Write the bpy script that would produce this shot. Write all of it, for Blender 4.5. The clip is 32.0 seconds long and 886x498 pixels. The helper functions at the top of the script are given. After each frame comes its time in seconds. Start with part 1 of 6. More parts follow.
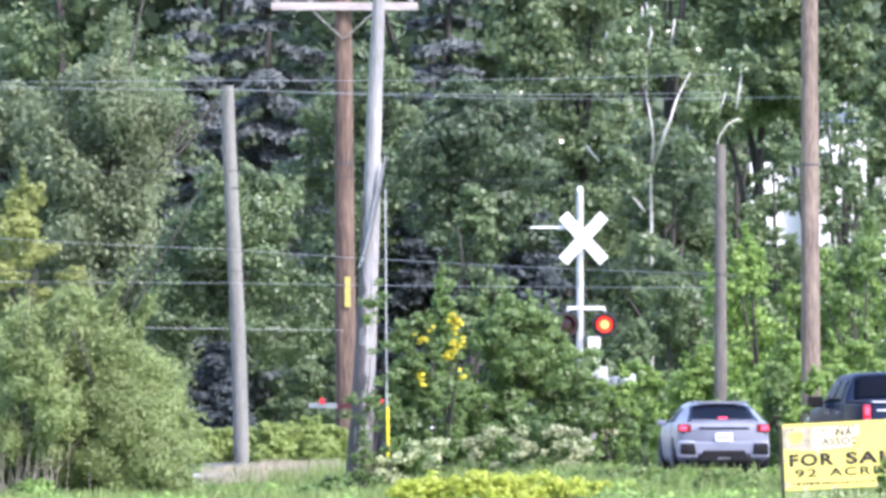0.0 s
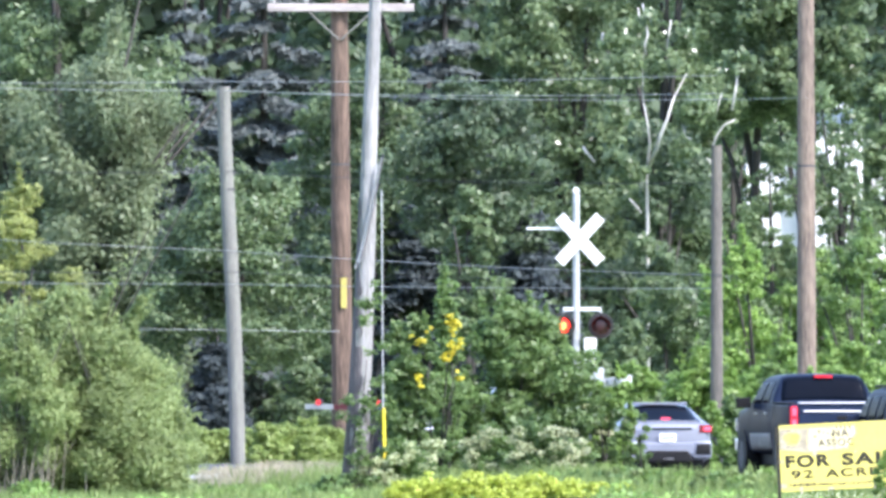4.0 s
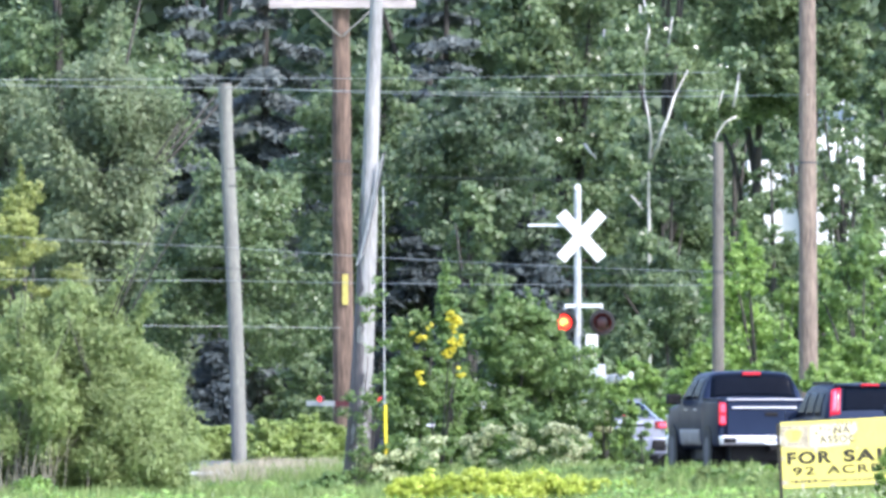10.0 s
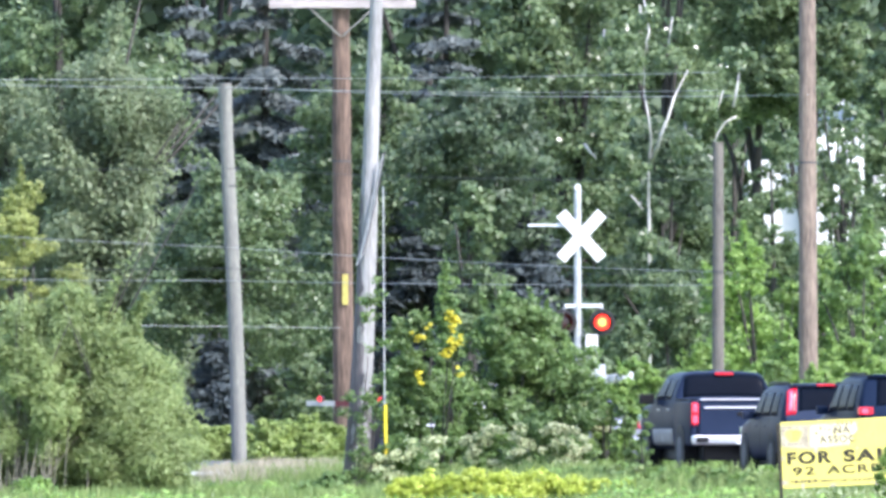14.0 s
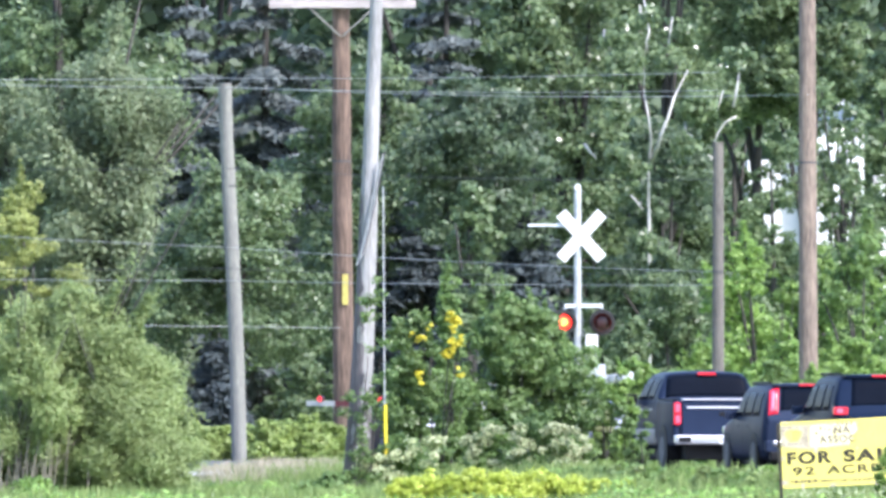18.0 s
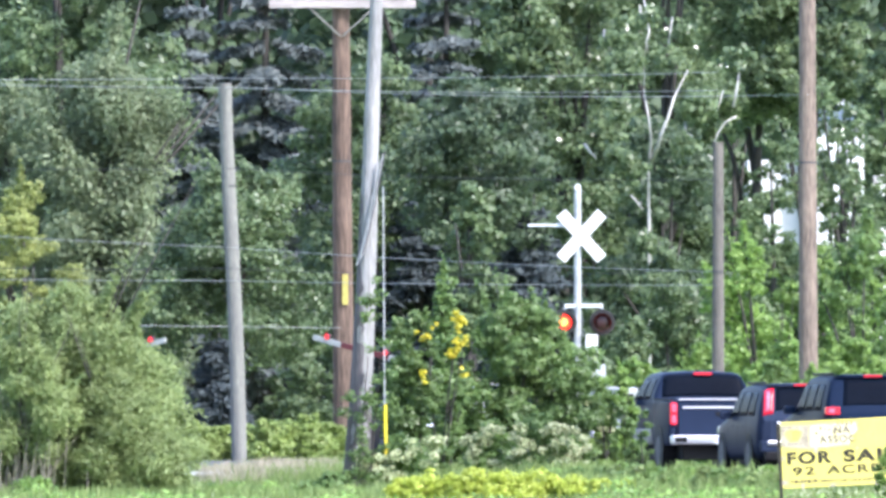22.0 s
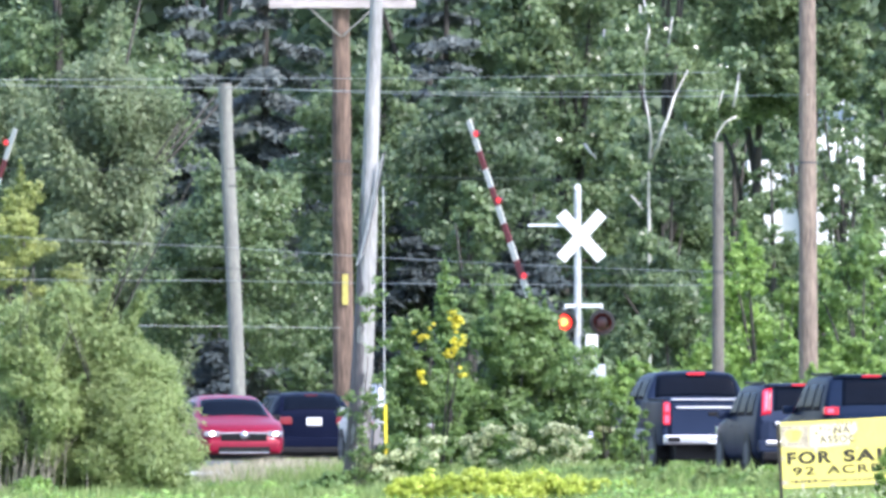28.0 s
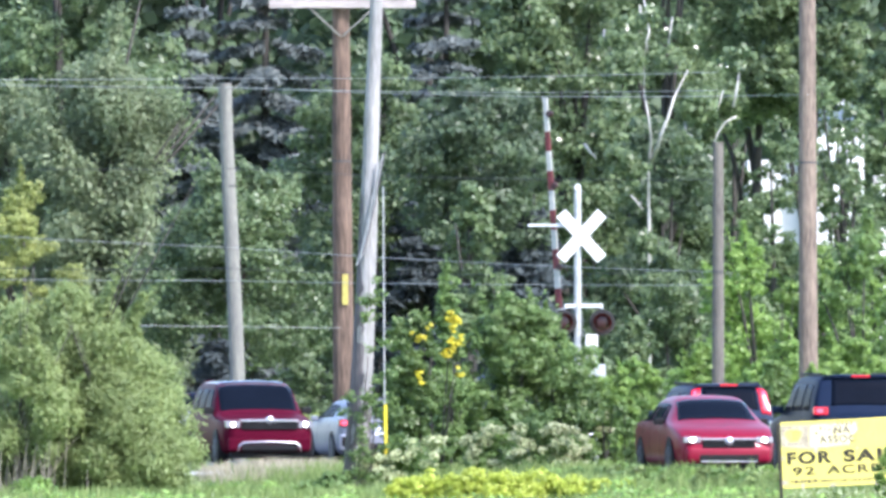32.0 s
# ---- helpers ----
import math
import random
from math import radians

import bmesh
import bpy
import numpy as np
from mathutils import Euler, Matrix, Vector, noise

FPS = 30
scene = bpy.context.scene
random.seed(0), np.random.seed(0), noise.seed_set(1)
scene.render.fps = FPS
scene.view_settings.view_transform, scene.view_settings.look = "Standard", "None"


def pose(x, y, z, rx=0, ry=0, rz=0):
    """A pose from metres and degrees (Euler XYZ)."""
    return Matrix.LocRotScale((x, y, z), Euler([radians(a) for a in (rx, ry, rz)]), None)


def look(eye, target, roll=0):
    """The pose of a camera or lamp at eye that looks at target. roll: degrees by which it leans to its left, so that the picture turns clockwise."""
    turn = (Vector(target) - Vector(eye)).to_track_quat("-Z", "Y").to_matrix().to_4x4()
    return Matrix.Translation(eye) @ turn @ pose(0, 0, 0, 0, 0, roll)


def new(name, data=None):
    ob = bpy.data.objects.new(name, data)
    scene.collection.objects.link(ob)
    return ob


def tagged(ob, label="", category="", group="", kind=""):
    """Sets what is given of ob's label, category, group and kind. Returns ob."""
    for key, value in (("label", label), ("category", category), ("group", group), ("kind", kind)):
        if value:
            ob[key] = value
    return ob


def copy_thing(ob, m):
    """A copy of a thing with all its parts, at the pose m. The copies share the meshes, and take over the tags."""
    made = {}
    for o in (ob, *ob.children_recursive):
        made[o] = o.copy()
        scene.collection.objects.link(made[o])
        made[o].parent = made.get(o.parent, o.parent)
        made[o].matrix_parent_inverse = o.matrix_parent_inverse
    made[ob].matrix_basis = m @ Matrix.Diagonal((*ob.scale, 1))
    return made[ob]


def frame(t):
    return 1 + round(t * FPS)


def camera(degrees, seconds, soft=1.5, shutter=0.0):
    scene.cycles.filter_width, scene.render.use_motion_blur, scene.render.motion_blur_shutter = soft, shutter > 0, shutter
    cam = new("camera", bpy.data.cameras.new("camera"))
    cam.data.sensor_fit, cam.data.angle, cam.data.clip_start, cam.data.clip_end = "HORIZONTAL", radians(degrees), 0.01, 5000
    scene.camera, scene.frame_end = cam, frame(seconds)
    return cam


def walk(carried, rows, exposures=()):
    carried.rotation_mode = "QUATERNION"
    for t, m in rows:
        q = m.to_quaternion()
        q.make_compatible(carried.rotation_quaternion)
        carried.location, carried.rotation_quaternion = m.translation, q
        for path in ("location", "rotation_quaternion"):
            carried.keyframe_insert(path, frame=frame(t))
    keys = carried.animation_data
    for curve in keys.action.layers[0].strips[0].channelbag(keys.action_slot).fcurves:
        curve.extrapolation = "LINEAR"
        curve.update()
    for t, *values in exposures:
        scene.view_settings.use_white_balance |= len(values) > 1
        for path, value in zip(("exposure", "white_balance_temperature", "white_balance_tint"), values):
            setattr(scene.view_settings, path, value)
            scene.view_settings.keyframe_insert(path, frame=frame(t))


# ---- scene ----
# ---- camera: a long lens, held almost still ----
cam = camera(2.4147, 32.0, soft=3.35)
EYE = 1.45


def aim(yaw, tilt):
    return pose(0, 0, EYE, 90.3912 + tilt, 0, yaw)


# small slips of the hand in the first seconds, steady after that
walk(cam, [(0.0, aim(0.0062, 0.0060)), (0.5, aim(0.0065, 0.0060)), (1.0, aim(0.0090, 0.0060)), (1.5, aim(0.0070, 0.0070)),
           (2.0, aim(0.0060, 0.0060)), (2.5, aim(0.0020, 0.0060)), (3.0, aim(0.0010, 0.0075)), (3.5, aim(-0.0075, 0.0120)),
           (4.4, aim(-0.0010, 0.0050)), (5.5, aim(0.0, 0.0)), (32.0, aim(0.0, 0.0))], exposures=[(0.0, 1.90, 5970, 24), (0.5, 1.90, 5930, 18), (1.0, 1.90, 5920, 16), (32.0, 1.90, 5920, 16)])

# ---- daylight ----
SUN = Vector((0.62, -0.54, 0.88)).normalized()
world = bpy.data.worlds.new("sky")
scene.world = world
world.use_nodes = True
sky = world.node_tree.nodes.new("ShaderNodeTexSky")
sky.sky_type, sky.sun_disc = "NISHITA", False
sky.sun_elevation, sky.sun_rotation = math.asin(SUN.z), math.atan2(SUN.x, SUN.y)
sky.air_density, sky.dust_density = 1.0, 1.8
world.node_tree.links.new(sky.outputs[0], world.node_tree.nodes["Background"].inputs[0])
world.node_tree.nodes["Background"].inputs[1].default_value = 0.15
sun = new("sun", bpy.data.lights.new("sun", "SUN"))
sun.data.energy, sun.data.angle, sun.data.color = 2.0, radians(0.6), (1.0, 0.95, 0.87)
sun.matrix_world = look(SUN * 100, (0, 0, 0))


# ---- materials ----
def material(name, color, rough=0.6, metal=0.0, vary=0.15, scale=6.0, bump=0.0, coat=0.0, glow=None, power=0.0, stretch=(1, 1, 1), dirt=None, fine=7.0):
    """A surface with two scales of variation in its colour, and relief."""
    m = bpy.data.materials.new(name)
    m.use_nodes = True
    nt = m.node_tree
    b = nt.nodes["Principled BSDF"]
    b.inputs["Roughness"].default_value, b.inputs["Metallic"].default_value = rough, metal
    b.inputs["Coat Weight"].default_value, b.inputs["Coat Roughness"].default_value = coat, 0.06
    geo = nt.nodes.new("ShaderNodeTexCoord")
    mp = nt.nodes.new("ShaderNodeMapping")
    mp.inputs["Scale"].default_value = stretch
    nt.links.new(geo.outputs["Object"], mp.inputs[0])
    n1, n2 = nt.nodes.new("ShaderNodeTexNoise"), nt.nodes.new("ShaderNodeTexNoise")
    n1.inputs["Scale"].default_value, n2.inputs["Scale"].default_value = scale, scale * fine
    n1.inputs["Detail"].default_value = 4
    for n in (n1, n2):
        nt.links.new(mp.outputs[0], n.inputs["Vector"])
    add = nt.nodes.new("ShaderNodeMath")
    add.operation = "ADD"
    nt.links.new(n1.outputs[0], add.inputs[0])
    nt.links.new(n2.outputs[0], add.inputs[1])
    ramp = nt.nodes.new("ShaderNodeMapRange")
    ramp.inputs[1].default_value, ramp.inputs[2].default_value = 0.6, 1.4
    nt.links.new(add.outputs[0], ramp.inputs[0])
    mix = nt.nodes.new("ShaderNodeMix")
    mix.data_type = "RGBA"
    low = dirt or tuple(c * (1 - vary) for c in color)
    high = tuple(min(1, c * (1 + vary)) for c in color)
    mix.inputs["A"].default_value, mix.inputs["B"].default_value = (*low, 1), (*high, 1)
    nt.links.new(ramp.outputs[0], mix.inputs["Factor"])
    nt.links.new(mix.outputs["Result"], b.inputs["Base Color"])
    if bump:
        bp = nt.nodes.new("ShaderNodeBump")
        bp.inputs["Strength"].default_value, bp.inputs["Distance"].default_value = bump, 0.02
        nt.links.new(add.outputs[0], bp.inputs["Height"])
        nt.links.new(bp.outputs[0], b.inputs["Normal"])
    if glow:
        b.inputs["Emission Color"].default_value, b.inputs["Emission Strength"].default_value = (*glow, 1), power
    return m


def leaf_material(name, dark, light, through_light=0.35, rough=0.45, patch=0.9):
    """Leaves: each takes its own shade; patches of the crown differ; some light passes through."""
    m = bpy.data.materials.new(name)
    m.use_nodes = True
    nt = m.node_tree
    b = nt.nodes["Principled BSDF"]
    b.inputs["Roughness"].default_value = rough
    geo, obj, tc = nt.nodes.new("ShaderNodeNewGeometry"), nt.nodes.new("ShaderNodeObjectInfo"), nt.nodes.new("ShaderNodeTexCoord")
    n1 = nt.nodes.new("ShaderNodeTexNoise")
    n1.inputs["Scale"].default_value, n1.inputs["Detail"].default_value = patch, 3
    nt.links.new(tc.outputs["Object"], n1.inputs["Vector"])
    a1 = nt.nodes.new("ShaderNodeMath")
    a1.operation = "MULTIPLY_ADD"
    nt.links.new(geo.outputs["Random Per Island"], a1.inputs[0])
    a1.inputs[1].default_value = 0.40
    nt.links.new(n1.outputs[0], a1.inputs[2])
    ramp = nt.nodes.new("ShaderNodeMapRange")
    ramp.inputs[1].default_value, ramp.inputs[2].default_value = 0.40, 1.0
    nt.links.new(a1.outputs[0], ramp.inputs[0])
    mix = nt.nodes.new("ShaderNodeMix")
    mix.data_type = "RGBA"
    mix.inputs["A"].default_value, mix.inputs["B"].default_value = (*dark, 1), (*light, 1)
    nt.links.new(ramp.outputs[0], mix.inputs["Factor"])
    own = nt.nodes.new("ShaderNodeHueSaturation")
    val = nt.nodes.new("ShaderNodeMapRange")
    val.inputs[3].default_value, val.inputs[4].default_value = 0.84, 1.16
    nt.links.new(obj.outputs["Random"], val.inputs[0])
    hue = nt.nodes.new("ShaderNodeMapRange")
    hue.inputs[3].default_value, hue.inputs[4].default_value = 0.487, 0.508
    nt.links.new(n1.outputs[0], hue.inputs[0])
    nt.links.new(val.outputs[0], own.inputs["Value"])
    nt.links.new(hue.outputs[0], own.inputs["Hue"])
    nt.links.new(mix.outputs["Result"], own.inputs["Color"])
    nt.links.new(own.outputs[0], b.inputs["Base Color"])
    tr = nt.nodes.new("ShaderNodeBsdfTranslucent")
    nt.links.new(own.outputs[0], tr.inputs[0])
    sh = nt.nodes.new("ShaderNodeMixShader")
    sh.inputs[0].default_value = through_light
    nt.links.new(b.outputs[0], sh.inputs[1])
    nt.links.new(tr.outputs[0], sh.inputs[2])
    nt.links.new(sh.outputs[0], nt.nodes["Material Output"].inputs[0])
    return m


GRASS = material("meadow_grass", (0.11, 0.17, 0.05), 0.9, vary=0.4, scale=0.5, bump=0.3)
ASPHALT = material("asphalt", (0.075, 0.075, 0.078), 0.85, vary=0.25, scale=1.5, bump=0.2, fine=30)
GRAVEL = material("gravel", (0.30, 0.29, 0.265), 0.9, vary=0.3, scale=5, bump=0.6)
WOOD_GREY = material("weathered_pole_wood", (0.175, 0.176, 0.150), 0.85, vary=0.3, scale=7, bump=0.6, stretch=(1, 1, 0.12), dirt=(0.12, 0.115, 0.11))
WOOD_PALE = material("bleached_pole_wood", (0.315, 0.31, 0.305), 0.8, vary=0.25, scale=9, bump=0.7, stretch=(1, 1, 0.06), dirt=(0.12, 0.115, 0.11))
WOOD_BROWN = material("creosoted_pole_wood", (0.122, 0.082, 0.060), 0.85, vary=0.55, dirt=(0.026, 0.015, 0.012), scale=4.5, bump=0.8, stretch=(1, 1, 0.13), fine=4)
WOOD_DULL = material("dull_brown_pole_wood", (0.118, 0.108, 0.092), 0.85, vary=0.4, scale=6, bump=0.5, stretch=(1, 1, 0.12), dirt=(0.06, 0.052, 0.05))
WOOD_TAN = material("tan_pole_wood", (0.195, 0.150, 0.118), 0.85, vary=0.4, scale=4, bump=0.8, stretch=(1, 1, 0.2), dirt=(0.06, 0.045, 0.04), fine=5)
CROSSARM = material("bleached_crossarm_wood", (0.35, 0.31, 0.295), 0.85, vary=0.4, scale=6, bump=0.3, stretch=(0.1, 1, 1))
GALV = material("galvanised_steel", (0.55, 0.56, 0.57), 0.45, 0.7, vary=0.15, scale=10)
ALU = material("painted_aluminium", (0.62, 0.64, 0.65), 0.5, 0.2, vary=0.12, scale=8)
MAST = material("weathered_aluminium", (0.40, 0.41, 0.42), 0.55, 0.2, vary=0.35, scale=5, dirt=(0.24, 0.245, 0.25))
WHITE = material("white_sheeting", (0.66, 0.66, 0.645), 0.5, vary=0.08, scale=8)
ARM_WHITE = material("arm_white", (0.40, 0.40, 0.37), 0.6, vary=0.1, scale=10)
ARM_RED = material("arm_red", (0.125, 0.022, 0.025), 0.6, vary=0.2, scale=10)
BLACK = material("black_paint", (0.015, 0.015, 0.016), 0.6, vary=0.3, scale=10)
WIRE = material("wire_aluminium", (0.36, 0.37, 0.37), 0.6, 0.2, vary=0.1, scale=3)
WIRE_DARK = material("wire_dark", (0.05, 0.05, 0.055), 0.6, vary=0.1, scale=3)
YELLOW = material("yellow_plastic", (0.75, 0.60, 0.02), 0.5, vary=0.12, scale=12)
TAG = material("yellow_marker", (0.42, 0.36, 0.09), 0.6, vary=0.35, scale=14)
SIGN_YELLOW = material("sign_yellow", (0.62, 0.535, 0.125), 0.6, vary=0.12, scale=3)
SIGN_INK = material("sign_ink", (0.022, 0.018, 0.010), 0.75, vary=0.2, scale=8)
SIGN_FADE = material("sign_faded_print", (0.075, 0.06, 0.045), 0.7, vary=0.4, scale=14)
SIGN_STAIN = material("sign_peeling_stain", (0.50, 0.44, 0.33), 0.75, vary=0.25, scale=4, dirt=(0.13, 0.105, 0.07))
MARK_GREY = material("worn_grey_marks", (0.36, 0.36, 0.37), 0.6, vary=0.4, scale=25)
POLE_FOOT = material("dark_mottled_pole_foot", (0.115, 0.105, 0.095), 0.9, vary=0.5, scale=4, bump=0.8, stretch=(1, 1, 0.3), dirt=(0.03, 0.027, 0.025))
# tone of the front pole's unlit side; a few patches share it
POLE_SHADE = material("shade_toned_pole_wood", (0.125, 0.113, 0.118), 0.9, vary=0.4, scale=5, bump=0.6, stretch=(1, 1, 0.15), dirt=(0.055, 0.048, 0.05))
STEM_GREY = material("bare_grey_stems", (0.17, 0.158, 0.12), 0.9, vary=0.35, scale=4, bump=0.3)
SIGN_PALE = material("sign_pale_print", (0.60, 0.56, 0.46), 0.6, vary=0.2, scale=7, dirt=(0.58, 0.48, 0.16))
BARK = material("bark", (0.05, 0.046, 0.04), 0.95, vary=0.4, scale=5, bump=0.8, stretch=(1, 1, 0.25))
BIRCH = material("birch_bark", (0.46, 0.455, 0.42), 0.8, vary=0.2, scale=6, bump=0.3, dirt=(0.30, 0.29, 0.27), stretch=(0.5, 0.5, 3))
SIDING = material("white_siding", (0.70, 0.70, 0.69), 0.7, vary=0.05, scale=4)
ROOFING = material("blue_grey_roof", (0.085, 0.115, 0.135), 0.6, vary=0.15, scale=5)
PANE = material("window_pane", (0.03, 0.035, 0.04), 0.08, vary=0.1, scale=2)
LENS_LIT = material("lit_red_lens", (0.6, 0.05, 0.02), 0.3, vary=0.05, scale=9, glow=(1.0, 0.03, 0.015), power=0.9)
LENS_HEART = material("lit_lens_heart", (0.8, 0.25, 0.05), 0.3, vary=0.05, scale=9, glow=(1.0, 0.30, 0.05), power=1.1)
LENS_DARK = material("unlit_red_lens", (0.035, 0.008, 0.009), 0.4, vary=0.1, scale=9)
ARM_LAMP = material("arm_lamp_red", (0.4, 0.015, 0.02), 0.3, vary=0.05, scale=9, glow=(1.0, 0.05, 0.06), power=0.28)


# ---- building blocks ----
def part(name, bm, mat, parent=None, label="", smooth=False):
    """One mesh object out of a bmesh, under its thing."""
    me = bpy.data.meshes.new(name)
    bm.to_mesh(me)
    bm.free()
    return part_mesh(name, me, mat, parent, label, smooth)


def part_mesh(name, me, mat, parent=None, label="", smooth=False):
    if mat:
        me.materials.append(mat)
    if smooth:
        me.shade_smooth()
    ob = new(name, me)
    if parent:
        ob.parent = parent
    return tagged(ob, label=label)


def thing(name, m, label, category, group="", kind=""):
    ob = new(name)
    ob.matrix_basis = m
    return tagged(ob, label, category, group, kind)


def box(bm, x0, x1, y0, y1, z0, z1, m=None):
    vs = [bm.verts.new(p) for p in ((x0, y0, z0), (x1, y0, z0), (x1, y1, z0), (x0, y1, z0), (x0, y0, z1), (x1, y0, z1), (x1, y1, z1), (x0, y1, z1))]
    for f in ((0, 3, 2, 1), (4, 5, 6, 7), (0, 1, 5, 4), (1, 2, 6, 5), (2, 3, 7, 6), (3, 0, 4, 7)):
        bm.faces.new([vs[i] for i in f])
    if m is not None:
        bmesh.ops.transform(bm, matrix=m, verts=vs)
    return vs


def soft_box(x0, x1, y0, y1, z0, z1, r=0.01, seg=2, m=None):
    bm = bmesh.new()
    box(bm, x0, x1, y0, y1, z0, z1)
    if r:
        bmesh.ops.bevel(bm, geom=bm.edges[:], offset=r, segments=seg, affect="EDGES", profile=0.6)
    if m is not None:
        bmesh.ops.transform(bm, matrix=m, verts=bm.verts)
    return bm


def hull8(pts, r=0.02, seg=2):
    """A rounded block from four lower and four upper corners, each set in the same turn."""
    bm = bmesh.new()
    vs = [bm.verts.new(p) for p in pts]
    for f in ((3, 2, 1, 0), (4, 5, 6, 7), (0, 1, 5, 4), (1, 2, 6, 5), (2, 3, 7, 6), (3, 0, 4, 7)):
        bm.faces.new([vs[i] for i in f])
    if r:
        bmesh.ops.bevel(bm, geom=bm.edges[:], offset=r, segments=seg, affect="EDGES", profile=0.5)
    bmesh.ops.recalc_face_normals(bm, faces=bm.faces)
    return bm


def tube(bm, pts, radii, sides=8, cap=True):
    """A tapered pipe along points."""
    rings = []
    for i, p in enumerate(pts):
        p = Vector(p)
        d = (Vector(pts[min(i + 1, len(pts) - 1)]) - Vector(pts[max(i - 1, 0)])).normalized()
        a = d.cross(Vector((0.31, 0.95, 0.05)) if abs(d.y) < 0.9 else Vector((1, 0, 0.1))).normalized()
        b = d.cross(a)
        r = radii[i] if hasattr(radii, "__len__") else radii
        rings.append([bm.verts.new(p + a * math.cos(t) * r + b * math.sin(t) * r) for t in (2 * math.pi * k / sides for k in range(sides))])
    for q, s in zip(rings, rings[1:]):
        for k in range(sides):
            bm.faces.new((q[k], q[(k + 1) % sides], s[(k + 1) % sides], s[k]))
    if cap:
        bm.faces.new(rings[0][::-1])
        bm.faces.new(rings[-1])
    bmesh.ops.recalc_face_normals(bm, faces=bm.faces)
    return bm


def disc(x, y0, y1, z, r, sides=20):
    """A short drum with its axis along y."""
    return tube(bmesh.new(), [(x, y0, z), (x, y1, z)], r, sides)


def panel(pts, depth, r=0.0):
    """A thin plate: four corners in turn, made thick along its normal (outwards)."""
    p = [Vector(q) for q in pts]
    n = (p[1] - p[0]).cross(p[3] - p[0]).normalized()
    return hull8([q - n * 0.01 for q in p] + [q + n * depth for q in p], r, 1)


def lettering(text, high, wide, mat, parent, m, depth=0.004, bold=0.026, space=1.0):
    """Words in the built-in font, made high metres tall and wide metres long."""
    cu = bpy.data.curves.new("lettering", "FONT")
    cu.body, cu.extrude, cu.offset = text, depth / 2, bold
    cu.space_character = space
    tmp = new("lettering", cu)
    bpy.context.view_layer.update()
    me = bpy.data.meshes.new_from_object(tmp.evaluated_get(bpy.context.evaluated_depsgraph_get()))
    bpy.data.objects.remove(tmp)
    co = np.empty(len(me.vertices) * 3)
    me.vertices.foreach_get("co", co)
    co = co.reshape(-1, 3)
    co[:, :2] -= co[:, :2].min(0)
    co[:, 0] *= wide / co[:, 0].max()
    co[:, 1] *= high / co[:, 1].max()
    me.vertices.foreach_set("co", co.ravel())
    me.materials.clear()
    ob = part_mesh("lettering", me, mat, parent, "dark painted capital letters")
    ob.matrix_basis = m
    return ob


def leaf_mesh(name, pos, out, size, rng, long=1.7, wild=0.7, droop=0.0, bend=0.0):
    """Many small leaves, each a folded rhombus, facing out and up, with a turn of its own."""
    n = len(pos)
    nor = out + rng.normal(0, wild, (n, 3)) + np.array([0.0, -0.1, 0.25])
    nor /= np.linalg.norm(nor, axis=1)[:, None] + 1e-9
    axis = rng.normal(0, 1, (n, 3)) + np.array([0, 0, -droop])
    axis -= nor * (axis * nor).sum(1)[:, None]
    axis /= np.linalg.norm(axis, axis=1)[:, None] + 1e-9
    side = np.cross(nor, axis)
    s = (size * rng.uniform(0.6, 1.35, n))[:, None]
    v = np.empty((n, 4, 3))
    v[:, 0] = pos - axis * s * long / 2
    v[:, 1] = pos + side * s / 2 + nor * s * 0.12
    v[:, 2] = pos + axis * s * long / 2 - nor * s * bend
    v[:, 3] = pos - side * s / 2 + nor * s * 0.12
    me = bpy.data.meshes.new(name)
    me.vertices.add(4 * n)
    me.vertices.foreach_set("co", v.ravel())
    me.loops.add(4 * n)
    me.loops.foreach_set("vertex_index", np.arange(4 * n, dtype=np.int32))
    me.polygons.add(n)
    me.polygons.foreach_set("loop_start", np.arange(0, 4 * n, 4, dtype=np.int32))
    me.update(calc_edges=True)
    return me


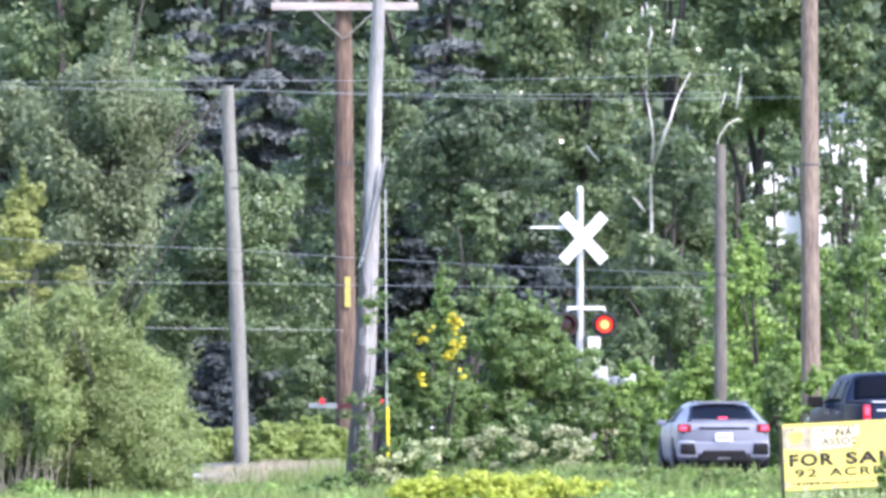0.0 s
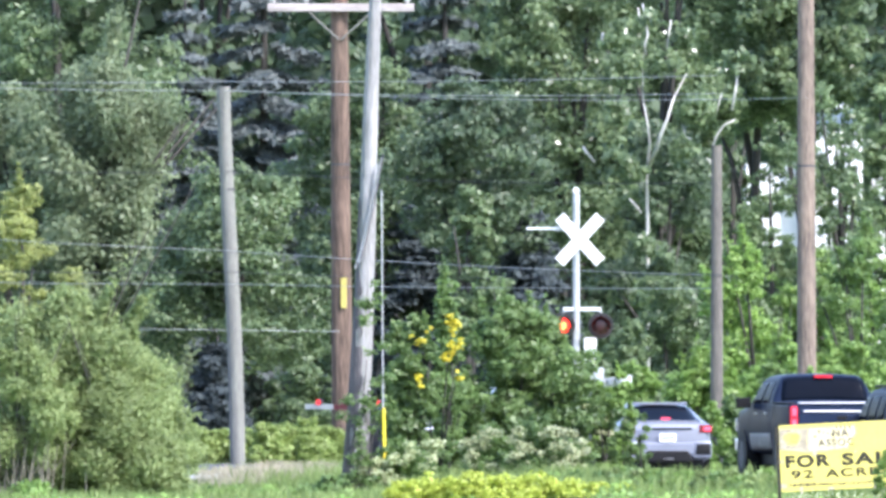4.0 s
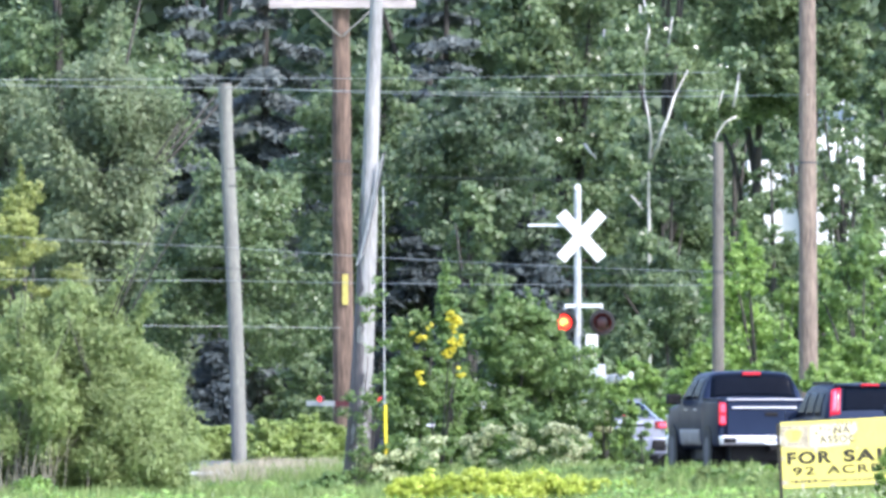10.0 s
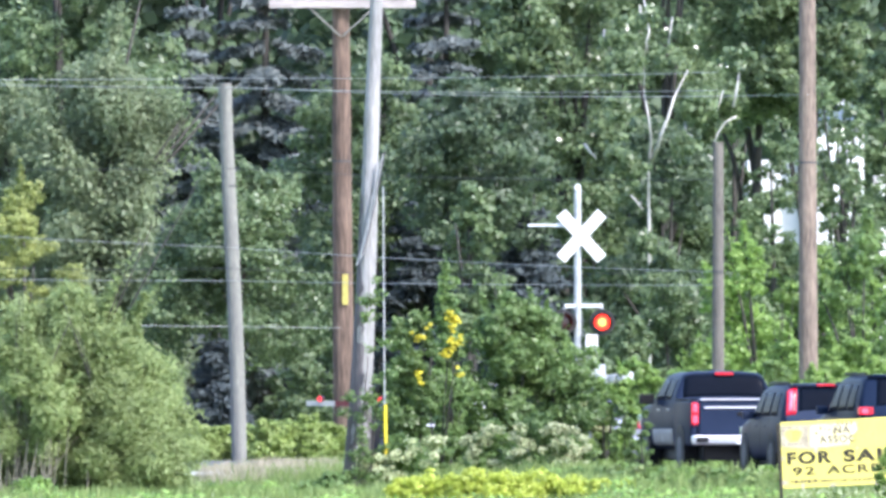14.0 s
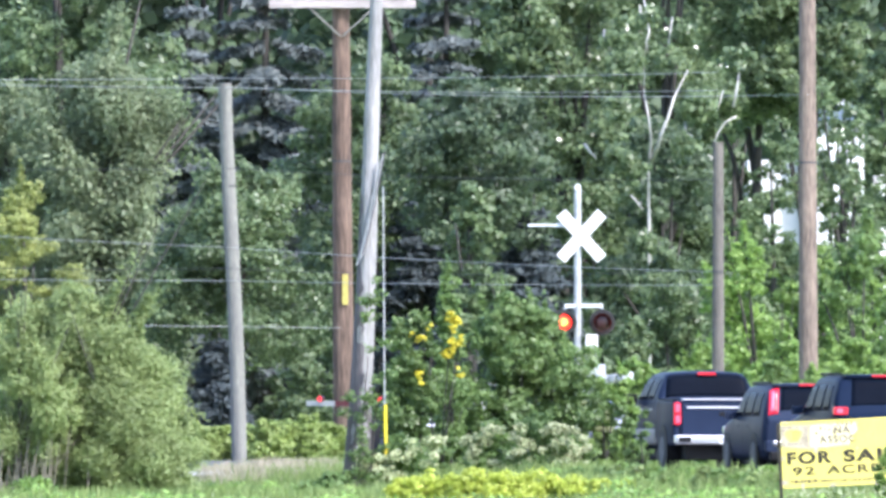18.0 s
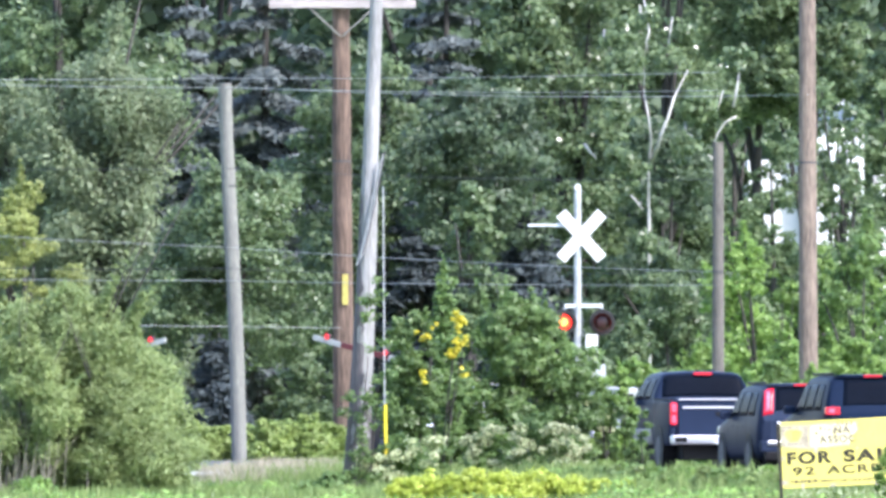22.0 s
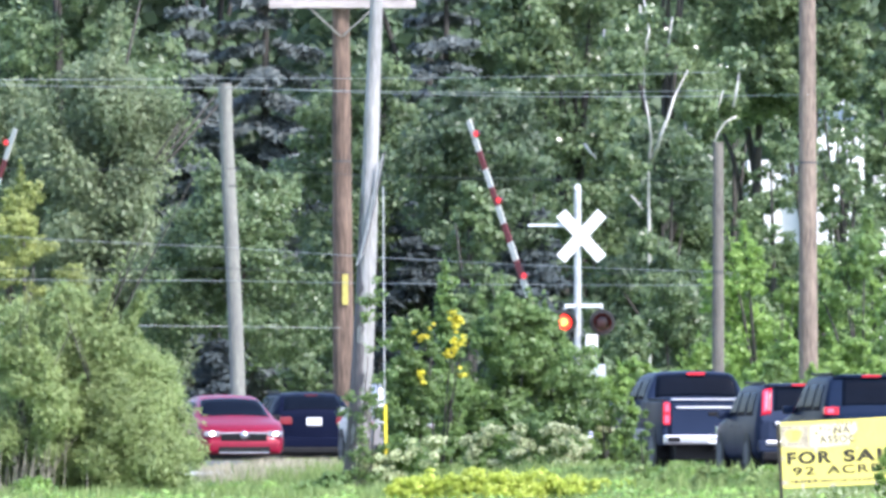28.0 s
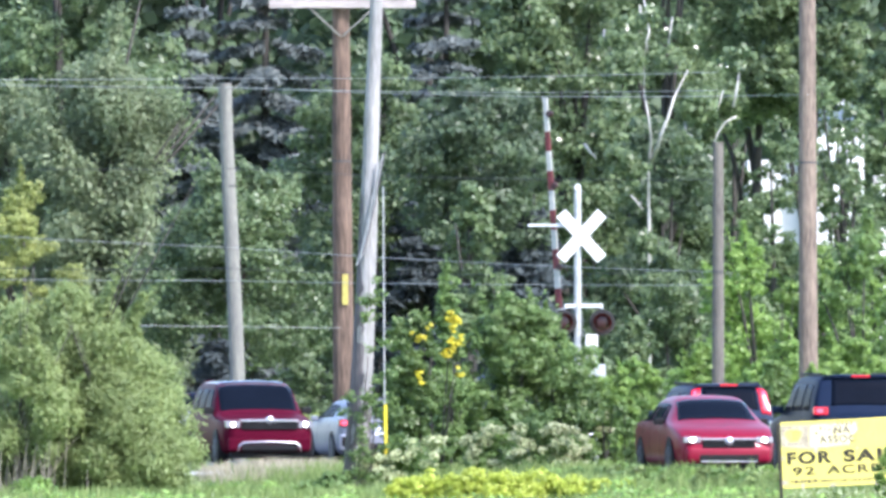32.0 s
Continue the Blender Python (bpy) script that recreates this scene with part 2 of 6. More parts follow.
def puff_leaves(puffs, n, rng, shell=0.5, soft=False):
    """Places and outward ways of n leaves on a heap of uneven clumps (x, y, z, r). Each large clump is itself a heap of
    flattened sprays with gaps between them; some leaves fill the inside. soft: an even, feathery clump."""
    sprays = []
    for x, y, z, r in puffs:
        if r < 0.16 or soft:
            sprays.append((x, y, z, r, 0, 0, 0.3))
            continue
        m = int(min(26, max(7, 11 + 9 * r)))
        d = rng.normal(0, 1, (m, 3))
        d[:, 1] -= 0.35
        d[:, 2] += 0.25
        d /= np.linalg.norm(d, axis=1)[:, None]
        far = r * rng.uniform(1 - shell * 0.7, 1.08, m)
        for k in range(m):
            sprays.append((x + d[k, 0] * far[k], y + d[k, 1] * far[k], z + d[k, 2] * far[k] * 0.85, min(max(0.34, r * 0.36), r * rng.uniform(0.20, 0.42)), *d[k]))
    sp, p = np.array(sprays), np.array(puffs)
    w = sp[:, 3] ** 1.7
    pick = rng.choice(len(sp), n, p=w / w.sum())
    d = rng.normal(0, 1, (n, 3))
    d /= np.linalg.norm(d, axis=1)[:, None]
    d[:, 1] = np.where(rng.random(n) < 0.5, -np.abs(d[:, 1]), d[:, 1])
    r = sp[pick, 3] * (1 - (shell if soft else 0.55) * rng.random(n) ** 1.5 + 0.15 * rng.normal(0, 1, n))
    pos = sp[pick, :3] + d * r[:, None] * np.array([1, 1, 0.85] if soft else [1.15, 1.15, 0.72])
    out = d * 0.7 + sp[pick, 4:7] * 0.6
    inner = rng.random(n) < 0.16
    k = int(inner.sum())
    pick = rng.choice(len(p), k, p=p[:, 3] ** 2 / (p[:, 3] ** 2).sum())
    pos[inner] = p[pick, :3] + d[inner] * (p[pick, 3] * 0.75 * rng.random(k) ** 0.5)[:, None]
    return pos, out


# ---- ground and road ----
LEAN = 0.167          # the road drifts this far to the side for each metre away
HEAD = math.degrees(math.atan(LEAN))
OUT0, IN0 = 71.7, 68.05   # lane lines: x = OUT0 - LEAN * y, x = IN0 - LEAN * y


def road_off(x, y):
    """Distance across the road from its middle."""
    return (x - (69.88 - LEAN * y)) * math.cos(math.radians(HEAD))


def ground_z(x, y):
    d = abs(road_off(x, y))
    k = min(1, max(0, (d - 4.6) / 4.0))
    k = k * k * (3 - 2 * k)
    return -0.10 - 0.40 * k + 0.05 * noise.noise((x * 0.25, y * 0.25, 0)) * k


def build_ground():
    xs = [-3000, -400, -120] + [-60 + i for i in range(121)] + [120, 400, 3000]
    ys = [-3000, -300, 0, 150, 250] + [300 + i * 1.5 for i in range(150)] + [620, 1000, 4500]
    verts = [(x, y, ground_z(x, y)) for y in ys for x in xs]
    w = len(xs)
    faces = [(j * w + i, j * w + i + 1, (j + 1) * w + i + 1, (j + 1) * w + i) for j in range(len(ys) - 1) for i in range(w - 1)]
    me = bpy.data.meshes.new("ground")
    me.from_pydata(verts, [], faces)
    ob = part_mesh("ground", me, GRASS, smooth=True)
    tagged(ob, "green meadow ground falling away from the road", "ground", kind="structure")
    bm = bmesh.new()
    pts = []
    for y in range(180, 701, 20):
        c = 69.88 - LEAN * y
        pts.append([bm.verts.new((c + o, y, z)) for o, z in ((-4.0, -0.12), (-3.85, -0.068), (0, -0.05), (3.85, -0.068), (4.0, -0.12))])
    for a, b in zip(pts, pts[1:]):
        for k in range(4):
            bm.faces.new((a[k], a[k + 1], b[k + 1], b[k]))
    road = tagged(part("road", bm, ASPHALT), "two-lane asphalt road running up to the crossing", "road", kind="structure")
    bm = bmesh.new()
    for s, w0 in ((-1, 3.72), (1, 3.72)):
        prev = None
        for y in range(180, 701, 20):
            c = 69.88 - LEAN * y
            cur = [bm.verts.new((c + s * (w0 + o), y, -0.06)) for o in (-0.05, 0.05)]
            if prev:
                bm.faces.new((prev[0], prev[1], cur[1], cur[0]))
            prev = cur
    bmesh.ops.recalc_face_normals(bm, faces=bm.faces)
    part("edge_line", bm, WHITE, road, "worn white edge lines")
    # pale gravel apron beside the road at the crossing
    bm = bmesh.new()
    rng = np.random.default_rng(5)
    mid = bm.verts.new((-3.77, 409, -0.03))
    rim = [bm.verts.new((-3.77 + math.cos(a) * 2.1 * rng.uniform(0.85, 1.1), 409 + math.sin(a) * 7.0, -0.14)) for a in np.linspace(0, 2 * math.pi, 28, endpoint=False)]
    for k in range(28):
        bm.faces.new((mid, rim[k], rim[(k + 1) % 28]))
    tagged(part("gravel_apron", bm, GRAVEL, smooth=True), "pale gravel apron beside the crossing road", "gravel", kind="structure")


build_ground()


# ---- utility poles and wires ----
def pole(x, y, z0, z1, r0, r1, lean, mat, label, wobble=0.0, rings=14, bands=(0.62,), foot=0.0):
    """lean: how far the top stands to the side of the foot, in metres."""
    th = thing("utility_pole", pose(x, y, z0), label, "utility pole", "utility poles along the tracks")
    bm = bmesh.new()
    rng = np.random.default_rng(int(abs(x) * 100) + 3)
    pts, rad = [], []
    for i in range(rings + 1):
        k = i / rings
        pts.append((lean * k + wobble * math.sin(k * 5.1), 0.01 * rng.normal(), (z1 - z0) * k))
        rad.append((r0 + (r1 - r0) * k) * (1 + 0.02 * rng.normal()))
    tube(bm, pts, rad, 14)
    part("shaft", bm, mat, th, smooth=False)
    if foot:
        bm = bmesh.new()
        low = [(lean * k + wobble * math.sin(k * 5.1), 0, (z1 - z0) * k) for k in (0.0, foot * 0.5, foot)]
        tube(bm, low, [r0 * 1.05 + 0.012, r0 * 1.0 + 0.01, (r0 + (r1 - r0) * foot) * 1.0 + 0.008], 18, False)
        for v in bm.verts:
            if v.co.z > (z1 - z0) * foot * 0.9:
                v.co.z += rng.normal(0, 0.22)
        part("dark_foot", bm, POLE_FOOT, th, "dark mottled foot of the pole")
    for band in bands:
        bm = bmesh.new()
        r = (r0 + (r1 - r0) * band) + 0.006
        tube(bm, [(lean * band, 0, (z1 - z0) * band - 0.02), (lean * band, 0, (z1 - z0) * band + 0.02)], r, 14)
        part("band", bm, WIRE_DARK, th, "dark steel strap")
    return th


pole_left = pole(-4.50, 465, -0.45, 8.29, 0.175, 0.15, -4.80 - -4.50, WOOD_GREY, "weathered grey wooden pole leaning slightly beside the crossing", bands=(0.74,), wobble=0.03)
pole_brown = pole(-2.21, 470, -0.5, 10.99, 0.25, 0.19, -2.29 - -2.21, WOOD_BROWN, "tall dark brown creosoted pole with a pale crossarm")
pole_front = pole(-1.60, 380, -0.52, 9.16, 0.225, 0.105, -1.14 - -1.60, WOOD_PALE, "bleached grey pole, leaning, overgrown with creeper at its dark foot", wobble=0.03, bands=(), foot=0.17)
pole_mid = pole(5.89, 450, -0.5, 6.81, 0.145, 0.115, 0.0, WOOD_DULL, "short weathered grey wooden pole among the shrubs")
pole_right = pole(7.88, 453, -0.5, 10.64, 0.215, 0.175, 7.85 - 7.88, WOOD_TAN, "tall tan wooden pole in front of the trees")


def dress_brown_pole():
    z = 10.13 + 0.5
    x = -2.27 - -2.21
    part("crossarm", soft_box(x - 1.62, x + 1.66, -0.34, -0.20, z - 0.09, z + 0.09, 0.012), CROSSARM, pole_brown, "bleached pale wooden crossarm")
    for s in (-1, 1):
        bm = bmesh.new()
        tube(bm, [(x + s * 0.70, -0.30, z - 0.10), (x + s * 0.38, -0.30, z - 0.40), (x + s * 0.02, -0.27, z - 0.72)], 0.022, 6)
        part("brace", bm, WOOD_GREY, pole_brown, "flat grey steel brace")
    for k, o in enumerate((-1.5, -0.75, 0.75, 1.5)):
        bm = bmesh.new()
        tube(bm, [(x + o, -0.27, z + 0.09), (x + o, -0.27, z + 0.14), (x + o, -0.27, z + 0.2), (x + o, -0.27, z + 0.27)], [0.03, 0.07, 0.08, 0.03], 10)
        part("insulator", bm, GALV, pole_brown, "grey porcelain insulator", smooth=True)
    part("marker", soft_box(-0.04, 0.09, -0.265, -0.245, 3.41 + 0.5, 4.09 + 0.5, 0.004, 1), TAG, pole_brown, "yellow marker strip nailed to the pole")


dress_brown_pole()


def dress_front_pole():
    # cables that run round the shaft, and the stay with its yellow guard
    z0 = 0.52
    for k in range(4):
        bm = bmesh.new()
        pts = []
        for i in range(9):
            q = i / 8
            px = -1.54 + (-1.12 - -1.54) * (q ** 0.8) - -1.60 + 0.03 * k - 0.02
            pts.append((px, -0.24 + 0.02 * math.sin(3 * q), 3.75 + (5.64 - 3.75) * q + z0 + 0.06 * k))
        tube(bm, pts, 0.016, 6)
        part("cable", bm, WIRE_DARK if k % 2 else WIRE, pole_front, "slack cable wound round the pole")
    # shade painted on the left side, from the ground to half height, ragged edge
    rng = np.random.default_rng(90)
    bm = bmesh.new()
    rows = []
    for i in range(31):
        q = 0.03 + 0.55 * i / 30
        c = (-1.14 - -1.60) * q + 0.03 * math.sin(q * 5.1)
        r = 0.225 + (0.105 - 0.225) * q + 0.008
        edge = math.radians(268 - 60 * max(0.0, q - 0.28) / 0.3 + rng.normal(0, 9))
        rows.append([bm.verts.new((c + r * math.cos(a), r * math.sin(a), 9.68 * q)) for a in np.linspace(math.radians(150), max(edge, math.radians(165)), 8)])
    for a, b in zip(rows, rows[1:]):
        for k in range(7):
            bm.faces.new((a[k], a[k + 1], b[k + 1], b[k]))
    part("shaded_side", bm, POLE_SHADE, pole_front, "dark purple-grey strip painted as the pole's shaded side")
    for k in range(9):
        q = rng.uniform(0.06, 0.33)
        c = (-1.14 - -1.60) * q + 0.03 * math.sin(q * 5.1)
        r = 0.225 + (0.105 - 0.225) * q + 0.014
        a0 = math.radians(rng.uniform(215, 320))
        bm = bmesh.new()
        up = [[bm.verts.new((c + r * math.cos(a0 + u), r * math.sin(a0 + u), 9.68 * q + z + rng.normal(0, 0.02))) for u in (0, 0.25, 0.5)] for z in (0, rng.uniform(0.12, 0.4))]
        for m in range(2):
            bm.faces.new((up[0][m], up[0][m + 1], up[1][m + 1], up[1][m]))
        part("bare_patch", bm, WOOD_PALE if k % 3 else POLE_SHADE, pole_front, "patch of bare wood")
    stay = thing("stay_wire", pose(-1.04, 381.5, -0.5), "thin steel stay wire with a yellow guard tube", "stay wire")
    bm = bmesh.new()
    tube(bm, [(0, 0, 0), (-0.02, 0.2, 1.6), (-0.05, 0.9, 5.19 + 0.5)], 0.014, 6)
    part("strand", bm, WIRE, stay)
    bm = bmesh.new()
    tube(bm, [(0, -0.02, 0.54), (0, -0.02, 1.02), (-0.01, 0.02, 1.73)], 0.030, 10)
    part("guard", bm, YELLOW, stay, "bright yellow plastic guard")


dress_front_pole()


def wire(a, b, sag, mat=WIRE, r=0.0068):
    """An overhead line that hangs between two places."""
    th = thing("overhead_wire", pose(*a), "thin grey overhead wire strung between the poles", "wire", "overhead wires")
    bm = bmesh.new()
    d = Vector(b) - Vector(a)
    n = 26
    tube(bm, [d * (i / n) - Vector((0, 0, sag * 4 * (i / n) * (1 - i / n))) for i in range(n + 1)], r, 5)
    part("strand", bm, mat, th)
    return th


PL, PM = -4.74, 5.90
for za, zb, zc, sag, mat in ((8.58, 8.40, 8.31, 0.05, WIRE), (8.71, 8.19, 7.92, 0.07, WIRE), (6.81, 6.41, 6.01, 0.10, WIRE_DARK),
                             (5.59, 4.66, 4.03, 0.06, WIRE), (4.70, 4.19, 4.08, 0.12, WIRE_DARK), (4.15, 3.92, 3.75, 0.03, WIRE)):
    wire((-18.75, 470, za), (PL, 465 - 0.17, zb), sag * 1.5, mat)
    wire((PL, 465 - 0.17, zb), (PM, 450 - 0.14, zc), sag, mat)
wire((PL, 464.8, 8.21), (7.88, 452.8, 7.87), 0.12, WIRE)
wire((-18.59, 466, 3.14), (-2.27, 469.7, 2.89), 0.02, WIRE)


# ---- the level crossing ----
GX, GY = 2.80, 437.0


def round_lamp(sig, x, z):
    """A flashing lamp: a dark round backing, a hood, and a turning drum with one lit side."""
    part("backing", disc(x, -0.10, -0.075, z, 0.27, 28), BLACK, sig, "round black backing plate")
    part("housing", disc(x, -0.075, 0.12, z, 0.17, 20), BLACK, sig, "black lamp housing")
    bm = bmesh.new()
    ring = [(math.cos(a), math.sin(a)) for a in np.linspace(math.radians(-20), math.radians(200), 16)]
    lo = [bm.verts.new((x + c * 0.20, -0.10, z + s * 0.20)) for c, s in ring]
    hi = [bm.verts.new((x + c * 0.205, -0.32, z + s * 0.205 - 0.01)) for c, s in ring]
    lo2 = [bm.verts.new((x + c * 0.207, -0.10, z + s * 0.207)) for c, s in ring]
    hi2 = [bm.verts.new((x + c * 0.212, -0.32, z + s * 0.212 - 0.01)) for c, s in ring]
    for k in range(15):
        bm.faces.new((lo[k], lo[k + 1], hi[k + 1], hi[k]))
        bm.faces.new((lo2[k], hi2[k], hi2[k + 1], lo2[k + 1]))
        bm.faces.new((hi[k], hi[k + 1], hi2[k + 1], hi2[k]))
    part("hood", bm, BLACK, sig, "black hood over the lamp")
    drum = new("lamp_rotor")
    drum.parent = sig
    drum.matrix_basis = pose(x, -0.17, z)
    for nm, sgn, mat, lab in (("lit_lens", -1, LENS_LIT, "glowing red lens"), ("dark_lens", 1, LENS_DARK, "dark side of the turning lamp")):
        bm = bmesh.new()
        rows = []
        for r, y in ((0.165, 0.0), (0.15, 0.03), (0.11, 0.05), (0.05, 0.062)):
            rows.append([bm.verts.new((r * math.cos(t), sgn * y, r * math.sin(t))) for t in np.linspace(0, 2 * math.pi, 24, endpoint=False)])
        for a, b in zip(rows, rows[1:]):
            for k in range(24):
                bm.faces.new((a[k], a[(k + 1) % 24], b[(k + 1) % 24], b[k]))
        bm.faces.new(rows[-1])
        bmesh.ops.recalc_face_normals(bm, faces=bm.faces)
        part(nm, bm, mat, drum, lab, smooth=True)
    part("bulb_glow", disc(0, -0.075, -0.056, 0, 0.085, 20), LENS_HEART, drum, "bright orange heart of the lamp")
    return drum


def crossing_signal():
    sig = thing("crossing_signal", pose(GX, GY, -0.3), "silver railway crossing signal mast with white crossbuck and red flashing lamps", "crossing signal")
    top = 5.70 + 0.3
    bm = bmesh.new()
    tube(bm, [(0, 0, 0), (0, 0, top - 0.04), (0, 0, top)], [0.075, 0.075, 0.05], 14)
    part("mast", bm, MAST, sig, "weathered silver aluminium mast", smooth=False)
    part("foundation", soft_box(-0.3, 0.3, -0.3, 0.3, -0.1, 0.45, 0.03), GRAVEL, sig, "concrete foundation")
    zc = 4.70 + 0.3
    for k, a in enumerate((48, -48)):
        m = pose(0.075, -0.11 - 0.02 * k, zc, 0, a, 0)
        blade = part("crossbuck_blade", soft_box(-0.64, 0.64, -0.008, 0.008, -0.125, 0.125, 0.006, 1, m), WHITE, sig, "white crossbuck blade with worn lettering bars")
        for o in ((-0.52, -0.42), (0.34, 0.40), (0.44, 0.50)):
            bm = bmesh.new()
            box(bm, o[0], o[1], -0.012, -0.009, -0.03, 0.02, m)
            part("faded_mark", bm, MARK_GREY, blade)
    part("bracket_arm", soft_box(1.76 - GX, -0.36, -0.06, -0.02, zc + 0.200, zc + 0.252, 0.01), ALU, sig, "slim silver side bracket")
    part("bracket_plate", soft_box(2.35 - GX, -0.02, -0.05, -0.03, zc + 0.18, zc + 0.28, 0.005, 1), MAST, sig)
    zl = 2.91 + 0.3
    part("lamp_crossarm", soft_box(2.53 - GX, 3.32 - GX, -0.06, 0.04, 3.21 + 0.3, 3.29 + 0.3, 0.012), ALU, sig, "pale lamp crossarm")
    for s in (2.54 - GX, 3.31 - GX):
        bm = bmesh.new()
        tube(bm, [(s, 0, zl + 0.15), (s, -0.01, zl + 0.30)], 0.03, 8)
        part("hanger", bm, ALU, sig)
    part("bell", disc(0, -0.1, 0.1, top + 0.02, 0.07, 14), ALU, sig, "small silver bell")
    part("mechanism_cover", soft_box(2.93 - GX, 3.38 - GX, -0.16, 0.14, 1.77 + 0.3, 2.04 + 0.3, 0.03), MAST, sig, "pale grey gate motor cover")
    part("junction_box", soft_box(2.96 - GX, 3.22 - GX, -0.12, 0.12, 2.00 + 0.3, 2.66 + 0.3, 0.02), WHITE, sig, "white painted junction box")
    return sig, round_lamp(sig, 2.51 - GX, zl), round_lamp(sig, 3.31 - GX, zl)


def gate(x, y, turn, name_label, face):
    """A gate post with its striped arm; returns the post and the arm."""
    g = thing("crossing_gate", pose(x, y, -0.35), name_label, "crossing gate", "crossing gates")
    bm = soft_box(-0.22, 0.22, -0.2, 0.2, 0.0, 0.9, 0.03)
    part("pedestal", bm, ALU, g, "silver gate pedestal")
    part("mechanism", soft_box(-0.26, 0.26, -0.24, 0.16, 0.9, 1.65, 0.04), ALU, g, "silver gate mechanism housing")
    arm = new("gate_arm")
    arm.parent = g
    long, n, step = 6.45, 15, 0.41
    for i in range(n):
        a, b = i * step, (i + 1) * step if i < n - 1 else long
        h0, h1 = 0.076 - 0.022 * i / n, 0.076 - 0.022 * (i + 1) / n
        bm = hull8([(a, -0.05, -h0), (b, -0.05, -h1), (b, -0.01, -h1), (a, -0.01, -h0), (a, -0.05, h0), (b, -0.05, h1), (b, -0.01, h1), (a, -0.01, h0)], 0.0)
        part("stripe", bm, ARM_RED if i % 2 else ARM_WHITE, arm, "white reflective stripe" if i % 2 == 0 else "dark red reflective stripe")
    # balance arms and weights on the far side of the pivot
    for s in (-0.16, 0.12):
        bm = bmesh.new()
        tube(bm, [(0.25, s, -0.02), (-0.35, s, 0.22), (-0.95, s, 0.60), (-1.42, s, 0.66)], 0.045, 8)
        part("balance_arm", bm, MAST, arm, "pale grey bent balance arm")
    for k in range(3):
        part("counterweight", soft_box(-1.54 + 0.20 * k, -1.40 + 0.20 * k, -0.24, 0.20, 0.55 - 0.03 * k, 0.74 - 0.06 * k, 0.03), MAST, arm, "pale grey counterweight block")
    lamps = []
    for q in (2.9, 4.6, 6.1):
        bm = disc(0, -0.05, 0.05, 0, 0.066, 14)
        for f in bm.faces:
            f.material_index = 1 if f.calc_center_median().y * face > 0.04 else 0
        lamp = part("arm_lamp", bm, LENS_DARK, arm, "small red lamp on the arm")
        lamp.data.materials.append(ARM_LAMP)
        lamp.matrix_basis = pose(q, -0.03, 0.09)
        lamps.append(lamp)
    return g, arm, lamps


SIGNAL, LAMP_L, LAMP_R = crossing_signal()
GATE_NEAR, ARM_NEAR, TIPS_NEAR = gate(2.54, 437.6, 147, "railway gate with red and white striped arm at the crossing", 1)
GATE_FAR, ARM_FAR, TIPS_FAR = gate(-11.17, 452.0, -33, "far railway gate with red and white striped arm", -1)


# ---- the yellow sale board ----
def sheet(outline, thick):
    """A flat sheet with a free outline in x and z, its back at the outline's y."""
    bm = bmesh.new()
    back = [bm.verts.new(p) for p in outline]
    front = [bm.verts.new((p[0], p[1] - thick, p[2])) for p in outline]
    n = len(outline)
    bm.faces.new(front)
    for k in range(n):
        bm.faces.new((back[k], back[(k + 1) % n], front[(k + 1) % n], front[k]))
    bmesh.ops.recalc_face_normals(bm, faces=bm.faces)
    return bm


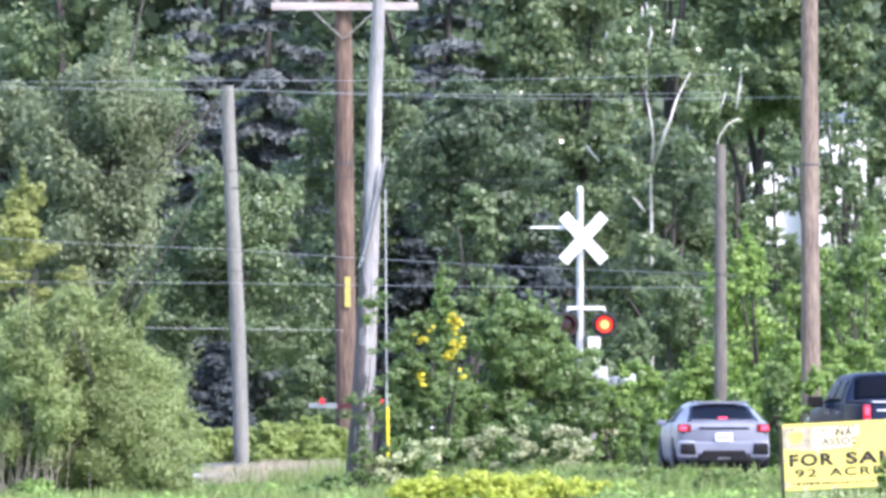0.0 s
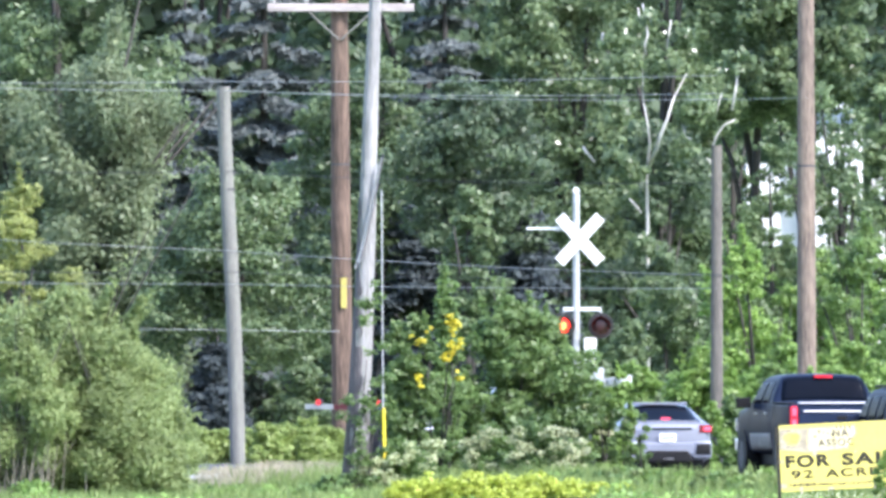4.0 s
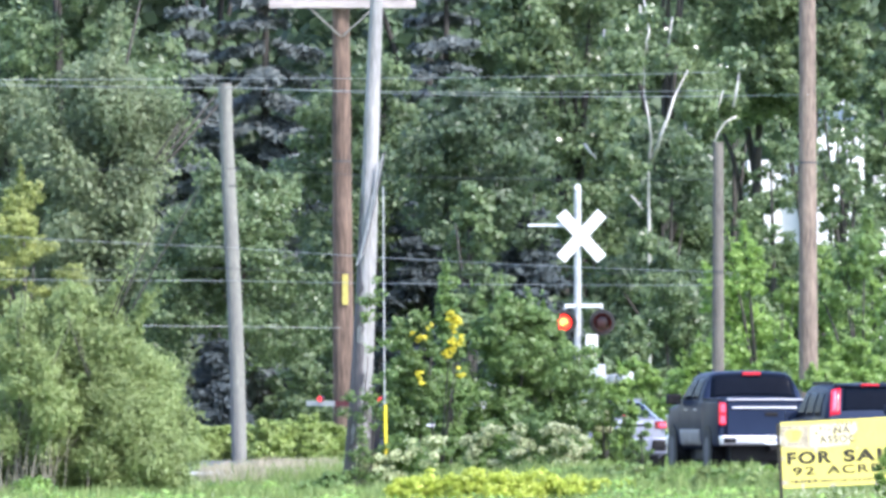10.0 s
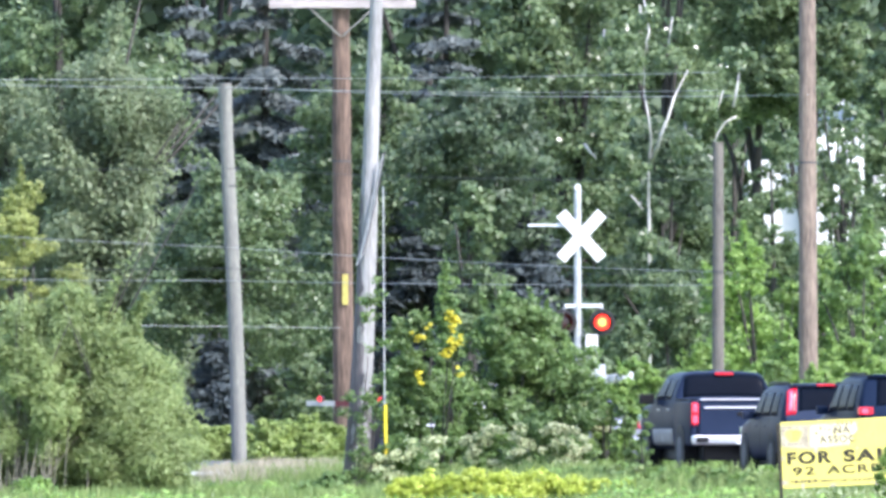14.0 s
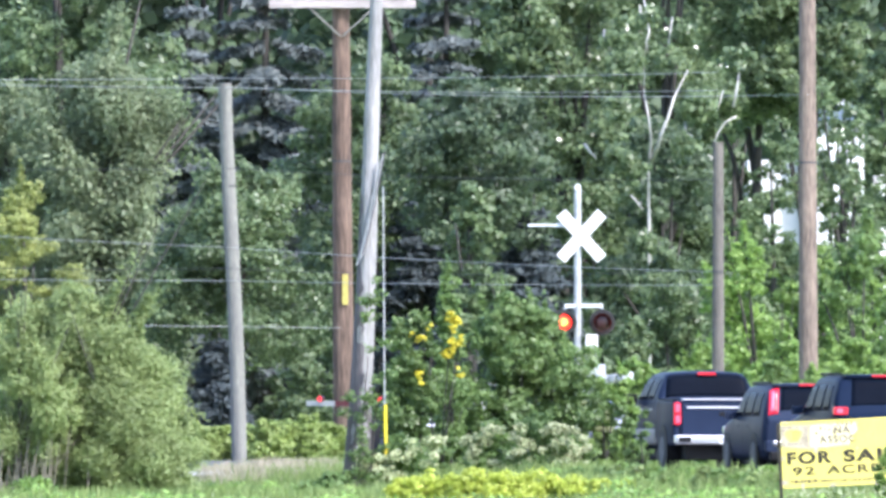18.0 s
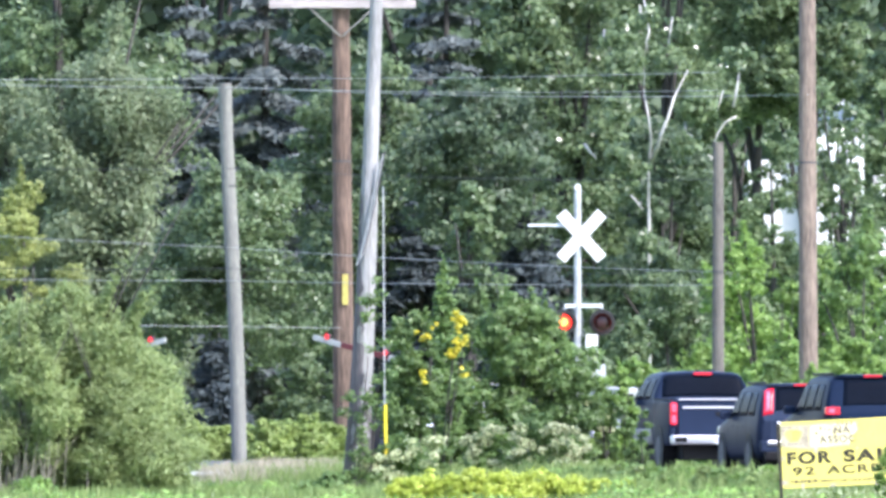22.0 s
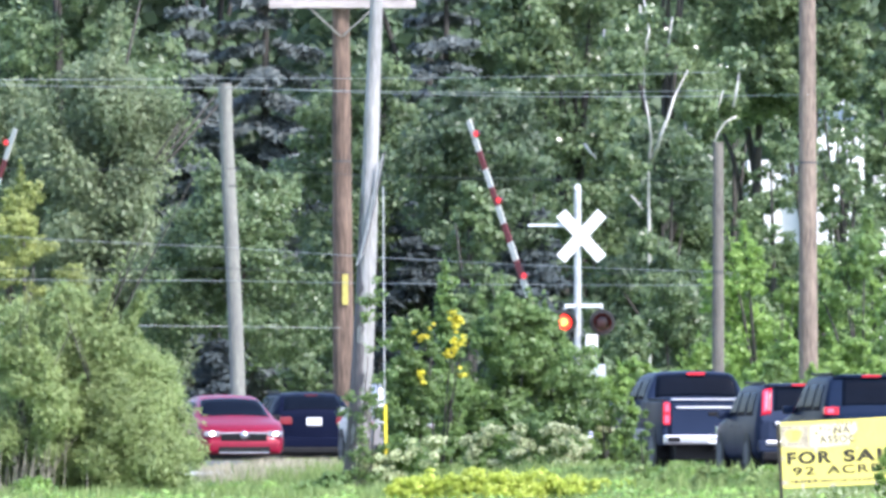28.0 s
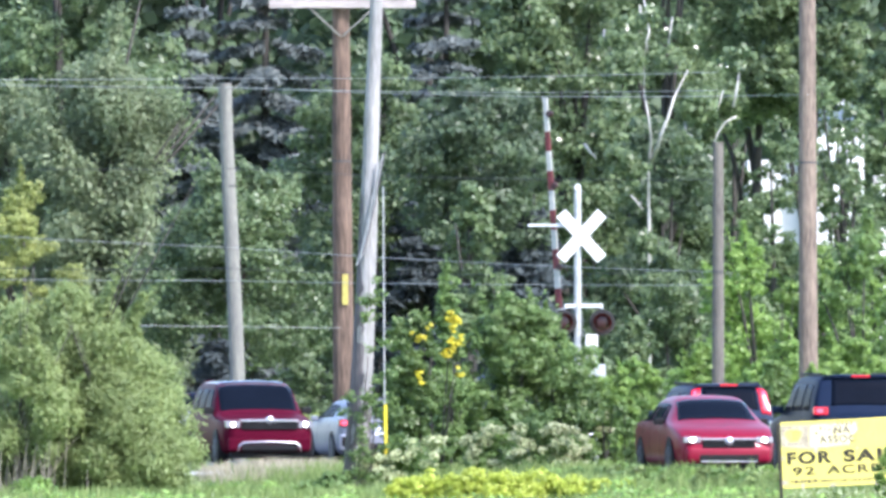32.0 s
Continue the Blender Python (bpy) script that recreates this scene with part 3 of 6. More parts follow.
def sale_board():
    b = thing("sale_sign", pose(5.47, 338, -0.5), "faded yellow for-sale board standing in the grass", "sign")
    tilt = 2.9
    z0, z1, w = -0.10 + 0.5, 0.97 + 0.5, 1.93
    m = pose(0, 0, z0, 0, -tilt, 0)
    part("board", soft_box(0, w, -0.01, 0.01, 0, z1 - z0, 0.004, 1, m), SIGN_YELLOW, b, "sun-faded yellow plywood board")
    part("edge_post", soft_box(-0.06, -0.01, -0.03, 0.06, -0.2 - z0, z1 - z0 - 0.02, 0.006, 1, m), SIGN_INK, b, "dark weathered wooden post")
    part("post", soft_box(1.7, 1.78, 0.012, 0.1, -0.2 - z0, z1 - z0 - 0.1, 0.006, 1, m), WOOD_GREY, b)
    face = pose(0, -0.0125, z0, 0, -tilt, 0) @ Matrix.Diagonal((0.94, 1, 0.94, 1))
    up = pose(0, 0, 0, 90)
    for word, x, z, high, wide, bold in (("FOR", 0.09, 0.405, 0.215, 0.77, 0.045), ("SALE", 1.055, 0.405, 0.215, 1.04, 0.045), ("92", 0.175, 0.215, 0.145, 0.38, 0.022), ("ACRES", 0.76, 0.215, 0.145, 1.08, 0.022)):
        lettering(word, high, wide, SIGN_INK, b, face @ pose(x, 0, z) @ up, space=1.18, bold=bold)
    rng = np.random.default_rng(8)
    x = 0.14
    while x < 1.66:
        ln = rng.uniform(0.02, 0.06)
        bm = bmesh.new()
        box(bm, x, x + ln, -0.003, 0, 0.075 + rng.uniform(0, 0.02), (0.125 if x < 0.6 else 0.10) + rng.uniform(0, 0.025), face)
        part("small_print", bm, SIGN_FADE, b, "bar of faded small print")
        x += ln + rng.uniform(0.015, 0.03)
    # stained strip with a plain yellow device, pale panel with remains of print
    part("stained_panel", sheet([(0.01, 0, 0.72), (0.50, 0, 0.66), (0.47, 0, 0.86), (0.52, 0, 1.07), (0.01, 0, 1.08)], 0.004), SIGN_STAIN, b, "brown stained and peeling panel").matrix_basis = face
    part("device", sheet([(0.22 + 0.14 * math.cos(a) * (1 + 0.16 * math.sin(3 * a)), -0.005, 0.90 + 0.12 * math.sin(a) * (1 + 0.1 * math.cos(2 * a))) for a in np.linspace(0, 2 * math.pi, 18, endpoint=False)], 0.004), SIGN_YELLOW, b, "plain yellow device").matrix_basis = face
    part("print_panel", sheet([(0.50, 0, 0.67), (1.16, 0, 0.70), (1.24, 0, 0.86), (1.32, 0, 0.94), (1.30, 0, 1.08), (0.53, 0, 1.07), (0.48, 0, 0.86)], 0.004), SIGN_PALE, b, "pale peeling printed panel").matrix_basis = face
    for word, x, z, high, wide in (("NA", 0.92, 0.90, 0.13, 0.27), ("ASSOC", 0.66, 0.745, 0.125, 0.62)):
        lettering(word, high, wide, SIGN_FADE, b, face @ pose(x, -0.0045, z) @ up, space=1.15, bold=0.022)
    for i in range(9):
        x = 0.60 + 0.075 * i
        bm = bmesh.new()
        box(bm, x, x + 0.03, -0.009 - 0.0003 * i, -0.004, (z := rng.uniform(0.90, 1.0) if x < 0.9 or x > 1.2 else 1.04), z + rng.uniform(0.015, 0.06), face)
        part("print_flake", bm, SIGN_FADE, b, "dark flake of old print")
    # the plain device in the corner: a ring with three bars
    for k in range(3):
        bm = bmesh.new()
        box(bm, 0.20, 0.33, -0.0125, -0.010, 0.845 + 0.05 * k, 0.862 + 0.05 * k, face)
        part("device_bar", bm, SIGN_FADE, b, "faded dark bar of the device")
    # rain streaks and peeling along the edges
    for k in range(7):
        x = (0.015, 0.02, 0.60, 0.86, 1.30, 1.62, 0.34)[k]
        z = (0.52, 0.10, 0.63, 0.02, 0.64, 0.03, 0.02)[k]
        w2, h2 = rng.uniform(0.03, 0.09), rng.uniform(0.03, 0.10)
        part("peeled_patch", sheet([(x + w2 * math.cos(a) * rng.uniform(0.5, 1), 0, z + h2 * math.sin(a) * rng.uniform(0.5, 1)) for a in np.linspace(0, 2 * math.pi, 9, endpoint=False)], 0.002), SIGN_STAIN, b, "peeled and stained patch").matrix_basis = face


sale_board()


# ---- white house behind the trees ----
def far_house():
    h = thing("white_house", pose(10.34, 600, -0.5), "white sided house with a blue-grey roof behind the trees", "house")
    ex, zt = 8.08 + 0.5, 9.20 + 0.5
    part("wing_wall", soft_box(-1.66, 0.0, 0, 7, 0, ex, 0.02, 1), SIDING, h, "white siding of the lower wing")
    part("side_wall", soft_box(2.08, 4.6, 0.4, 7, 0, ex, 0.02, 1), SIDING, h, "white siding of the side wing")
    part("wall", soft_box(0.03, 1.66, -0.6, 7, 0, zt, 0.02, 1), SIDING, h, "white siding wall")
    part("roof", hull8([(0.02, -0.9, zt), (1.80, -0.9, zt), (1.80, 7.3, zt), (0.02, 7.3, zt), (0.1, 1.2, zt + 0.48), (1.7, 1.2, zt + 0.48), (1.7, 5.6, zt + 0.48), (0.1, 5.6, zt + 0.48)], 0.02, 1), ROOFING, h, "blue-grey roof")
    part("gable_wall", soft_box(0.12, 1.3, 1.8, 6.5, zt + 0.2, zt + 0.86, 0.02, 1), SIDING, h, "white upper wall above the lower roof")
    part("upper_roof", hull8([(0.0, 1.6, zt + 0.86), (1.42, 1.6, zt + 0.86), (1.42, 6.7, zt + 0.86), (0.0, 6.7, zt + 0.86), (0.3, 3.4, zt + 1.2), (1.1, 3.4, zt + 1.2), (1.1, 5.0, zt + 1.2), (0.3, 5.0, zt + 1.2)], 0.02, 1), ROOFING, h, "blue-grey upper roof")
    for k in range(1, 22):
        z = zt - 0.2 * k
        part("siding_board", soft_box(0.04, 1.64, -0.622, -0.598, z, z + 0.185, 0.006, 1), SIDING, h)
    for x in (0.42, 1.12):
        w = part("window", soft_box(x, x + 0.36, -0.645, -0.61, zt - 2.3, zt - 1.3, 0.01, 1), PANE, h, "dark window pane")
        part("window_frame", soft_box(x - 0.05, x, -0.66, -0.60, zt - 2.35, zt - 1.25, 0.005, 1), SIDING, w)
        part("window_frame", soft_box(x + 0.36, x + 0.41, -0.66, -0.60, zt - 2.35, zt - 1.25, 0.005, 1), SIDING, w)


far_house()


# ---- trees, shrubs and grass ----
L_SAGE = leaf_material("sage_leaves", (0.145, 0.19, 0.10), (0.32, 0.39, 0.215), 0.48, 0.55)
L_ASH = leaf_material("ash_leaves", (0.072, 0.118, 0.054), (0.225, 0.305, 0.138), 0.44, 0.42)
L_DARK = leaf_material("deep_green_leaves", (0.075, 0.112, 0.066), (0.168, 0.238, 0.122), 0.50, 0.45)
L_POPLAR = leaf_material("poplar_leaves", (0.095, 0.148, 0.072), (0.262, 0.345, 0.170), 0.48, 0.24)
L_CONIFER = leaf_material("spruce_needles", (0.066, 0.084, 0.082), (0.175, 0.200, 0.190), 0.25, 0.6)
L_SHADE = leaf_material("shade_toned_needles", (0.046, 0.060, 0.064), (0.074, 0.092, 0.094), 0.2, 0.9)
L_LIGHT = leaf_material("young_leaves", (0.112, 0.205, 0.046), (0.295, 0.435, 0.112), 0.46, 0.45)
L_LIME = leaf_material("lime_leaves", (0.31, 0.39, 0.05), (0.60, 0.67, 0.13), 0.45, 0.5)
L_BUSH = leaf_material("bush_leaves", (0.082, 0.150, 0.045), (0.215, 0.325, 0.10), 0.44, 0.42)
L_WILLOW = leaf_material("willow_leaves", (0.165, 0.225, 0.082), (0.335, 0.415, 0.165), 0.5, 0.6, 0.5)
L_FRESH = leaf_material("fresh_leaves", (0.20, 0.285, 0.07), (0.39, 0.48, 0.16), 0.5, 0.5, 0.7)
L_OLIVE = leaf_material("yellowing_leaves", (0.165, 0.205, 0.06), (0.36, 0.40, 0.125), 0.45, 0.5)
L_CREAM = leaf_material("cream_blossom", (0.23, 0.29, 0.12), (0.58, 0.60, 0.38), 0.3, 0.6, 2.5)
L_YELLOW = leaf_material("yellow_blossom", (0.48, 0.42, 0.03), (0.78, 0.74, 0.07), 0.3, 0.5)
L_BLADE = leaf_material("grass_blades", (0.115, 0.175, 0.05), (0.29, 0.365, 0.12), 0.45, 0.5, 0.4)
L_DRY = leaf_material("dry_grass", (0.30, 0.275, 0.17), (0.50, 0.44, 0.32), 0.3, 0.7, 0.8)


def tree(x, y, z0, high, half, mat, seed, n, size, label, low=0.12, deep=None, bark=BARK, shape="round", clump=0.30, count=34, shell=0.5, long=1.6, droop=0.3, shoots=0, stem=0.86, group="woodland trees", limbs=9, name="tree", category="tree", soft=False, wild=0.7):
    """A tapered trunk with limbs, and a crown of many leaves on uneven clumps at the limbs' ends."""
    rng = np.random.default_rng(seed)
    th = thing(name, pose(x, y, z0), label, category, group)
    deep = deep or half * 0.8
    puffs = []
    for i in range(count):
        k = low + (1 - low) * (i + rng.random()) / count
        q = (k - low) / (1 - low)
        if shape == "cone":
            w = 1.02 * (1 - q) ** 0.8 + 0.06
        elif shape == "dome":
            w = math.sqrt(max(0.03, 1 - q ** 2.4))
        else:
            w = math.sqrt(max(0.05, 1 - (2 * q - 0.85) ** 2 / 1.4))
        a = rng.uniform(0, 2 * math.pi)
        rr = rng.uniform(0.25, 0.9)
        r = half * clump * rng.uniform(0.7, 1.35) * (0.6 + 0.4 * w)
        puffs.append((math.cos(a) * half * w * rr, math.sin(a) * deep * w * rr, high * k - r * 0.4, r))
    for i in range(shoots):
        p = puffs[int(rng.integers(len(puffs) // 3, len(puffs)))]
        way = np.array([p[0] * 0.5 + rng.normal(0, 0.12), -0.15 + rng.normal(0, 0.1), 0.55 + 0.3 * rng.random()])
        way /= np.linalg.norm(way)
        ln = half * rng.uniform(0.18, 0.42)
        for k in range(6):
            q = np.array(p[:3]) + way * (p[3] * 0.8 + ln * k / 5)
            puffs.append((q[0], q[1], q[2], p[3] * (0.36 - 0.045 * k)))
    bm = bmesh.new()
    r0 = 0.020 * high ** 0.9
    top = high * stem
    bend = rng.normal(0, 0.03 * high, 2)
    line = [Vector((bend[0] * (i / 7) ** 2, bend[1] * (i / 7) ** 2, top * i / 7)) for i in range(8)]
    tube(bm, line, [r0 * (1 - 0.12 * i) for i in range(8)], 8)
    for j in rng.choice(len(puffs), min(limbs, len(puffs)), replace=False):
        e = Vector(puffs[j][:3])
        k = min(0.8, max(0.1, e.z / high * 0.7))
        s = line[int(k * 7)]
        mid = s.lerp(e, 0.5) + Vector((0, 0, 0.04 * high))
        tube(bm, [s, mid, e], [r0 * 0.45, r0 * 0.28, r0 * 0.1], 5)
    part("trunk", bm, bark, th, "forked trunk with bare limbs", smooth=True)
    pos, out = puff_leaves(puffs, n, rng, shell, soft)
    if shape == "cone":
        out = out * 0.6 + np.array([0, 0, 0.4])
    part_mesh("crown", leaf_mesh("crown", pos, out, size, rng, long=long, droop=droop, wild=wild), mat, th)
    return th


def spruce(x, y, z0, high, half, seed, label, mat=None):
    """A conifer: whorls of drooping boughs hung with needles."""
    rng = np.random.default_rng(seed)
    th = thing("spruce", pose(x, y, z0), label, "conifer", "woodland trees")
    bm = bmesh.new()
    tube(bm, [(0, 0, 0), (0, 0, high * 0.5), (0, 0, high)], [0.24, 0.14, 0.02], 8)
    part("trunk", bm, BARK, th, "dark straight trunk")
    pos, out = [], []
    z = high * 0.10
    while z < high * 0.98:
        reach = half * (1 - z / high) ** 0.75 + 0.15
        for k in range(8):
            a = rng.uniform(0, 2 * math.pi)
            ln = reach * rng.uniform(0.65, 1.12)
            m = int(150 * ln)
            twigs = max(4, int(ln * 4.5))
            t = (rng.integers(0, twigs, m) + 0.9) / (twigs + 0.4)
            u = rng.random(m) ** 0.8
            sd = np.where(rng.random(m) < 0.5, -1.0, 1.0)
            tl = 0.42 * (1.08 - t) * ln + 0.10
            along = t * ln + u * tl * 0.75 + rng.normal(0, 0.025, m)
            side = sd * u * tl * 0.75 + rng.normal(0, 0.025, m)
            px = math.cos(a) * along - math.sin(a) * side
            py = math.sin(a) * along + math.cos(a) * side
            pz = z + rng.uniform(-0.04, 0.04) - 0.50 * ln * t + 0.30 * ln * t ** 3 - 0.45 * tl * u ** 1.5 - np.abs(rng.normal(0, 0.05, m))
            pos.append(np.stack([px, py, pz], 1))
            out.append(np.tile([math.cos(a) * 0.4, math.sin(a) * 0.4, 0.7], (m, 1)))
        z += high * 0.042
    part_mesh("crown", leaf_mesh("crown", np.concatenate(pos), np.concatenate(out), 0.105, rng, long=2.7, droop=1.0, wild=0.5), mat or L_CONIFER, th)
    return th


def wood(px_x, y, top, half, mat, seed, n=13000, size=0.15, label="", **kw):
    far = y > 535
    return tree(px_x, y, -0.5, top + 0.5, half, mat, seed, int(n * (0.75 if far else 1.75)), size * (1.05 if far else 0.70), label, **kw)


LEAFY = "dense broadleaf tree in full summer leaf behind the crossing"
# deep rear row that closes the wood
for i, (x, t, h) in enumerate(((-17.5, 14.5, 4.2), (-11.5, 15.5, 4.4), (-6.0, 16.5, 4.2), (-0.5, 16.0, 4.3), (3.6, 16.5, 4.2), (17.0, 15.5, 4.5), (22, 14, 4.5))):
    wood(x, 548 + (i % 3) * 4, t, h, L_DARK, 100 + i, 17000, 0.28, "tall dark broadleaf tree deep in the wood", low=0.0, count=46)
for i, (x, t, h) in enumerate(((-16, 18, 5.0), (-9, 19, 5.0), (-2, 19, 5.0), (4.5, 18, 3.2), (18.5, 18, 5.0))):
    wood(x, 618 + (i % 2) * 5, t, h, L_DARK, 150 + i, 12000, 0.55, "distant broadleaf tree closing the wood", low=0.0, count=50)
wood(7.5, 640, 19, 4.2, L_DARK, 160, 7000, 0.34, "distant broadleaf tree behind the white house", low=0.0, count=50)
wood(13.5, 643, 19, 4.4, L_DARK, 161, 7000, 0.34, "distant broadleaf tree behind the white house", low=0.0, count=50)
wood(-10.8, 578, 17.5, 4.2, L_DARK, 162, 12000, 0.34, "tall broadleaf tree deep in the wood", low=0.0, count=50)
wood(-4.6, 580, 17.5, 4.0, L_DARK, 164, 14000, 0.38, "tall broadleaf tree deep in the wood", low=0.0, count=50)
wood(1.4, 584, 17.5, 3.8, L_DARK, 165, 14000, 0.38, "tall broadleaf tree deep in the wood", low=0.0, count=50)
wood(11.9, 662, 21, 4.6, L_DARK, 163, 10000, 0.40, "distant broadleaf tree behind the white house", low=0.0, count=50)
wood(3.5, 600, 18.5, 3.4, L_DARK, 166, 13000, 0.40, "tall broadleaf tree deep in the wood", low=0.0, count=50)
wood(8.6, 618, 5.6, 3.4, L_DARK, 158, 6000, 0.36, "distant low tree closing the wood", low=0.0)
wood(9.8, 566, 5.2, 3.2, L_DARK, 130, 7000, 0.24, "low dark tree deep in the wood", low=0.0)
wood(9.67, 556, 16.5, 3.8, L_DARK, 131, 12000, 0.24, "tall dark tree with a high crown", low=0.60, limbs=2)
# the wood goes on to both sides, out of sight of the road
SIDE = wood(-24, 540, 15, 4.5, L_DARK, 170, 4500, 0.50, "tall dark broadleaf tree at the end of the wood", low=0.0, count=46)
for i in range(5):
    copy_thing(SIDE, pose(-76 - 7.5 * i, 492 - 6 * i + (i % 2) * 6, -0.5, 0, 0, 40 * i))
for i in range(6):
    copy_thing(SIDE, pose(29 + 8 * i, 532 - 9 * i + (i % 2) * 6, -0.5, 0, 0, 50 * i))
# middle row
wood(-9.01, 505, 13.06, 3.0, L_ASH, 1, 16000, 0.15, LEAFY, low=0.3)
spruce(-4.32, 512, -0.5, 14.5, 3.2, 2, "dark blue-green spruce with drooping boughs among the broadleaf trees")
spruce(-6.32, 518, -0.5, 12.2, 2.6, 3, "dark spruce half hidden by broadleaf trees")
spruce(0.08, 520, -0.5, 14.0, 2.6, 4, "dark spruce behind the broadleaf trees")
wood(-1.66, 498, 9.48, 2.9, L_ASH, 5, 17000, 0.14, LEAFY, low=0.12)
wood(0.61, 492, 8.79, 2.1, L_DARK, 6, 9000, 0.13, LEAFY, low=0.62)
wood(3.09, 508, 12.99, 3.0, L_POPLAR, 7, 15000, 0.155, "tall poplar with shimmering leaves", low=0.42, droop=0.7, wild=1.3)
wood(5.48, 515, 13.84, 2.2, L_POPLAR, 8, 13000, 0.155, "tall poplar with shimmering leaves", low=0.3, droop=0.7, wild=1.3)
wood(7.63, 520, 13.96, 2.4, L_POPLAR, 9, 9000, 0.155, "tall poplar with shimmering leaves", low=0.62, limbs=2, droop=0.7, wild=1.3)
wood(11.78, 512, 13.77, 1.75, L_POPLAR, 10, 11000, 0.155, "tall poplar with shimmering leaves", low=0.3, droop=0.7, wild=1.3)
wood(9.48, 505, 8.98, 1.25, L_ASH, 11, 3600, 0.10, "thin young tree before the white house", low=0.35)
wood(7.86, 512, 6.36, 1.15, L_ASH, 17, 7500, 0.13, LEAFY, low=0.1)
wood(8.03, 508, 8.00, 0.95, L_ASH, 31, 2600, 0.11, "thin young tree before the white house", low=0.3, limbs=3)
wood(9.45, 498, 8.08, 1.0, L_POPLAR, 32, 4200, 0.11, "thin young tree before the white house", low=0.3, limbs=3)
wood(7.30, 526, 9.58, 0.8, L_POPLAR, 18, 4500, 0.155, "slender poplar with shimmering leaves", low=0.1, droop=0.7, wild=1.3)
wood(9.02, 518, 13.63, 1.9, L_POPLAR, 19, 9000, 0.155, "tall poplar with a high crown", low=0.66, limbs=2, droop=0.7, wild=1.3)
wood(10.80, 506, 8.86, 0.9, L_ASH, 20, 5200, 0.13, LEAFY, low=0.1)
wood(5.32, 500, 8.10, 2.2, L_DARK, 14, 11000, 0.13, LEAFY, low=0.0)
# front row
wood(-8.02, 486, 9.16, 2.35, L_SAGE, 12, 24000, 0.10, "soft sage-green willow-like tree", low=0.24, long=2.4, droop=0.8, count=60, soft=True, shoots=50)
wood(-10.02, 488, 8.73, 1.5, L_SAGE, 33, 13000, 0.10, "soft sage-green willow-like tree", low=0.34, long=2.4, droop=0.8, count=40, soft=True, shoots=30)
wood(-4.70, 480, 6.74, 2.35, L_ASH, 13, 19000, 0.11, "broad dome-shaped tree with paler new leaves", low=0.43, shape="dome", count=46)
wood(-9.40, 474, 6.20, 1.55, L_OLIVE, 15, 13000, 0.085, "young tree with yellowing leaves", low=0.05, shape="dome", shoots=12)
# near-black conifers added in place of the deep shade between the trees
spruce(2.13, 492, -0.5, 6.6, 1.75, 41, "small near-black conifer standing in for shade within the wood", L_SHADE)
spruce(-0.55, 496.5, -0.5, 7.0, 2.1, 42, "small near-black conifer standing in for shade within the wood", L_SHADE)
spruce(-5.08, 477, -0.5, 3.3, 0.95, 43, "low near-black conifer standing in for shade beneath the dome-shaped tree", L_SHADE)
wood(0.70, 480, 6.26, 0.8, L_ASH, 16, 4500, 0.12, LEAFY, low=0.5, limbs=4)


def birch():
    """Thin white stems that show here and there between the leaves; u, v: side and height in steps of 13.4 mm."""
    at = lambda u, v, d=0: ((u - 784) * 497 / 37200, d, EYE + 0.5 + (695 - v) * 497 / 37200)
    th = thing("birch", pose(0, 497, -0.5), "slender white-barked birch stems among the leaves", "birch tree")
    for w, r in (((at(1150, 845), at(1149, 430), at(1147, 300), at(1152, 248, -0.6), at(1149, 222, -0.9), at(1144, 190, -0.8), at(1141, 170, 0.3), at(1140, 110, 0.4), at(1146, 56, 0.4)), 0.050), ((at(1147, 300), at(1165, 256, -0.7), at(1168, 242, -0.9), at(1182, 208, -0.9), at(1192, 176, -0.8), at(1200, 158, 0.3), at(1218, 124, 0.4)), 0.056),
                 ((at(1146, 92, -0.2), at(1143, 76, -0.5), at(1149, 56, -0.4), at(1140, 0, 0.3)), 0.030), ((at(1070, 52), at(1068, 66), at(1080, 88)), 0.034), ((at(1262, 262), at(1270, 236), at(1284, 216), at(1304, 206)), 0.030),
                 ((at(1298, 190), at(1304, 158), at(1308, 128)), 0.036), ((at(1212, 212), at(1214, 236), at(1226, 242)), 0.036), ((at(1034, 254), at(1042, 266), at(1056, 282)), 0.036), ((at(1138, 372), at(1126, 356), at(1116, 346)), 0.030),
                 ((at(1182, 96), at(1184, 72), at(1190, 30)), 0.026), ((at(1134, 62), at(1136, 40), at(1132, 8)), 0.026), ((at(1270, 196), at(1280, 160)), 0.022)):
        bm = bmesh.new()
        tube(bm, w, [r * (1 - 0.12 * i) for i in range(len(w))], 8)
        part("stem", bm, BIRCH, th, "white peeling stem", smooth=True)
    rng = np.random.default_rng(77)
    pos, out = puff_leaves([(*at(u, v, d), 0.45) for u, v, d in ((1100, 60, -0.1), (1150, 40, 0), (1210, 60, 0.1), (1098, 200, -0.35), (1210, 262, -0.4), (1100, 130, -0.2), (1120, 300, -0.5), (1182, 110, -0.3), (1300, 110, 0), (1230, 200, -0.3), (1140, 430, -0.4), (1100, 272, -0.45), (1110, 118, -0.3), (1240, 180, -0.2), (1148, 520, -0.4))], 3800, rng, 0.9)
    part_mesh("crown", leaf_mesh("crown", pos, out, 0.10, rng, droop=0.6), L_POPLAR, th)


birch()


def shrub(x, y, top, half, mat, seed, n, size, label, name="shrub", base=-0.5, shape="dome", **kw):
    return tree(x, y, base, top - base, half, mat, seed, n, size, label, low=kw.pop("low", 0.02), shape=shape, name=name, category="shrub", stem=0.4, limbs=5, group=kw.pop("group", "roadside shrubs"), **kw)


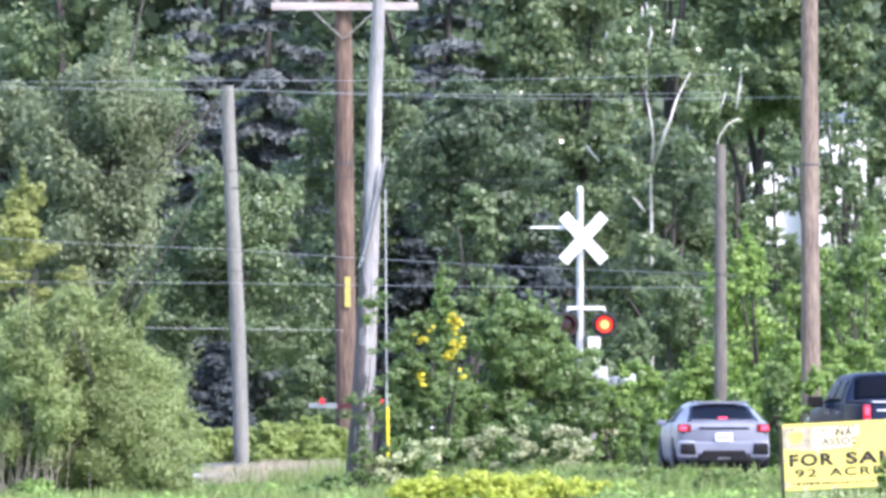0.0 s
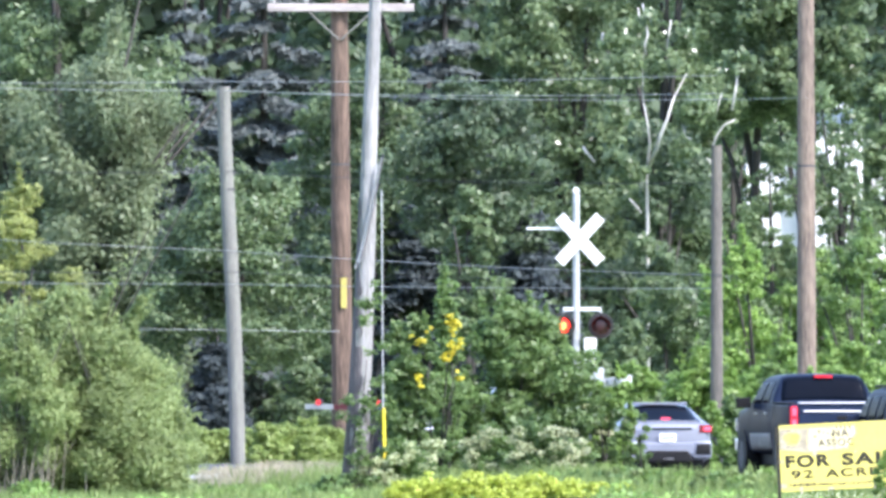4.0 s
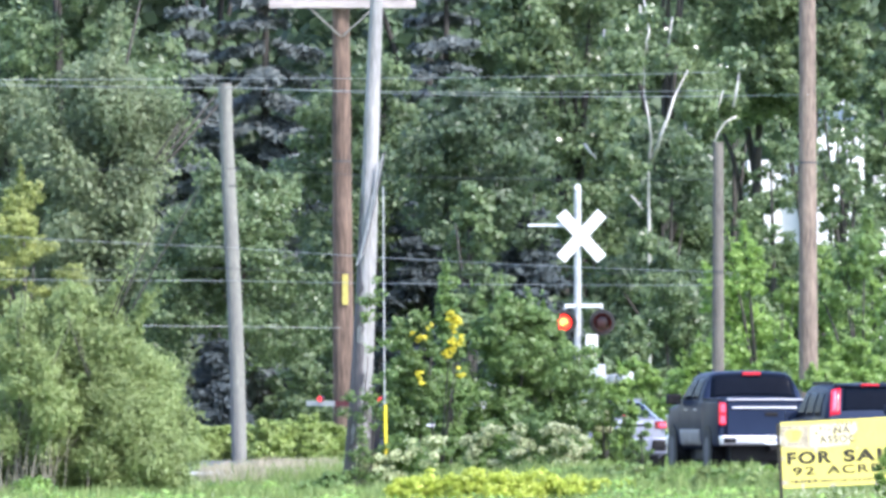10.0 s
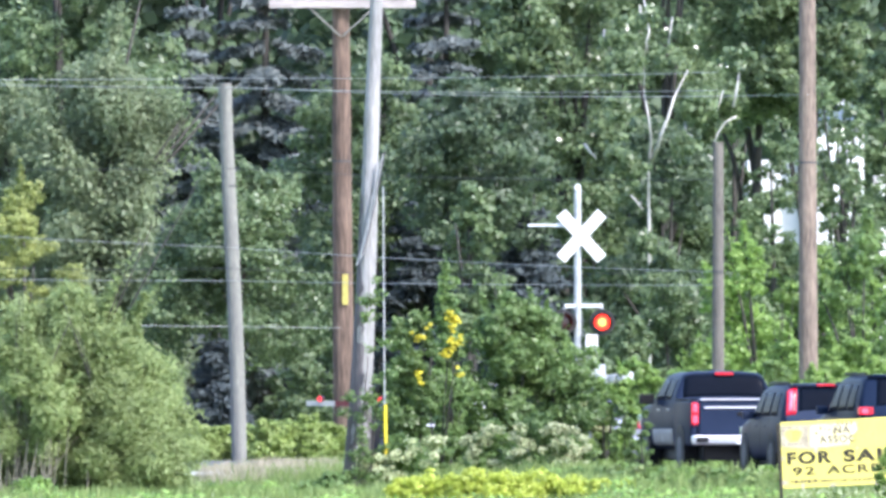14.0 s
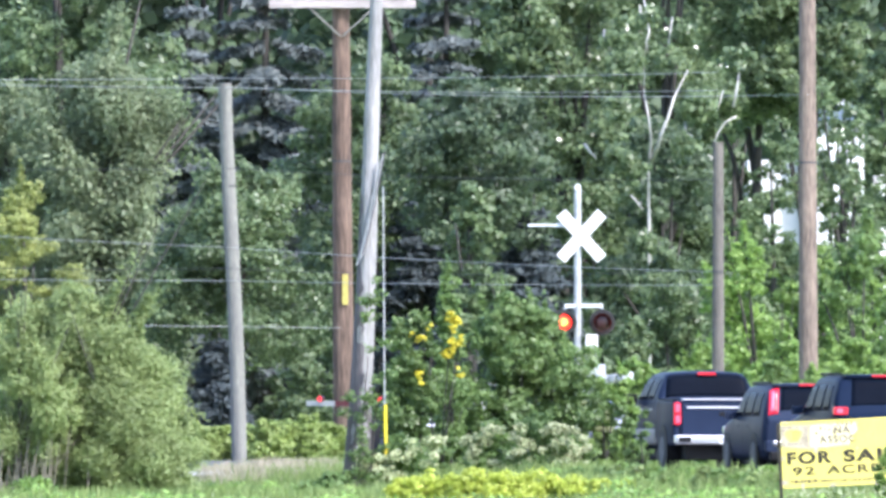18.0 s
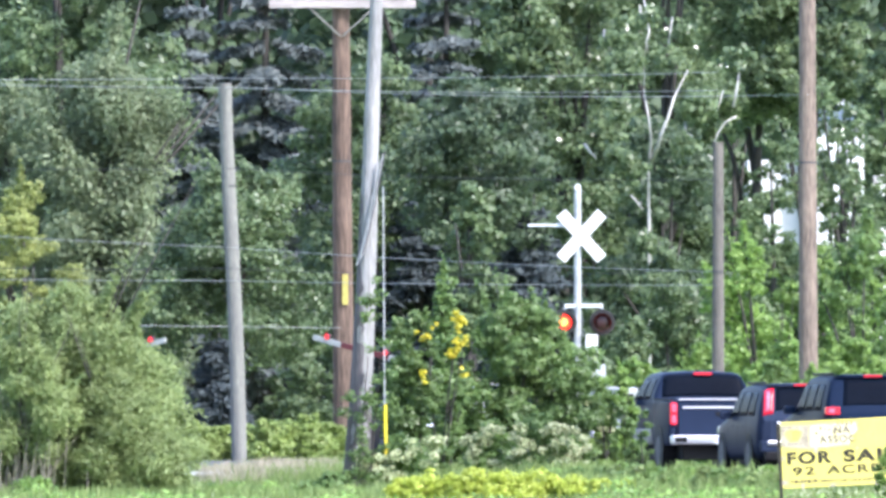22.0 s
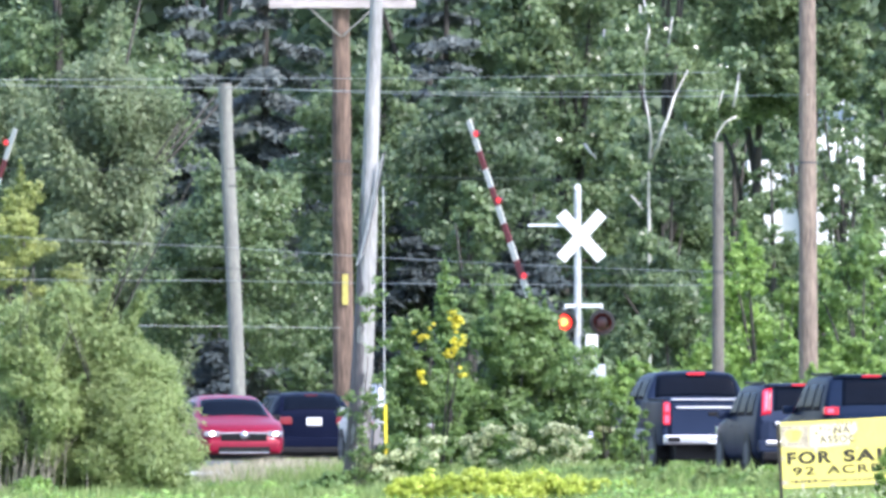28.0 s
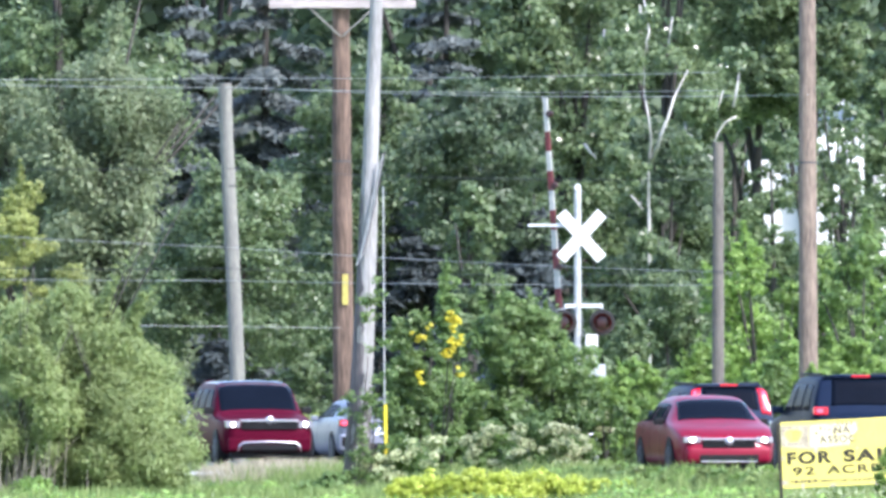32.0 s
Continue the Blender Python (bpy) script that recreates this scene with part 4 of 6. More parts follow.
# light green thicket behind the queue
for i, (u, top, h, y) in enumerate(((1110, 560, 0.9, 462), (1190, 440, 1.3, 474), (1330, 430, 1.4, 478), (1440, 440, 1.2, 480), (1530, 410, 1.4, 474), (1250, 610, 1.1, 458), (1390, 590, 1.2, 460), (1510, 600, 1.1, 456), (1120, 640, 0.9, 452))):
    shrub((u - 784) * y / 37200, y, EYE + (695 - top) * y / 37200, h, (L_ASH, L_ASH, L_LIGHT, L_LIGHT, L_BUSH, L_LIGHT, L_LIGHT, L_LIGHT, L_LIGHT)[i], 200 + i, 15000, 0.072, "light green thicket shrub beside the road", count=26, clump=0.36, shoots=16)
for u, top, h, y, mat_, k in ((1372, 640, 0.62, 449, L_BUSH, 0), (1440, 655, 0.55, 448, L_LIGHT, 1), (1268, 702, 0.40, 446, L_LIGHT, 2), (1562, 455, 1.1, 486, L_LIGHT, 3), (1300, 690, 0.5, 447, L_BUSH, 4)):
    shrub((u - 784) * y / 37200, y, EYE + (695 - top) * y / 37200, h, mat_, 270 + k, 6500, 0.07, "leafy shrub at the foot of the roadside poles", count=22, clump=0.36, shoots=8)
# low bright shrubs beyond the crossing
for i, (u, top, h) in enumerate(((470, 742, 0.7), (540, 736, 0.7), (592, 746, 0.5), (345, 752, 0.6), (395, 754, 0.5), (432, 750, 0.5), (505, 744, 0.55), (570, 748, 0.5), (370, 772, 0.5), (450, 775, 0.5), (520, 775, 0.5))):
    shrub((u - 784) * 468 / 37200, 468 + i * 0.5, EYE + (695 - top) * 468 / 37200, h, L_FRESH, 230 + i, 7000, 0.06, "low bright green shrub beyond the crossing", count=18, clump=0.4)
shrub(-3.93, 479, 1.85, 0.7, L_ASH, 237, 6000, 0.075, "green shrub at the wood's edge", count=16)
shrub(-3.07, 478, 2.16, 1.0, L_ASH, 236, 8000, 0.075, "green shrub at the wood's edge", count=18)

WILLOW = shrub(-6.64, 372, 3.25, 2.2, L_WILLOW, 21, 76000, 0.034, "large soft olive-green willow shrub in the meadow", name="willow_shrub", long=4.2, droop=0.8, count=70, clump=0.25, shell=0.8, shoots=110, low=0.16, soft=True)
WILLOW_SIDE = shrub(-7.49, 370.4, 2.40, 1.15, L_WILLOW, 36, 20000, 0.034, "soft olive-green willow shoots beside the large shrub", name="willow_shrub", long=4.0, droop=0.3, count=36, clump=0.3, low=0.30, soft=True, shoots=40)
WILLOW_LOW = shrub(-5.37, 373.5, 2.30, 1.0, L_WILLOW, 22, 26000, 0.032, "side shoots of soft olive-green willow", name="willow_shrub", long=3.2, droop=0.2, count=30, clump=0.32, soft=True, shoots=50)
WILLOW_FOOT = shrub(-5.79, 371, 1.85, 1.1, L_WILLOW, 28, 26000, 0.032, "leafy foot of the soft olive-green willow shrub", name="willow_shrub", long=4.0, droop=0.3, count=30, clump=0.34, soft=True, shoots=40)
def willow_stems():
    """Bare stems that show between the leaves at the shrub's foot."""
    rng = np.random.default_rng(29)
    for k in range(50):
        x = rng.normal(-0.85, 0.45)
        z = rng.uniform(0.7, 2.2)
        d = rng.normal(0, 0.25)
        y = -1.6 - 0.6 * rng.random()
        bm = bmesh.new()
        tube(bm, [(x, y, 0), (x + d * 0.4, y + 0.02, z * 0.5), (x + d, y + 0.25, z)], [0.013, 0.009, 0.004], 4)
        part("stem", bm, STEM_GREY, WILLOW, "bare grey-brown stem")


willow_stems()
BUSH = shrub(1.34, 388, 3.18, 1.68, L_BUSH, 23, 44000, 0.052, "dense dark green leafy bush beside the road", name="bush", count=50, clump=0.26, shoots=34, long=2.2)
BUSH_BACK = shrub(1.95, 389.6, 2.95, 0.92, L_BUSH, 37, 20000, 0.052, "dense dark green leafy bush before the crossing signal", name="bush", count=30, clump=0.32, shoots=18, long=2.2)
BUSH_TALL = shrub(0.08, 386, 3.62, 0.58, L_BUSH, 24, 10000, 0.052, "slim leafy bush with sprays of yellow blossom", name="bush", shape="cone", count=30, clump=0.42, shoots=14)
shrub(-0.52, 384, 3.02, 0.80, L_BUSH, 25, 21000, 0.052, "leafy green bush beside the stay wire", name="bush", count=22, clump=0.4, shoots=14)
for u, top, w in ((700, 628, 0.42), (752, 640, 0.5), (810, 650, 0.5)):
    shrub((u - 784) * 387.5 / 37200, 387.5, EYE + (695 - top) * 387.5 / 37200, w, L_BUSH, 900 + u, 5200, 0.05, "leafy shoots filling the foot of the blossoming bush", name="bush", count=22, clump=0.42)
EDGE_BUSH = shrub(2.93, 389, 1.46, 0.46, L_BUSH, 26, 7000, 0.05, "loose sprigs with cream blossom at the road's edge", name="bush", count=16, clump=0.4)


shrub(3.37, 387, 1.23, 0.48, L_BUSH, 27, 3400, 0.046, "loose leafy sprigs at the road's edge", name="bush", count=30, clump=0.17)
shrub(3.70, 386.5, 1.17, 0.24, L_BUSH, 35, 900, 0.048, "loose leafy sprigs at the road's edge", name="bush", count=14, clump=0.34, shoots=8)
shrub(3.00, 388, 1.78, 0.5, L_LIGHT, 34, 2000, 0.05, "thin tall sprigs before the gate", name="bush", count=22, clump=0.24, shoots=10)

shrub(3.36, 388.6, 1.98, 0.42, L_LIGHT, 38, 3600, 0.05, "thin tall sprigs before the gate", name="bush", count=24, clump=0.28, shoots=12)


def cream_on(th, spots, seed):
    rng = np.random.default_rng(seed)
    pos, out = puff_leaves(spots, 55 * len(spots), rng, 0.9)
    part_mesh("blossom", leaf_mesh("blossom", pos, out, 0.045, rng, long=1.2), L_CREAM, th, "clusters of cream blossom")


rng = np.random.default_rng(66)
cream_on(EDGE_BUSH, [(rng.normal(0, 0.16), -0.35, 1.03 + 0.5 + rng.uniform(-0.45, 0.35), rng.uniform(0.05, 0.10)) for k in range(12)], 67)


def blossom_sprays():
    rng = np.random.default_rng(31)
    puffs = []
    for cx, cz, sx, sz, n in ((0.21, 2.72, 0.13, 0.19, 13), (0.29, 2.43, 0.07, 0.13, 6), (0.09, 2.14, 0.09, 0.09, 5), (0.15, 2.28, 0.05, 0.10, 4), (-0.40, 2.44, 0.07, 0.09, 5), (-0.56, 2.54, 0.06, 0.04, 2), (-0.25, 2.66, 0.06, 0.05, 2), (-0.44, 1.86, 0.03, 0.20, 4), (0.31, 1.80, 0.05, 0.10, 3)):
        for k in range(n):
            puffs.append((cx + rng.normal(0, sx * 0.6), 0, cz + rng.normal(0, sz * 0.6), rng.uniform(0.025, 0.075)))
    th = thing("blossom_spray", pose(-0.09, 384.3, -0.5), "sprays of bright yellow blossom on the bush", "blossom")
    base = np.array([-0.09, 0, -0.5])
    for p in puffs:
        q = [(p[0] - base[0], -0.75, p[2] - base[2], p[3])]
        pos, out = puff_leaves(q, max(8, int(300 * p[3])), rng, 1.0)
        part_mesh("blossom_head", leaf_mesh("blossom_head", pos, out, 0.05, rng, long=1.3), L_YELLOW, th)
    for p in puffs[::14]:
        bm = bmesh.new()
        tube(bm, [(0, 0, 0), ((p[0] - base[0]) * 0.6, -0.3, (p[2] - base[2]) * 0.7), (p[0] - base[0], -0.75, p[2] - base[2])], [0.02, 0.012, 0.006], 5)
        part("stem", bm, BARK, th, "thin brown stem")
    return th


SPRAY = blossom_sprays()
# pale blossoming shrubs at the foot of the bush
for i, (u, top, h) in enumerate(((715, 775, 0.75), (870, 755, 0.6), (960, 735, 0.75), (1010, 770, 0.55), (660, 810, 0.4))):
    sh_ = shrub((u - 784) * 380 / 37200, 380 + 0.4 * (i % 2), EYE + (695 - top) * 380 / 37200, h, L_BUSH, 40 + i, 5500, 0.048, "low shrub with clusters of cream blossom", name="blossom_shrub", count=16, clump=0.42)
    rng = np.random.default_rng(60 + i)
    hh = EYE + (695 - top) * 380 / 37200 + 0.5
    q = [(rng.uniform(-h, h) * 0.85, -h * 0.55 - rng.random() * 0.2, hh * rng.uniform(0.35, 0.97), rng.uniform(0.07, 0.14)) for k in range(int(26 * h) + 6)]
    pos, out = puff_leaves(q, 170 * len(q) // 3, rng, 0.8)
    part_mesh("blossom", leaf_mesh("blossom", pos, out, 0.05, rng, long=1.2), L_CREAM, sh_, "clusters of cream blossom")
# lime green low growth in front
for i, (u, top, h) in enumerate(((740, 838, 0.6), (840, 832, 0.7), (940, 834, 0.7), (1010, 842, 0.5), (700, 848, 0.35), (790, 836, 0.5), (890, 834, 0.5), (975, 838, 0.45), (1060, 846, 0.45), (1110, 850, 0.4), (1150, 852, 0.35), (815, 845, 0.5), (915, 846, 0.5), (765, 850, 0.45))):
    shrub((u - 784) * 362 / 37200, 362, EYE + (695 - top) * 362 / 37200, h, L_LIME, 800 + i, 3600, 0.042, "low lime-green weeds in the meadow", name="weed_clump", base=-0.6, count=16, clump=0.35)
shrub(-1.96, 374, -0.02, 0.42, L_BUSH, 95, 2600, 0.06, "dark green weeds at the pole's foot", name="weed_clump", count=12, clump=0.4)
shrub(7.02, 334, 0.58, 0.17, L_LIGHT, 96, 700, 0.05, "leafy sprig growing before the sale board", name="weed_clump", count=16, clump=0.3, long=3.0, shoots=6)
shrub(-7.12, 366, -0.07, 0.6, L_LIGHT, 97, 1800, 0.06, "green weeds in the meadow", name="weed_clump", count=12, clump=0.4)


def white_flowers():
    rng = np.random.default_rng(71)
    n = 190
    x = rng.uniform(5.49, 7.05, n)
    z = -0.14 + rng.normal(0, 0.05, n)
    me = leaf_mesh("white_flowers", np.stack([x, 334 + rng.uniform(-1.5, 1.5, n), z], 1), np.tile([0, -0.6, 0.6], (n, 1)), 0.034, rng, long=1.1)
    tagged(part_mesh("white_flowers", me, L_CREAM), "small white flower heads in the grass below the sale board", "flowers", kind="stuff")


white_flowers()


def creeper():
    """Ivy on the lower part of the bleached pole."""
    th = thing("creeper", pose(-1.47, 379.4, -0.5), "green creeper climbing the bleached pole", "climbing plant")
    rng = np.random.default_rng(52)
    q = []
    for k in range(34):
        z = 0.1 + 3.9 * rng.random() ** 1.3
        q.append((0.1 * z - 0.15 + rng.normal(0, 0.13) + (0.16 if k % 3 == 0 else 0), 0.0, z, rng.uniform(0.08, 0.20)))
    pos, out = puff_leaves(q, 2600, rng, 1.0)
    part_mesh("foliage", leaf_mesh("foliage", pos, out, 0.042, rng), L_BUSH, th)
    bm = bmesh.new()
    for s in (-0.1, 0.12):
        tube(bm, [(s, 0, 0), (s + 0.1, 0.05, 1.2), (s + 0.22, 0.05, 2.6)], [0.02, 0.015, 0.008], 5)
    part("stem", bm, BARK, th)


creeper()


def blades(name, count, xr, yr, high, width, mat, seed, label, keep=None, patchy=0.5):
    rng = np.random.default_rng(seed)
    x, y = rng.uniform(*xr, count), rng.uniform(*yr, count)
    if keep:
        ok = np.array([keep(a, b) for a, b in zip(x, y)])
        x, y = x[ok], y[ok]
    n = len(x)
    z = np.array([ground_z(a, b) for a, b in zip(x, y)]) - 0.02
    lift = np.array([1 + patchy * noise.noise((a * 0.5, b * 0.35, 7.0)) for a, b in zip(x, y)])
    h = high * rng.uniform(0.55, 1.2, n) * lift
    tw = rng.uniform(0, math.pi, n)
    ln = rng.normal(0, 0.22, (n, 2)) * h[:, None]
    v = np.empty((n, 4, 3))
    w = width * rng.uniform(0.6, 1.3, n)
    cx, cy = np.cos(tw) * w, np.sin(tw) * w * 0.5
    v[:, 0] = np.stack([x - cx, y - cy, z], 1)
    v[:, 1] = np.stack([x + cx, y + cy, z], 1)
    v[:, 2] = np.stack([x + ln[:, 0] + cx * 0.3, y + ln[:, 1], z + h], 1)
    v[:, 3] = np.stack([x + ln[:, 0] * 0.5 - cx, y + ln[:, 1] * 0.5, z + h * 0.62], 1)
    me = bpy.data.meshes.new(name)
    me.vertices.add(4 * n)
    me.vertices.foreach_set("co", v.ravel())
    me.loops.add(4 * n)
    me.loops.foreach_set("vertex_index", np.arange(4 * n, dtype=np.int32))
    me.polygons.add(n)
    me.polygons.foreach_set("loop_start", np.arange(0, 4 * n, 4, dtype=np.int32))
    me.update(calc_edges=True)
    return tagged(part_mesh(name, me, mat), label, "grass", kind="stuff")


off_road = lambda x, y: abs(road_off(x, y)) > 4.5
blades("meadow_grass", 50000, (-9.5, 10.5), (296, 362), 0.17, 0.018, L_BLADE, 11, "green meadow grass in the foreground", off_road)
blades("tall_grass", 40000, (-9.5, 10.5), (363, 398), 0.30, 0.018, L_BLADE, 14, "taller green grass in front of the road", off_road)
for i in range(26):
    rng = np.random.default_rng(300 + i)
    u = (1010 + 24 * i) if i < 15 else (255 + 33 * (i - 15))
    y = rng.uniform(366, 384)
    if 1380 < u:
        y = 352 if i % 2 else 374
    shrub((u - 784) * y / 37200, y, EYE + (695 - rng.uniform(842, 862)) * y / 37200, rng.uniform(0.3, 0.5), L_LIGHT if i % 3 else L_BUSH, 310 + i, 900, 0.055, "leafy green weeds among the meadow grass", name="weed_clump", base=-0.55, count=10, clump=0.42, group="meadow weeds")


def meadow_weeds():
    """Low broad leaves in loose drifts among the grass."""
    rng = np.random.default_rng(19)
    n = 52000
    x, y = rng.uniform(-9.5, 10.5, n), rng.uniform(300, 398, n)
    k = np.array([noise.noise((a * 0.8, b * 0.12, 3.0)) + 0.6 * noise.noise((a * 2.2, b * 0.4, 9.0)) for a, b in zip(x, y)])
    ok = (k > -0.1) & np.array([abs(road_off(a, b)) > 4.4 for a, b in zip(x, y)])
    x, y, k = x[ok], y[ok], k[ok]
    z = np.array([ground_z(a, b) for a, b in zip(x, y)]) + rng.random(len(x)) * (0.10 + 0.30 * np.clip(k, 0, 1))
    out = np.tile([0.0, -0.3, 0.9], (len(x), 1))
    me = leaf_mesh("meadow_weeds", np.stack([x, y, z], 1), out, 0.06, rng, long=2.0, wild=0.8)
    tagged(part_mesh("meadow_weeds", me, L_LIGHT), "low broad-leaved weeds scattered through the meadow grass", "weeds", kind="stuff")


meadow_weeds()
# taller weeds along the near edge of the road
for i in range(34):
    rng = np.random.default_rng(400 + i)
    u = 1005 + 17 * i
    y = 64.3 / (0.167 + (u - 784) / 37200) + rng.normal(0, 1.2)
    shrub((u - 784) * y / 37200, y, EYE + (695 - rng.uniform(822, 838)) * y / 37200, rng.uniform(0.22, 0.42), (L_LIGHT, L_BUSH, L_BLADE)[i % 3], 440 + i, 700, 0.05, "tall green weeds along the road verge", name="weed_clump", base=-0.2, count=9, clump=0.45, long=2.6, group="meadow weeds")
blades("roadside_grass", 26000, (-4.0, 12.0), (340, 402), 0.34, 0.012, L_BLADE, 15, "tall grass along the near road edge", lambda x, y: -7.0 < road_off(x, y) < -4.3)
blades("verge_grass", 22000, (-12, 12), (398, 470), 0.24, 0.014, L_BLADE, 12, "shorter green grass along the road verge", off_road)
blades("dry_grass", 7500, (-4.69, -1.99), (396, 410), 0.30, 0.008, L_DRY, 13, "patch of dry straw-coloured grass by the crossing", off_road, 0.3)


# ---- vehicles ----
def paint(name, color, flake=0.3):
    """Metallic lacquer: darker paints carry less flake under the clear coat."""
    dark = max(color) < 0.13
    m = material(name, color, 0.30 if dark else 0.34, flake * (0.0 if dark else 0.4), vary=0.12, scale=2.5, coat=0.0 if dark else 0.08, fine=40)
    m.node_tree.nodes["Principled BSDF"].inputs["Specular IOR Level"].default_value = 0.008 if dark else 0.20
    return m


GLASS_DARK = material("tinted_car_glass", (0.004, 0.006, 0.011), 0.07, vary=0.2, scale=1.5)
GLASS_DARK.node_tree.nodes["Principled BSDF"].inputs["Specular IOR Level"].default_value = 0.025
GLASS_SIDE = material("tinted_side_glass", (0.006, 0.009, 0.016), 0.22, vary=0.3, scale=1.5)
GLASS_SIDE.node_tree.nodes["Principled BSDF"].inputs["Specular IOR Level"].default_value = 0.004
TYRE = material("tyre_rubber", (0.022, 0.022, 0.023), 0.85, vary=0.25, scale=12)
RIM = material("alloy_rim", (0.075, 0.075, 0.08), 0.6, 0.3, vary=0.1, scale=12)
CHROME = material("chrome", (0.62, 0.62, 0.64), 0.34, 1.0, vary=0.05, scale=10)
TRIM = material("black_trim", (0.010, 0.010, 0.011), 0.55, vary=0.25, scale=10)
TRIM.node_tree.nodes["Principled BSDF"].inputs["Specular IOR Level"].default_value = 0.15
DUST = material("road_dust_on_paint", (0.27, 0.245, 0.215), 0.7, vary=0.35, scale=3)
PLATE = material("plate_white", (0.75, 0.76, 0.78), 0.4, vary=0.05, scale=20)
PLATE_INK = material("plate_bars", (0.10, 0.12, 0.25), 0.5, vary=0.05, scale=20)
TAIL = material("tail_lens", (0.13, 0.005, 0.014), 0.2, vary=0.1, scale=12, coat=0.4, glow=(1.0, 0.02, 0.05), power=0.02)
CLEAR_LAMP = material("clear_tail_lens", (0.42, 0.36, 0.36), 0.15, vary=0.15, scale=14, coat=0.6)
BRAKE = material("brake_lens", (0.32, 0.008, 0.02), 0.2, vary=0.1, scale=12, glow=(1.0, 0.015, 0.06), power=0.10)
LOBE = material("lit_tail_lobe", (0.5, 0.05, 0.08), 0.25, vary=0.1, scale=12, glow=(1.0, 0.07, 0.13), power=0.50)
HEAD_LENS = material("headlamp_lens", (0.22, 0.22, 0.24), 0.12, vary=0.1, scale=20, coat=1.0)
HEAD_LIT = material("lit_headlamp", (0.9, 0.9, 0.88), 0.2, vary=0.03, scale=20, glow=(1.0, 0.96, 0.88), power=4.0)


def glide_value(rows, t):
    """A smooth value along control points, without overshoot."""
    if t <= rows[0][0]:
        return rows[0][1]
    if t >= rows[-1][0]:
        return rows[-1][1]

    def slope(i):
        if i in (0, len(rows) - 1):
            k = 1 if i == 0 else i
            return (rows[k][1] - rows[k - 1][1]) / (rows[k][0] - rows[k - 1][0])
        a = (rows[i][1] - rows[i - 1][1]) / (rows[i][0] - rows[i - 1][0])
        b = (rows[i + 1][1] - rows[i][1]) / (rows[i + 1][0] - rows[i][0])
        return 0.0 if a * b <= 0 else 2 * a * b / (a + b)

    i = min(max(k for k in range(len(rows)) if rows[k][0] <= t), len(rows) - 2)
    (t0, v0), (t1, v1) = rows[i], rows[i + 1]
    h = t1 - t0
    s = (t - t0) / h
    return (2 * s ** 3 - 3 * s ** 2 + 1) * v0 + (s ** 3 - 2 * s ** 2 + s) * h * slope(i) + (-2 * s ** 3 + 3 * s ** 2) * v1 + (s ** 3 - s ** 2) * h * slope(i + 1)


